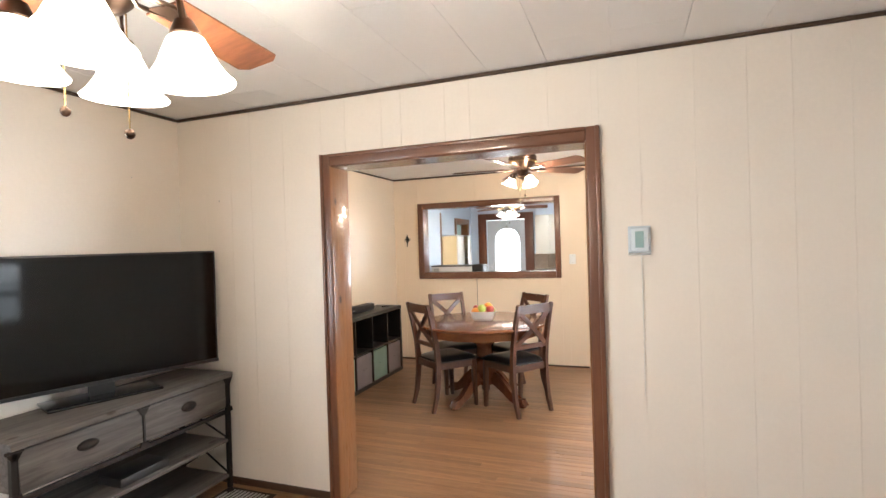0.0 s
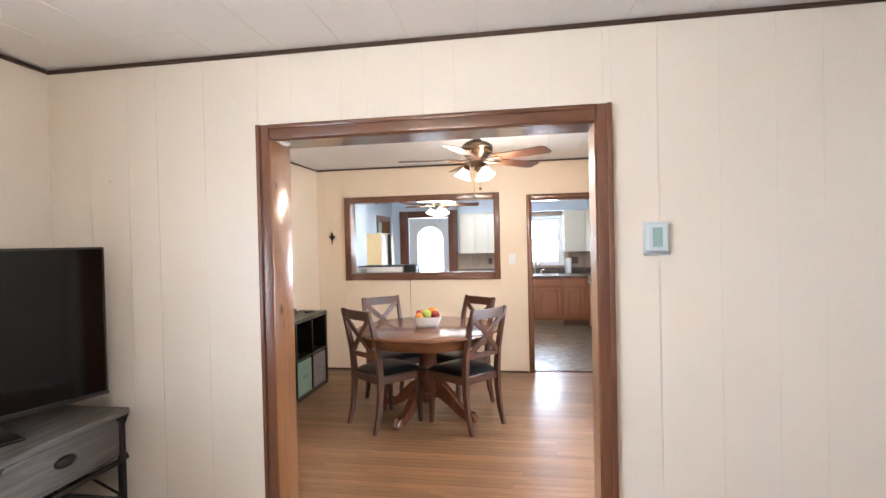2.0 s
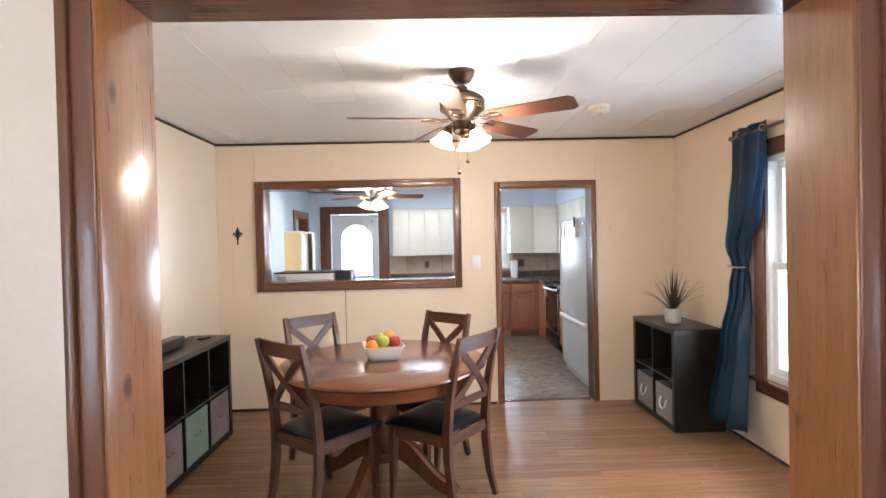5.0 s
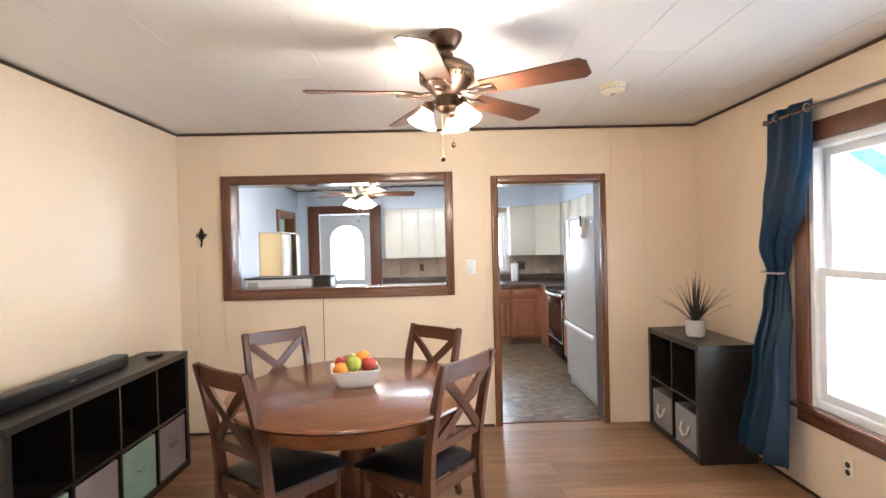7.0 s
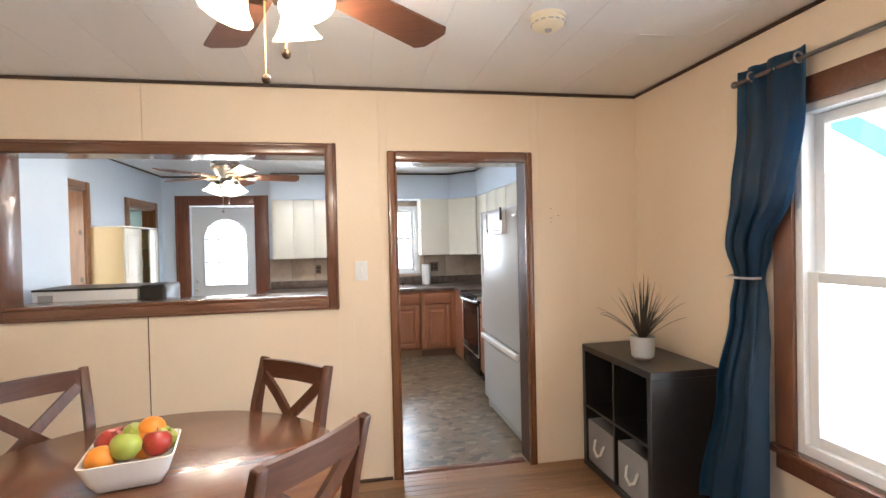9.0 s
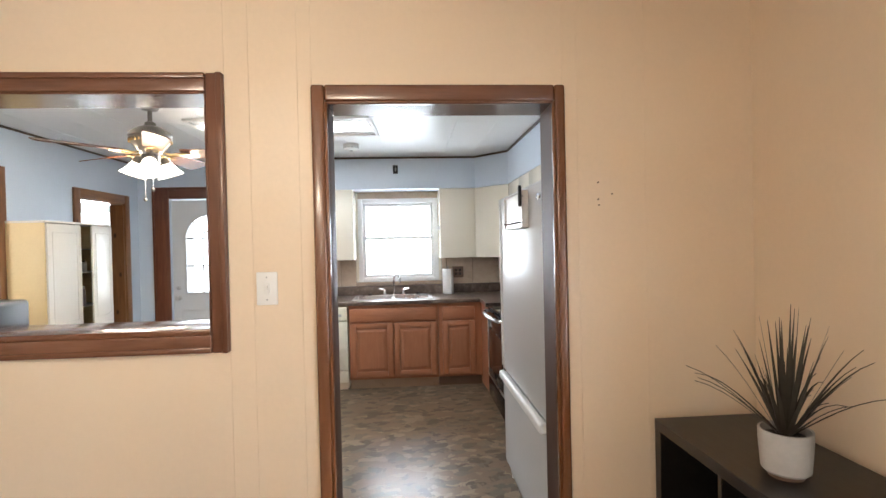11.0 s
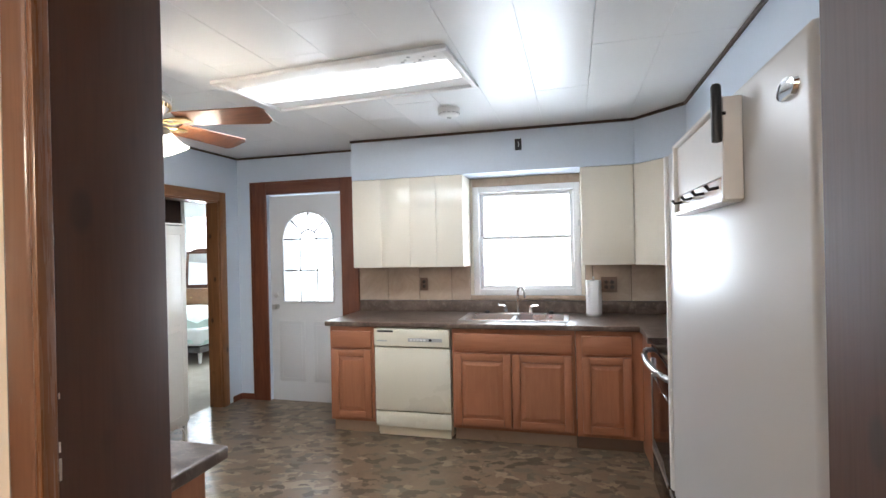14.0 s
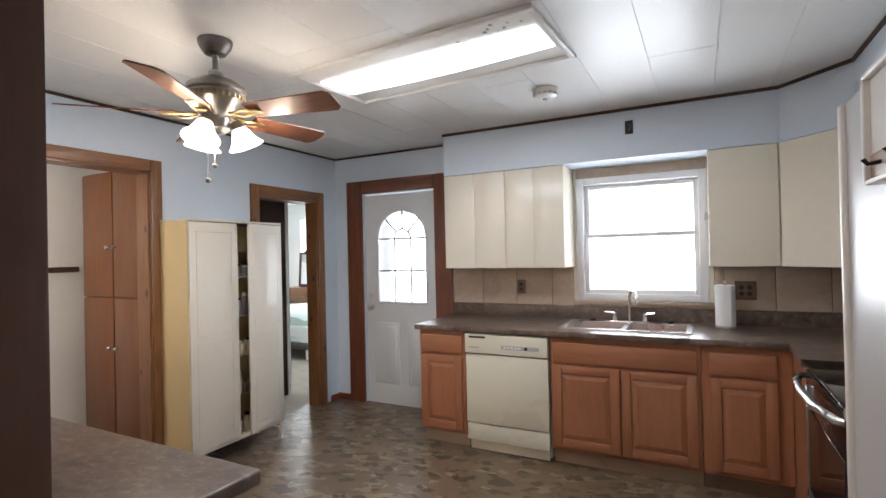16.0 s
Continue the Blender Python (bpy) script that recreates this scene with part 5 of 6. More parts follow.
SHAPE = [(2.215, 4.85, 5.20, 0.013, 0.0), (1.95, 4.86, 5.205, 0.010, 0.0), (1.65, 4.91, 5.235, 0.011, -0.01), (1.40, 5.06, 5.27, 0.026, 0.0), (1.25, 5.105, 5.265, 0.016, 0.03), (1.10, 5.09, 5.28, 0.026, 0.02), (0.70, 5.04, 5.31, 0.034, -0.04), (0.15, 4.97, 5.36, 0.042, -0.11)]
bm = bmesh.new()
NZ, NY = 60, 72
grid = []
for j in range(NZ + 1):
    z = 2.215 - (2.215 - 0.15) * j / NZ + 0.012 * (j / NZ) ** 8 * math.sin(j)
    a, b, amp, off = lerp_table(z, SHAPE)
    row = []
    for i in range(NY + 1):
        u = i / NY
        wob = 0.22 * math.sin(u * 17 + 3 * math.sin(z * 2.1)) * (0.4 + 0.6 * (2.2 - z) / 2.2)
        x = 1.19 + off + amp * (math.sin((u + 0.05 * math.sin(5 * u + z)) * (2.1 + 0.5 * u) * 2 * math.pi + 0.9 * math.sin(z * 1.7)) + wob)
        row.append(bm.verts.new((min(x, 1.225), a + (b - a) * u + 0.006 * math.sin(u * 40 + z * 3), z)))
    grid.append(row)
for j in range(NZ):
    for i in range(NY):
        bm.faces.new((grid[j][i], grid[j][i + 1], grid[j + 1][i + 1], grid[j + 1][i]))
cloth = part("cloth", bm, CURTAIN, curtain)
solid = cloth.modifiers.new("thickness", "SOLIDIFY")
solid.thickness = 0.003
for k, yk in enumerate((4.868, 4.99, 5.11)):
    g = bmesh.new()
    ring_y(g, 0.021, 0.0045, pose(1.185 + (0.012 if k % 2 else -0.012), yk, 2.167), 18)
    part("grommet", g, STEEL, curtain)
tie = bmesh.new()
tube(tie, [(1.25, 5.285, 1.262), (1.19, 5.282, 1.255), (1.165, 5.262, 1.252), (1.16, 5.19, 1.250), (1.165, 5.115, 1.252), (1.20, 5.098, 1.254)], 0.006, 8)
part("tieback", tie, STEEL, curtain, "bright metal tieback")

# ---- television corner ----
ts = thing("tv_stand", pose(-2.315, 2.575, 0), "weathered grey wood and iron television stand", "tv stand")
L, D, H = 1.20, 0.42, 0.75
# local: x back from the front edge is negative, y runs back along the wall as negative
part("top", box(-D, 0.012, -L, 0.0, H - 0.03, H, 0.004), GREYWOOD, ts)
for sy in (-0.022, -L + 0.022):
    for sx in (-0.018, -D + 0.018):
        post = part("post", box(sx - 0.013, sx + 0.013, sy - 0.013, sy + 0.013, 0.03, H - 0.03, 0.002, 1), IRON, ts)
        part("foot", lathe(bmesh.new(), [(0, 0), (0.022, 0), (0.024, 0.01), (0.014, 0.03), (0, 0.03)], 14, pose(sx, sy, 0)), IRON, post)
part("drawer_case", box(-D + 0.01, -0.03, -L + 0.036, -0.036, 0.52, H - 0.032, 0.002, 1), GREYWOOD, ts)
for a, b in ((-L + 0.04, -L / 2 - 0.004), (-L / 2 + 0.004, -0.04)):
    drawer = part("drawer", box(-0.03, -0.012, a, b, 0.535, H - 0.04, 0.003), GREYWOOD, ts)
    yc = (a + b) / 2
    pull = lathe(bmesh.new(), [(0, 0), (0.05, 0), (0.047, 0.01), (0.03, 0.02), (0, 0.022)], 24, pose(-0.012, yc, 0.63, 0, 90, 0) @ Matrix.Diagonal((0.5, 1, 1, 1)))
    part("pull", pull, IRON, drawer, "dark iron cup pull")
for yc in (-0.022, -L / 2, -L + 0.022):
    bracket = bmesh.new()
    bx(bracket, -0.012, -0.004, yc - 0.035, yc + 0.035, H - 0.045, H - 0.03, 0.002, 1)
    prism(bracket, [(yc - 0.03, H - 0.045), (yc + 0.03, H - 0.045), (yc + 0.012, H - 0.075), (yc - 0.012, H - 0.075)], "x", -0.012, -0.005)
    part("upper_bracket", bracket, IRON, ts)
    part("lower_bracket", prism(bmesh.new(), [(yc - 0.03, 0.505), (yc + 0.03, 0.505), (yc + 0.02, 0.535), (yc - 0.02, 0.535)], "x", -0.010, -0.004), IRON, ts)
part("centre_strap", box(-0.010, -0.004, -L / 2 - 0.006, -L / 2 + 0.006, 0.535, H - 0.075, 0.001, 1), IRON, ts)
part("front_rail", box(-0.03, -0.006, -L + 0.036, -0.036, 0.495, 0.515, 0.002, 1), IRON, ts)
for z in (0.34, 0.12):
    part("shelf", box(-D + 0.01, -0.008, -L + 0.036, -0.036, z - 0.02, z, 0.003), GREYWOOD, ts)
for sy in (-0.022, -L + 0.022):
    xb = bmesh.new()
    for z0, z1 in ((0.12, 0.34), (0.34, 0.50)):
        tube(xb, [(-0.03, sy, z0), (-D + 0.03, sy, z1)], 0.006, 6)
        tube(xb, [(-0.03, sy + 0.004, z1), (-D + 0.03, sy + 0.004, z0)], 0.006, 6)
    part("cross_brace", xb, IRON, ts)
box_tv = thing("set_top_box", pose(-2.42, 2.02, 0.34), "flat black box on the stand's shelf", "set-top box")
part("case", box(-0.1, 0.07, -0.16, 0.12, 0, 0.045, 0.006), BLACK, box_tv)

tv = thing("television", pose(-2.372, 2.535, H, 0, 0, -20), "large black flat television reflecting a window", "television")
W, TH = 1.235, 0.685
body = part("case", box(-0.055, -0.004, -W, 0, 0.075, 0.075 + TH, 0.006), BLACK, tv)
part("screen", box(-0.006, -0.0015, -W + 0.012, -0.012, 0.093, 0.075 + TH - 0.010, 0.0008, 1), SCREEN, tv, "glossy dark screen")
part("bottom_bezel", box(-0.006, 0.002, -W, 0, 0.073, 0.091, 0.002, 1), BLACK, tv)
part("neck", box(-0.05, -0.02, -W / 2 - 0.06, -W / 2 + 0.06, 0.012, 0.08, 0.006), BLACK, tv)
part("base", box(-0.13, 0.10, -W / 2 - 0.26, -W / 2 + 0.26, 0.0, 0.014, 0.006, 3), BLACKGLASS, tv, "glossy black base plate")

vent = thing("floor_register", pose(-2.20, 2.50, 0), "dark grey metal floor register", "floor vent")
part("frame", box(-0.18, 0.18, -0.10, 0.10, 0, 0.006, 0.002, 1), IRON, vent)
for k in range(11):
    part("louvre", box(-0.15 + 0.028 * k, -0.135 + 0.028 * k, -0.075, 0.075, 0.006, 0.009, 0.001, 1), GREYPLASTIC, vent)

# ---- kitchen: soffit, upper cabinets ----
ORIGIN = KITCHEN
UZ0, UZ1, UY = 1.315, 2.057, 9.66
sof = bmesh.new()
prism(sof, [(-1.51, KY1), (-1.51, UY), (0.75, UY), (1.04, 9.33), (1.04, 6.385), (KX1, 6.385), (KX1, KY1)], "z", UZ1 + 0.002, TOP - 0.002)
structure("soffit", sof, BLUE, "pale blue boxed soffit over the wall cabinets")
strip = bmesh.new()
path = [(-1.51, UY - 0.006), (0.752, UY - 0.006), (1.034, 9.328), (1.034, 6.40)]
for (a, b), (c, d) in zip(path, path[1:]):
    dd = Vector((c - a, d - b)).normalized() * 0.004
    prism(strip, ribbon([(a - dd.x, b - dd.y), (c + dd.x, d + dd.y)], 0.007), "z", TOP - 0.02, TOP - 0.001)
structure("trim_soffit", strip, EDGE, "thin dark strip along the top of the soffit")
hole = thing("junction_box", pose(-0.095, UY, 2.262), "small open black wiring box in the soffit", "junction box")
part("recess", box(-0.026, 0.026, -0.006, 0.0, -0.045, 0.045, 0.002, 1), BLACK, hole)
part("wire_stub", tube(bmesh.new(), [(0, -0.005, -0.02), (0.006, -0.012, 0.0), (0.0, -0.006, 0.02)], 0.004, 6), GREYPLASTIC, hole)


def flat_cabinet(m, w, h, d, doors, label, handles=False):
    """Flush slab-door wall cabinet; local x along the front, y back, z up from its base."""
    c = thing("wall_cabinet", m, label, "cabinet", "cream wall cabinets")
    part("body", box(0.001, w - 0.001, 0.02, d, 0.0, h, 0.002, 1), IVORY_CAB, c)
    n = len(doors) - 1
    for k in range(n):
        part("door", box(doors[k] + 0.0006, doors[k + 1] - 0.0006, 0.0, 0.019, 0.002, h - 0.002, 0.0015, 2), IVORY_CAB, c)
    return c


UH = UZ1 - UZ0
flat_cabinet(pose(-1.51, UY, UZ0), 0.51, UH, KY1 - UY, [0, 0.255, 0.51], "glossy cream slab-door wall cabinet beside the back door")
flat_cabinet(pose(-1.0, UY, UZ0), 0.45, UH, KY1 - UY, [0, 0.225, 0.45], "glossy cream slab-door wall cabinet beside the window")
flat_cabinet(pose(0.365, UY, UZ0), 0.375, UH, KY1 - UY, [0, 0.375], "glossy cream slab-door wall cabinet over the paper towels")
corner_cab = thing("corner_cabinet", Matrix(), "cream diagonal corner wall cabinet", "cabinet", "cream wall cabinets")
cb = bmesh.new()
prism(cb, [(0.742, KY1), (0.742, UY + 0.02), (0.762, UY + 0.012), (1.052, 9.342), (KX1, 9.335), (KX1, KY1)], "z", UZ0, UZ1)
part("body", cb, IVORY_CAB, corner_cab)
cb = bmesh.new()
prism(cb, [(0.748, UY + 0.004), (1.036, 9.333), (1.05, 9.345), (0.762, UY + 0.016)], "z", UZ0 + 0.002, UZ1 - 0.002)
part("door", cb, IVORY_CAB, corner_cab)
flat_cabinet(pose(1.04, 9.325, UZ0, 0, 0, -90), 0.46, UH, 0.32, [0, 0.46], "glossy cream wall cabinet beside the cooker")
flat_cabinet(pose(1.04, 8.86, 1.66, 0, 0, -90), 0.76, UZ1 - 1.66, 0.32, [0, 0.38, 0.76], "short cream wall cabinet over the cooker")
flat_cabinet(pose(1.04, 8.095, UZ0, 0, 0, -90), 0.46, UH, 0.32, [0, 0.46], "glossy cream wall cabinet beside the fridge")
flat_cabinet(pose(1.04, 7.63, 1.76, 0, 0, -90), 1.2, UZ1 - 1.76, 0.32, [0, 0.6, 1.2], "short cream wall cabinet over the fridge")
latch = thing("cabinet_latch", pose(0.3562, UY + 0.06, 1.64), "small metal catch on the cabinet's side", "catch")
part("plate", box(-0.014, 0.011, -0.02, 0.02, -0.025, 0.025, 0.002, 1), STEEL, latch)
ORIGIN = HOUSE

# ---- base cabinets along the north wall ----
ORIGIN = BASE
BY, BZ = 9.335, 0.872


def raised_front(name, x0, x1, z0, z1, y, parent, frame_w=0.055):
    """A door or drawer front: frame, bevelled raised field."""
    tall = z1 - z0 > 0.25
    f = part(name, box(x0, x1, y - (0.011 if tall else 0.019), y, z0, z1, 0.003 if tall else 0.005, 2), OAKCAB_Z if tall else OAKCAB_X, parent)
    if tall:
        w, d0, d1 = frame_w, y - 0.022, y - 0.010
        for a, b in ((x0, x0 + w), (x1 - w, x1)):
            part("stile", box(a, b, d0, d1, z0, z1, 0.004, 2), OAKCAB_Z, f)
        for a, b in ((z0, z0 + w), (z1 - w, z1)):
            part("rail", box(x0 + w, x1 - w, d0, d1, a, b, 0.004, 2), OAKCAB_X, f)
        field = bmesh.new()
        a, b, c, d, e = x0 + w + 0.004, x1 - w - 0.004, z0 + w + 0.004, z1 - w - 0.004, 0.03
        lo = [field.verts.new(p) for p in ((a, y - 0.0112, c), (b, y - 0.0112, c), (b, y - 0.0112, d), (a, y - 0.0112, d))]
        hi = [field.verts.new(p) for p in ((a + e, y - 0.021, c + e), (b - e, y - 0.021, c + e), (b - e, y - 0.021, d - e), (a + e, y - 0.021, d - e))]
        field.faces.new(hi)
        for i in range(4):
            j = (i + 1) % 4
            field.faces.new((lo[i], lo[j], hi[j], hi[i]))
        field.faces.new(lo[::-1])
        part("raised_field", field, OAKCAB_Z, f, soft=False)
    return f


def base_cabinet(x0, x1, doors, drawers, label, toe=True):
    c = thing("base_cabinet", Matrix(), label, "cabinet", "reddish oak base cabinets")
    part("body", box(x0, x1, BY, KY1 - 0.002, 0.105, BZ, 0.002, 1), OAKCAB_Z, c)
    part("toe_kick", box(x0 + 0.002, x1 - 0.002, BY + 0.055, BY + 0.075, 0, 0.105), PLATE if not toe else TOE, c, "scuffed toe board")
    for a, b in drawers:
        raised_front("drawer_front", a, b, 0.705, 0.835, BY, c)
    for a, b in doors:
        raised_front("door", a, b, 0.135, 0.685, BY, c)
    return c


base_cabinet(-1.605, -1.232, [(-1.585, -1.255)], [(-1.585, -1.255)], "reddish oak base cabinet with drawer at the counter's end")
base_cabinet(-0.612, 0.272, [(-0.595, -0.178), (-0.168, 0.250)], [(-0.595, 0.250)], "reddish oak sink cabinet with two raised-panel doors")
base_cabinet(0.275, 0.712, [(0.315, 0.640)], [(0.315, 0.640)], "reddish oak base cabinet with drawer beside the corner", False)
cc = thing("base_cabinet", Matrix(), "reddish oak corner base panel next to the cooker", "cabinet", "reddish oak base cabinets")
cb = bmesh.new()
prism(cb, [(0.714, KY1 - 0.002), (0.714, BY), (0.722, 9.12), (0.722, 8.885), (KX1 - 0.002, 8.885), (KX1 - 0.002, KY1 - 0.002)], "z", 0.02, BZ)
part("body", cb, OAKCAB_Z, cc)

dw = thing("dishwasher", pose(-1.224, BY - 0.022, 0), "almond-coloured built-in dishwasher with a control strip", "dishwasher")
part("body", box(0.004, 0.600, 0.06, 0.54, 0.02, 0.868), AGED, dw)
part("door", box(0.004, 0.600, 0.0, 0.028, 0.215, 0.716, 0.004), ALMOND, dw)
part("control_panel", box(0.004, 0.600, -0.012, 0.028, 0.724, 0.862, 0.006, 3), ALMOND, dw)
part("lower_panel", box(0.004, 0.600, 0.004, 0.028, 0.085, 0.205, 0.004), ALMOND, dw)
part("toe_panel", box(0.02, 0.590, 0.03, 0.045, 0.01, 0.08, 0.002), AGED, dw)
part("handle_recess", box(0.035, 0.16, -0.0135, -0.011, 0.835, 0.850, 0.001, 1), BLACK, dw)
part("control_strip", box(0.28, 0.545, -0.0135, -0.011, 0.765, 0.792, 0.001, 1), GREYPLASTIC, dw, "grey strip of small buttons")
part("dial", lathe(bmesh.new(), [(0, 0), (0.012, 0), (0.010, 0.010), (0, 0.010)], 16, pose(0.455, -0.0135, 0.779, 90)), BLACK, dw)
for k in range(5):
    part("button", box(0.295 + 0.026 * k, 0.315 + 0.026 * k, -0.016, -0.013, 0.771, 0.786, 0.001, 1), PLASTIC, dw)
part("badge", box(0.03, 0.11, -0.0132, -0.0115, 0.763, 0.771), GREYPLASTIC, dw)

# ---- worktops ----
wt = thing("worktop", Matrix(), "grey-brown stone-look laminate worktop along the window wall", "worktop")
top = bmesh.new()
CZ0, CZ1, CF = 0.874, 0.913, 9.30
SX0, SX1, SY0, SY1 = -0.575, 0.215, 9.455, 9.875
bx(top, -1.635, SX0, CF, KY1 - 0.02, CZ0, CZ1, 0.006, 3)
bx(top, SX0 - 0.004, SX1 + 0.004, CF, SY0, CZ0, CZ1, 0.006, 3)
bx(top, SX0 - 0.004, SX1 + 0.004, SY1, KY1 - 0.02, CZ0, CZ1, 0.0)
bx(top, SX1, 0.70, CF, KY1 - 0.02, CZ0, CZ1, 0.006, 3)
prism(top, [(0.692, KY1 - 0.02), (0.692, CF + 0.001), (0.70, 9.20), (0.685, 8.89), (KX1 - 0.02, 8.89), (KX1 - 0.02, KY1 - 0.02)], "z", CZ0, CZ1)
part("slab", top, COUNTER, wt)
part("upstand", box(-1.625, KX1 - 0.02, KY1 - 0.02, KY1 - 0.001, CZ1 - 0.03, 1.015, 0.004), COUNTER, wt)
part("side_upstand", box(KX1 - 0.052, KX1 - 0.033, 8.89, KY1 - 0.02, CZ1 - 0.03, 1.045, 0.004), COUNTER, wt)
ORIGIN = HOUSE

pn = thing("peninsula", Matrix(), "peninsula counter with reddish oak base under the pass-through", "counter")
part("slab", box(-2.525, -0.75, KY0 + 0.025, 6.98, 0.840, 0.879, 0.008, 3), COUNTER, pn, "grey-brown laminate top")
part("base", box(-2.525, -0.795, KY0 + 0.03, 6.935, 0.10, 0.839, 0.002, 1), OAKCAB_Z, pn)
part("toe_kick", box(-2.52, -0.825, KY0 + 0.04, 6.885, 0, 0.10), PLATE, pn)
mw = thing("microwave", pose(-2.475, 6.44, 0.879), "white microwave seen from its back on the peninsula", "microwave")
part("case", box(0, 0.565, 0, 0.36, 0.012, 0.339, 0.008), WHITE, mw)
part("top_lip", box(-0.002, 0.567, -0.003, 0.362, 0.330, 0.343, 0.002, 1), BLACK, mw)
part("label", box(0.03, 0.11, -0.0015, 0.001, 0.268, 0.308), GREYPLASTIC, mw)
part("feet", box(0.03, 0.53, 0.03, 0.33, 0, 0.013), BLACK, mw)
ts2 = thing("toaster", pose(-1.895, 6.42, 0.879), "dark toaster beside the microwave", "toaster")
part("shell", box(0, 0.15, 0, 0.28, 0.012, 0.352, 0.02, 3), BLACK, ts2)
part("base", box(0.01, 0.14, 0.01, 0.27, 0, 0.014), BLACK, ts2)
part("lever", box(0.06, 0.09, -0.016, 0.002, 0.17, 0.185, 0.003, 1), STEEL, ts2)

# ---- tiled backsplash ----
ORIGIN = KITCHEN
gb = bmesh.new()
for a, b, z in ((-1.60, -0.563, UZ0), (0.393, KX1 - 0.002, UZ0), (-0.563, 0.393, 1.031)):
    bx(gb, a, b, KY1 - 0.006, KY1 - 0.0005, 1.012, z)
bsplash = structure("backsplash", gb, GROUT, "tan stone-look backsplash tiles")
SEAMS = [-1.60, -1.32, -1.025, -0.73, -0.435, -0.14, 0.155, 0.45, 0.745, 1.04, 1.335]
for a, b in zip(SEAMS, SEAMS[1:]):
    lo, hi = a + 0.002, b - 0.002
    if hi <= -0.56 or lo >= 0.39:
        part("tile", box(lo, hi, KY1 - 0.016, KY1 - 0.006, 1.014, UZ0 - 0.001, 0.002, 2), TILE, bsplash)
    else:
        for p, q, z1 in ((lo, min(hi, -0.565), UZ0 - 0.001), (max(lo, 0.395), hi, UZ0 - 0.001), (max(lo, -0.561), min(hi, 0.391), 1.030)):
            if q - p > 0.01:
                part("tile", box(p, q, KY1 - 0.016, KY1 - 0.006, 1.014, z1, 0.002, 2), TILE, bsplash)
for nm, a, b in (("reveal", -0.562, -0.531), ("reveal", 0.361, 0.392)):
    structure("trim_window_side", box(a, b, KY1 - 0.012, KY1 - 0.001, 1.06, UZ1, 0.002, 1), IVORY_CAB, "cream board beside the kitchen window")
structure("trim_window_head", box(-0.531, 0.361, KY1 - 0.012, KY1 - 0.001, 1.986, UZ1, 0.002, 1), TILE, "worn tan board over the kitchen window")
ORIGIN = HOUSE

# ---- sink, tap, paper towels ----
ORIGIN = BASE
sink = thing("kitchen_sink", Matrix(), "stainless steel double-bowl drop-in sink", "sink")
rim = bmesh.new()
for a, b, c, d in ((SX0 - 0.015, SX1 + 0.015, SY0 - 0.012, SY0 + 0.02), (SX0 - 0.015, SX1 + 0.015, SY1 - 0.055, SY1 + 0.012), (SX0 - 0.015, SX0 + 0.02, SY0 + 0.02, SY1 - 0.055), (SX1 - 0.02, SX1 + 0.015, SY0 + 0.02, SY1 - 0.055), (-0.195, -0.165, SY0 + 0.02, SY1 - 0.055)):
    bx(rim, a, b, c, d, CZ1 - 0.002, CZ1 + 0.006, 0.002, 1)
part("rim", rim, STEEL, sink)
for a, b in ((SX0 + 0.018, -0.193), (-0.167, SX1 - 0.018)):
    w = bmesh.new()
    c, d, z0 = SY0 + 0.018, SY1 - 0.053, 0.76
    bx(w, a, b, c, c + 0.004, z0, CZ1), bx(w, a, b, d - 0.004, d, z0, CZ1), bx(w, a, a + 0.004, c, d, z0, CZ1), bx(w, b - 0.004, b, c, d, z0, CZ1), bx(w, a, b, c, d, z0 - 0.004, z0)
    basin = part("basin", w, STEEL, sink)
    part("drain", lathe(bmesh.new(), [(0, 0), (0.04, 0), (0.04, 0.004), (0.02, 0.002), (0, 0.002)], 20, pose((a + b) / 2, (c + d) / 2, z0)), CHROME, basin)
tap = thing("tap", pose(-0.175, 9.85, CZ1 + 0.006), "chrome gooseneck kitchen tap with two handles", "tap")
part("deck_plate", box(-0.13, 0.13, -0.025, 0.025, 0, 0.012, 0.005), CHROME, tap)
part("spout", tube(bmesh.new(), [(0, 0, 0.01), (0, 0, 0.17)] + [(0.055 * (1 - math.cos(a)) * 0.62, -0.075 * (1 - math.cos(a)), 0.17 + 0.065 * math.sin(a)) for a in (math.pi * i / 10 for i in range(1, 11))] + [(0.068, -0.15, 0.15)], 0.011, 12), CHROME, tap)
for s in (-1, 1):
    hb = lathe(bmesh.new(), [(0, 0.01), (0.022, 0.01), (0.018, 0.03), (0.014, 0.055), (0.016, 0.065), (0, 0.068)], 18, pose(s * 0.10, 0, 0))
    tube(hb, [(s * 0.10, 0, 0.058), (s * 0.13, -0.008, 0.066), (s * 0.165, -0.012, 0.07)], [0.009, 0.008, 0.006], 8)
    part("handle", hb, CHROME, tap)
for x in (-0.43, 0.09):
    knob = thing("sink_button", pose(x, 9.85, CZ1 + 0.006), "small black cap on the sink's back edge", "sink cap", "sink caps")
    part("cap", lathe(bmesh.new(), [(0, 0), (0.022, 0), (0.022, 0.008), (0.014, 0.022), (0, 0.026)], 18), BLACK, knob)
roll = thing("paper_towel", pose(0.42, 9.83, CZ1), "upright roll of white paper towel on the worktop", "paper towel")
part("holder", lathe(bmesh.new(), [(0, 0), (0.062, 0), (0.062, 0.008), (0.008, 0.012), (0.006, 0.30), (0.011, 0.31), (0, 0.32)], 24), STEEL, roll)
rl = bmesh.new()
lathe(rl, [(0.02, 0.012), (0.058, 0.012), (0.0595, 0.02), (0.0595, 0.278), (0.058, 0.286), (0.02, 0.286), (0.02, 0.012)], 40)
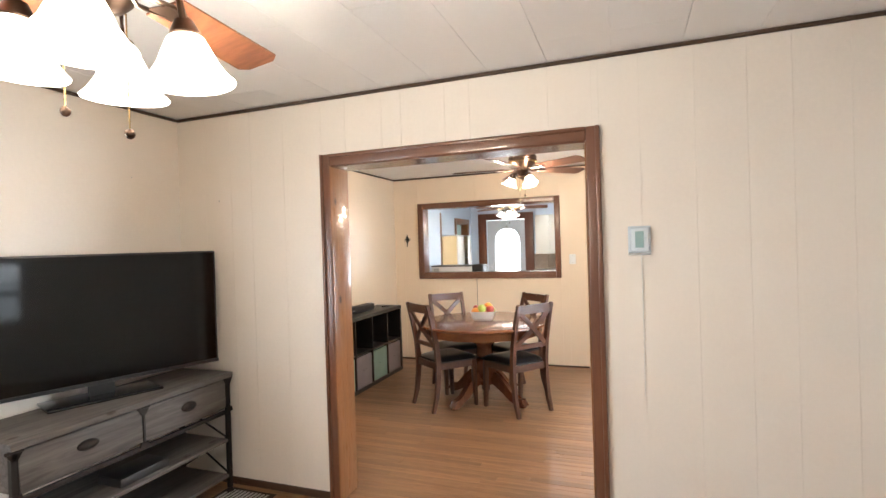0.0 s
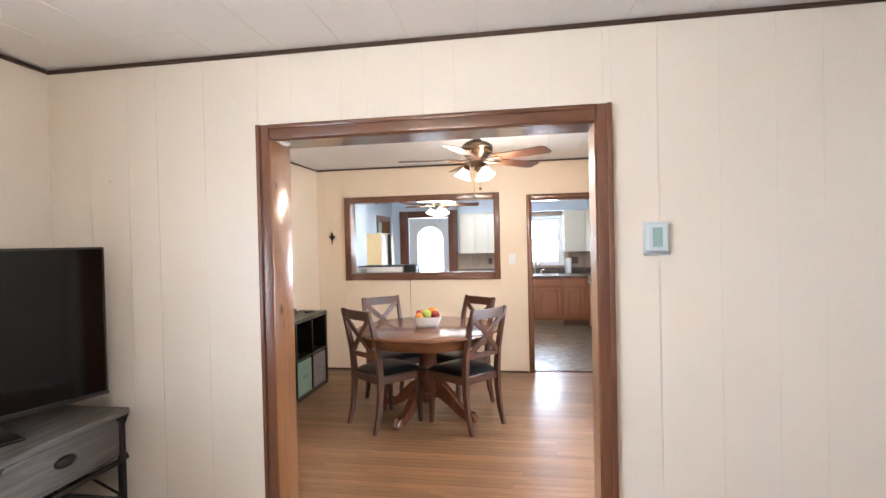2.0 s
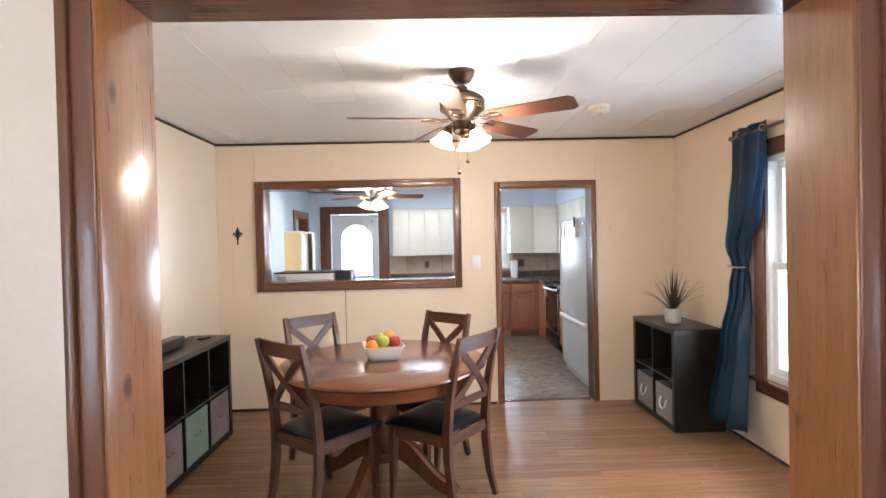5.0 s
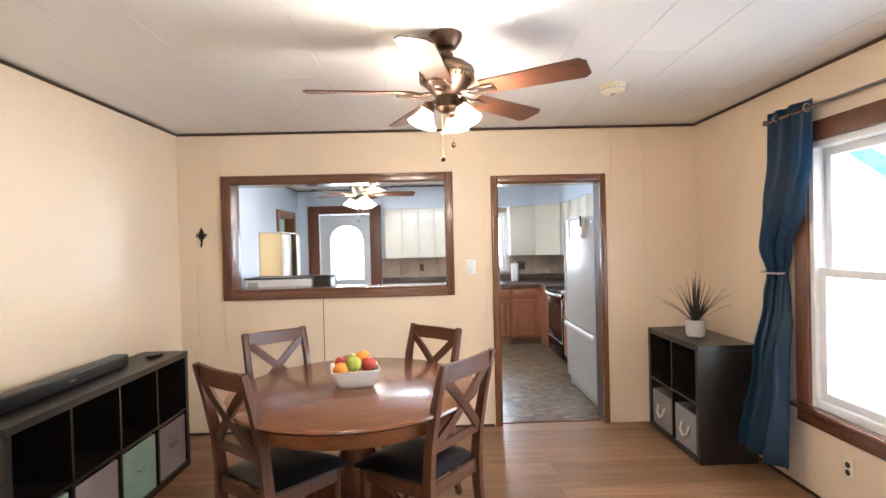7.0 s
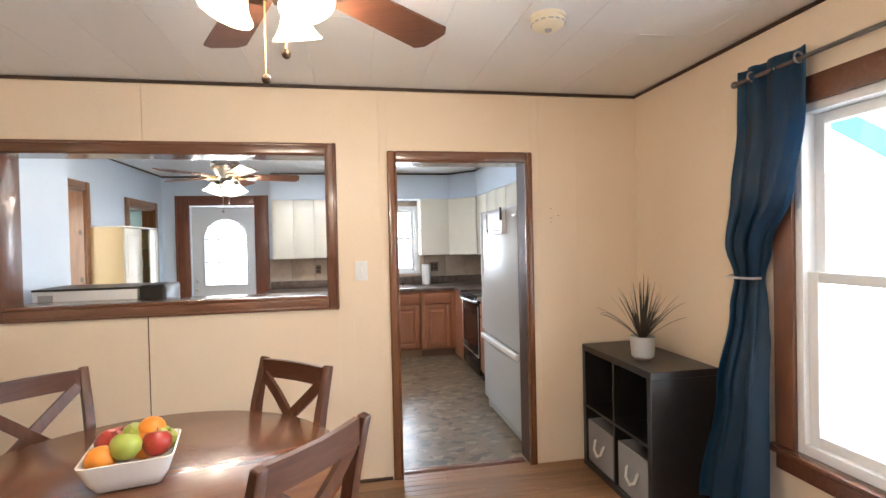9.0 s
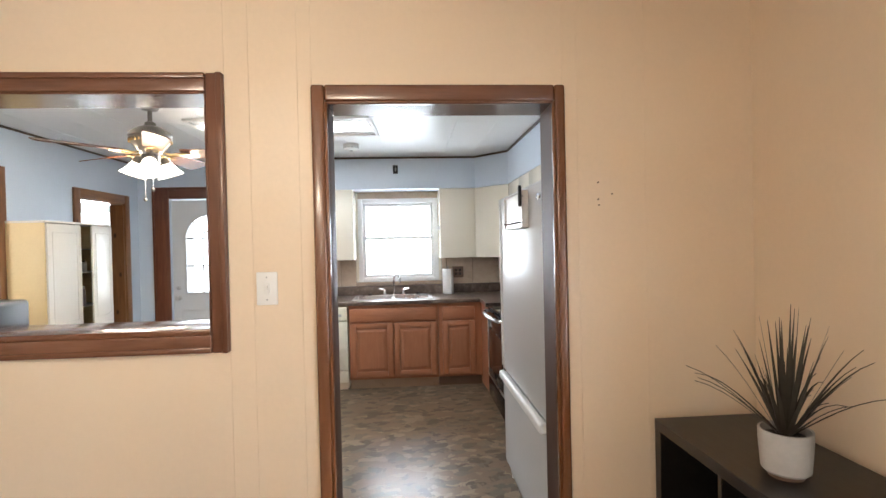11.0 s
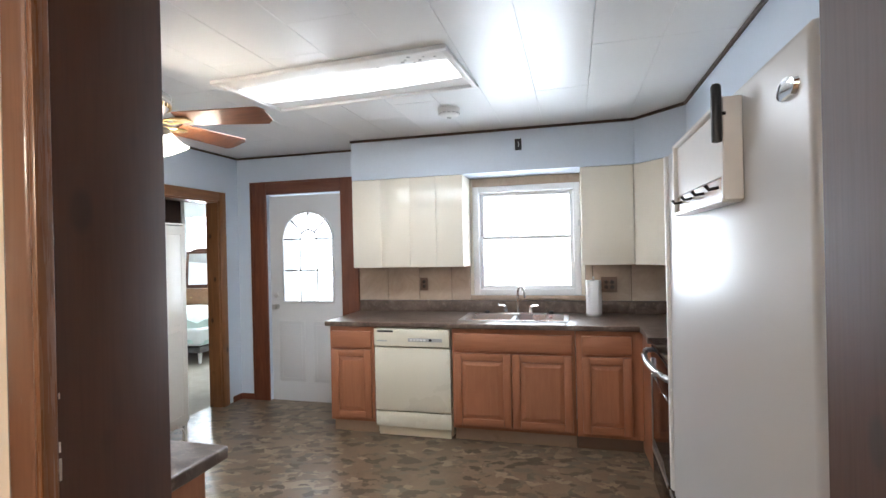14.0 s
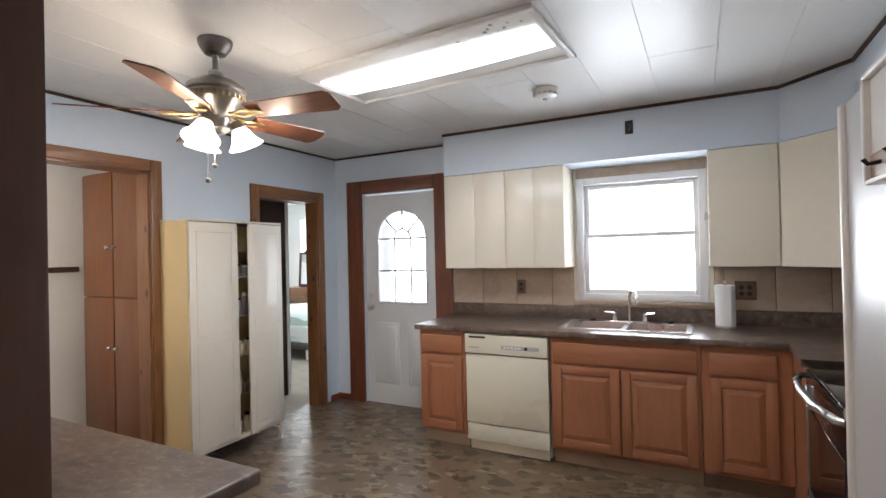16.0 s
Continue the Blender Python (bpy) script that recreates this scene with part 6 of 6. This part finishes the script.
bx(rl, -0.002, 0.03, -0.0615, -0.0595, 0.014, 0.284)
part("roll", rl, PAPER, roll)

# ---- cooker, small base, fridge on the east side ----
rg = thing("cooker", pose(0.70, 8.875, 0, 0, 0, -90), "black glass cooker with an arched steel oven handle", "cooker")
# local x runs along the front (towards the fridge), y goes back to the wall
part("body", box(0.004, 0.756, 0.03, 0.62, 0.03, 0.895, 0.003), BLACK, rg)
part("hob", box(0.0, 0.760, -0.01, 0.63, 0.897, 0.915, 0.004), BLACKGLASS, rg)
door = part("oven_door", box(0.006, 0.754, 0.0, 0.03, 0.24, 0.875, 0.006), BLACKGLASS, rg)
part("oven_window", box(0.07, 0.69, -0.003, 0.002, 0.33, 0.70, 0.002, 1), BLACKGLASS, door)
for a, b in ((0.006, 0.026), (0.734, 0.754)):
    part("door_edge", box(a, b, -0.004, 0.002, 0.262, 0.80, 0.002, 1), STEEL, door, "steel door edge")
part("door_trim", box(0.006, 0.754, -0.004, 0.002, 0.24, 0.262, 0.002, 1), STEEL, door, "thin steel strip")
part("handle", tube(bmesh.new(), [(0.03, 0.0, 0.85), (0.05, -0.03, 0.852), (0.20, -0.062, 0.854), (0.38, -0.072, 0.855), (0.56, -0.062, 0.854), (0.71, -0.03, 0.852), (0.73, 0.0, 0.85)], 0.015, 12), STEEL, door)
part("drawer", box(0.006, 0.754, 0.0, 0.03, 0.055, 0.232, 0.006), BLACKGLASS, rg)
part("kick", box(0.02, 0.74, 0.04, 0.06, 0, 0.055), BLACK, rg)
part("backguard", box(0.0, 0.76, 0.56, 0.635, 0.915, 1.06, 0.006), BLACKGLASS, rg)
fb = thing("base_cabinet", Matrix(), "narrow reddish oak base cabinet between cooker and fridge", "cabinet", "reddish oak base cabinets")
part("body", box(0.725, KX1 - 0.002, 7.43, 8.11, 0.10, 0.872, 0.002, 1), OAKCAB_Z, fb)
part("front", box(0.706, 0.724, 7.45, 8.09, 0.13, 0.69, 0.005), OAKCAB_Z, fb)
part("drawer_front", box(0.706, 0.724, 7.45, 8.09, 0.71, 0.84, 0.005), OAKCAB_X, fb)
part("toe_kick", box(0.77, KX1 - 0.01, 7.435, 8.105, 0, 0.10), PLATE, fb)
part("slab", box(0.685, KX1 - 0.002, 7.425, 8.112, 0.874, 0.913, 0.006), COUNTER, fb, "grey-brown laminate top")

ORIGIN = HOUSE
FX, FY0, FY1 = 0.505, 6.44, 7.40
fr = thing("fridge", Matrix(), "white bottom-freezer fridge with a textured finish", "fridge")
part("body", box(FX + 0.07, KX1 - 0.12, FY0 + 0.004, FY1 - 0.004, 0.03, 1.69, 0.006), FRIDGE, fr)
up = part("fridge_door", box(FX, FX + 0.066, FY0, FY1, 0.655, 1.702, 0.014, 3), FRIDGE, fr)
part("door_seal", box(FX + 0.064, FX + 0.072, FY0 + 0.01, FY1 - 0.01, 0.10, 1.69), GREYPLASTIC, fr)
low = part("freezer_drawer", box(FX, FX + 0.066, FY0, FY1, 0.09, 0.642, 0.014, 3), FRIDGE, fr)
hb = bmesh.new()
bx(hb, FX - 0.032, FX + 0.006, FY0 + 0.01, FY1 - 0.01, 0.605, 0.652, 0.012, 3)
part("drawer_handle", hb, WHITE, low, "long white handle rail")
part("edge_trim", box(FX - 0.010, FX + 0.03, FY1 - 0.018, FY1 + 0.004, 0.68, 1.695, 0.006, 3), WHITE, up, "smooth white edge grip")
part("grille", box(FX + 0.03, FX + 0.06, FY0 + 0.01, FY1 - 0.01, 0.012, 0.085, 0.004), GREYPLASTIC, fr)
for yk in (FY0 + 0.05, FY1 - 0.05):
    part("foot", lathe(bmesh.new(), [(0, 0), (0.022, 0), (0.022, 0.014), (0, 0.014)], 14, pose(FX + 0.05, yk, 0)), PLASTIC, fr)

wb = thing("whiteboard", pose(FX, 6.703, 1.503) @ Matrix.Diagonal((1, 1, 0.82, 1)), "small magnetic whiteboard with key hooks and a pen", "whiteboard")
part("board", box(-0.022, -0.0005, 0, 0.42, 0.055, 0.205, 0.002, 1), WHITE, wb)
fm = bmesh.new()
bx(fm, -0.032, -0.0005, -0.012, 0.0, 0.0, 0.215, 0.002, 1), bx(fm, -0.032, -0.0005, 0.42, 0.432, 0.0, 0.215, 0.002, 1)
bx(fm, -0.032, -0.0005, 0.0, 0.42, 0.205, 0.215, 0.002, 1), bx(fm, -0.032, -0.0005, 0.0, 0.42, -0.004, 0.006, 0.002, 1)
part("frame", fm, WHITE, wb)
part("hook_board", box(-0.024, -0.0005, 0.0, 0.42, 0.006, 0.054, 0.002, 1), PINE_Y, wb, "wooden strip with key hooks")
for k in range(4):
    part("key_hook", tube(bmesh.new(), [(-0.022, 0.05 + 0.105 * k, 0.034), (-0.04, 0.05 + 0.105 * k, 0.03), (-0.046, 0.05 + 0.105 * k, 0.04)], 0.004, 6), IRON, wb)
pen = thing("marker_pen", pose(FX - 0.041, 6.69, 1.60), "black marker pen clipped to the whiteboard", "marker pen")
part("barrel", lathe(bmesh.new(), [(0, 0), (0.008, 0.002), (0.0085, 0.012), (0.0085, 0.095), (0.006, 0.10), (0, 0.10)], 14), BLACK, pen)
part("clip", tube(bmesh.new(), [(0.008, 0, 0.05), (0.014, 0, 0.05)], 0.003, 6), BLACK, pen)
mag = thing("fridge_badge", pose(FX, 6.505, 1.632), "small oval chrome badge on the fridge door", "badge")
part("oval", lathe(bmesh.new(), [(0, 0), (0.032, 0), (0.029, 0.006), (0, 0.009)], 24, pose(0, 0, 0, 0, -90, 0) @ Matrix.Diagonal((0.5, 1, 1, 1))), CHROME, mag)

# ---- fluorescent ceiling light ----
fl = thing("ceiling_light", pose(-0.965, 8.285, TOP - 0.035, 0, 0, -3.5), "recessed fluorescent ceiling light in a sagging white frame", "ceiling light")
LW, LH = 0.665, 0.305
fm = bmesh.new()
for a, b, c, d in ((-LW, LW, -LH, -LH + 0.03), (-LW, LW, LH - 0.03, LH), (-LW, -LW + 0.03, -LH + 0.03, LH - 0.03), (LW - 0.03, LW, -LH + 0.03, LH - 0.03)):
    bx(fm, a, b, c, d, -0.022, -0.001, 0.005, 2)
part("frame", fm, WHITE, fl)
part("pan", box(-LW + 0.03, LW - 0.03, -LH + 0.03, LH - 0.03, -0.006, -0.002), WHITE, fl)
bm = bmesh.new()
sag = [(-LW + 0.05 + i / 24 * (2 * LW - 0.1), -0.012 - 0.012 * math.sin(math.pi * i / 24)) for i in range(25)]
prism(bm, [(-LW + 0.05, -0.008)] + sag + [(LW - 0.05, -0.008)], "y", -0.13, 0.12)
part("diffuser", bm, DIFFUSER, fl, "glowing translucent diffuser")
rng = random.Random(3)
for k in range(9):
    part("speck", ball(bmesh.new(), rng.uniform(0.006, 0.013), pose(rng.uniform(0.25, 0.58), rng.uniform(-0.24, -0.15), -0.010), 0.3, 8), GREYPLASTIC, fl, "grey speck of dust")

# ---- white metal utility cupboard ----
WX0, WX1, WY0, WY1, WZ = -2.968, -2.685, 8.16, 8.955, 1.655
ut = thing("utility_cabinet", Matrix(), "old cream metal utility cabinet with one door ajar", "cabinet")
part("near_side", box(WX0, WX1, WY0, WY0 + 0.006, 0.13, WZ, 0.001, 1), IVORY_SIDE, ut, "yellowed side panel")
part("far_side", box(WX0, WX1, WY1 - 0.006, WY1, 0.13, WZ, 0.001, 1), IVORY_SIDE, ut)
part("back", box(WX0, WX0 + 0.006, WY0 + 0.006, WY1 - 0.006, 0.13, WZ - 0.006), IVORY_SIDE, ut)
part("top", box(WX0 - 0.002, WX1 + 0.012, WY0 - 0.004, WY1 + 0.004, WZ - 0.004, WZ + 0.012, 0.004), IVORY_METAL, ut)
part("bottom", box(WX0, WX1, WY0, WY1, 0.12, 0.145, 0.002, 1), IVORY_METAL, ut)
ym = 8.565
for z in (0.42, 0.70, 0.98, 1.26, 1.45):
    part("shelf", box(WX0 + 0.006, WX1 - 0.03, WY0 + 0.006, WY1 - 0.006, z, z + 0.008), IVORY_METAL, ut)


def metal_door(m, w, h, name):
    """A pressed metal door; local y along its width from the hinge, x outwards."""
    bm = bmesh.new()
    bx(bm, -0.016, 0.0, 0.0, w, 0, h, 0.004, 2, m)
    d = part(name, bm, IVORY_METAL, ut)
    for z0, z1 in ((0.06, h * 0.47), (h * 0.50, h - 0.06)):
        t = bmesh.new()
        for a, b, c, e in ((0.05, w - 0.05, z0, z0 + 0.006), (0.05, w - 0.05, z1 - 0.006, z1), (0.05, 0.056, z0, z1), (w - 0.056, w - 0.05, z0, z1)):
            bx(t, -0.001, 0.0025, a, b, c, e, 0.001, 1, m)
        part("pressed_edge", t, IVORY_METAL, d)
    return d


metal_door(pose(WX1 + 0.017, WY0 + 0.004, 0.15), ym - WY0 - 0.03, WZ - 0.16, "closed_door")
metal_door(pose(WX1 + 0.017, WY1 - 0.004, 0.15, 0, 0, 9) @ Matrix.Diagonal((1, -1, 1, 1)), WY1 - ym - 0.022, WZ - 0.16, "open_door")
for sy in (WY0 + 0.02, WY1 - 0.02):
    for sx in (WX0 + 0.02, WX1 - 0.012):
        bm = bmesh.new()
        bx(bm, sx - 0.014, sx + 0.014, sy - 0.014, sy + 0.014, 0, 0.12, 0.002, 1)
        part("leg", bm, IVORY_METAL, ut)
bk = bmesh.new()
tube(bk, [(WX1 - 0.004, WY1 - 0.03, 0.06), (WX1 - 0.004, WY1 - 0.05, 0.10), (WX1 - 0.004, WY1 - 0.10, 0.122)], 0.006, 6)
part("leg_bracket", bk, IVORY_METAL, ut)
rng = random.Random(8)
for z in (0.145, 0.428, 0.708, 0.988, 1.268):
    y = 8.46
    while y < 8.66:
        wdt, hgt = rng.uniform(0.035, 0.07), rng.uniform(0.08, 0.17)
        jar = thing("pantry_jar", pose(-2.745, y + wdt / 2, z), "dim jar standing inside the utility cabinet", "jar", "jars in the cabinet")
        part("glass", lathe(bmesh.new(), [(0, 0), (wdt * 0.46, 0), (wdt * 0.48, 0.01), (wdt * 0.48, hgt * 0.75), (wdt * 0.3, hgt * 0.86), (0, hgt * 0.86)], 14), rng.choice((GREYPLASTIC, PLATE, LILAC, AGED)), jar)
        part("lid", lathe(bmesh.new(), [(0, hgt * 0.86), (wdt * 0.34, hgt * 0.86), (wdt * 0.34, hgt), (0, hgt)], 14), rng.choice((IRON, WHITE)), jar)
        y += wdt + 0.008
lid = thing("jar_lid", pose(-2.82, 8.48, WZ + 0.012), "small white lid lying on top of the cabinet", "lid")
part("disc", lathe(bmesh.new(), [(0, 0), (0.03, 0), (0.03, 0.01), (0.01, 0.016), (0, 0.016)], 16), WHITE, lid)

# ---- pantry cupboard seen through its doorway ----
ORIGIN = pose(-0.085, 0, 0)
pc = thing("pantry_cupboard", Matrix(), "tall orange-brown wooden built-in cupboard with four doors", "cupboard")
part("carcass", box(-3.80, -3.03, 8.18, 8.48, 0.05, 2.05, 0.003, 1), PLAIN_PINE, pc)
for a, b in ((-3.79, -3.415), (-3.405, -3.04)):
    for z0, z1 in ((0.07, 1.135), (1.145, 2.04)):
        d = part("door", box(a, b, 8.158, 8.179, z0, z1, 0.004), PLAIN_PINE, pc)
        x = b - 0.035 if a < -3.6 else a + 0.035
        part("knob", lathe(bmesh.new(), [(0, 0), (0.008, 0), (0.008, 0.012), (0.016, 0.02), (0.012, 0.03), (0, 0.032)], 14, pose(x, 8.158, 0.78 if z0 < 0.5 else 1.50, 90)), CHROME, d)
part("plinth", box(-3.80, -3.03, 8.20, 8.48, 0, 0.05), PLATE, pc)

# ---- bedroom through the far doorway ----
bed = thing("bed", pose(-5.35, 11.95, 0, 0, 0, 0), "neatly made bed with a mint and white cover", "bed")
bm = bmesh.new()
n = 14
g = []
for j in range(n + 1):
    row = []
    for i in range(n + 1):
        u, v = i / n * 2 - 1, j / n * 2 - 1
        e = (1 - abs(u) ** 6) * (1 - abs(v) ** 6)
        row.append(bm.verts.new((u * 0.95, v * 0.78, 0.26 + 0.36 * e ** 0.35 + 0.01 * math.sin(9 * u + 5 * v))))
    g.append(row)
for j in range(n):
    for i in range(n):
        bm.faces.new((g[j][i], g[j][i + 1], g[j + 1][i + 1], g[j + 1][i]))
part("cover", bm, BEDDING, bed)
part("mattress", box(-0.93, 0.93, -0.76, 0.76, 0.22, 0.45, 0.05, 3), BEDROOM_WHITE, bed)
part("bed_frame", box(-0.94, 0.94, -0.77, 0.77, 0.14, 0.22, 0.006), GREYWOOD, bed)
for sx in (-0.9, 0.9):
    for sy in (-0.72, 0.72):
        part("leg", tube(bmesh.new(), [(sx, sy, 0.14), (sx * 1.01, sy * 1.02, 0.0)], [0.03, 0.018], 10), WHITE, bed)
dr = thing("dresser", pose(-5.75, 12.80, 0), "low wooden dresser by the bedroom wall", "dresser")
part("body", box(-0.5, 0.5, -0.22, 0.19, 0.06, 0.86, 0.006), PINE_Y, dr)
for z in (0.10, 0.36, 0.61):
    d = part("drawer", box(-0.47, 0.47, -0.236, -0.221, z, z + 0.22, 0.004), PINE_Y, dr)
    part("knob", lathe(bmesh.new(), [(0, 0), (0.015, 0.01), (0, 0.025)], 12, pose(0, -0.236, z + 0.11, 90)), BRASS, d)
part("plinth", box(-0.48, 0.48, -0.2, 0.18, 0, 0.06), PINE_Y, dr)
mr = thing("dresser_mirror", pose(-5.70, 12.72, 0.86, -8, 0, 22), "tilted dresser mirror in a dark wooden frame", "mirror")
fm = bmesh.new()
for a, b, c, d in ((-0.24, -0.20, 0.02, 0.62), (0.20, 0.24, 0.02, 0.62), (-0.2, 0.2, 0.02, 0.06), (-0.2, 0.2, 0.58, 0.62)):
    bx(fm, a, b, -0.015, 0.015, c, d, 0.005)
prism(fm, [(-0.2, 0.62), (0.2, 0.62), (0.08, 0.665), (-0.08, 0.665)], "y", -0.012, 0.012)
part("frame", fm, CHAIR, mr)
part("glass", box(-0.2, 0.2, -0.004, 0.004, 0.06, 0.58), MIRROR, mr)
part("foot", box(-0.2, 0.2, -0.06, 0.06, 0, 0.02, 0.004), CHAIR, mr)
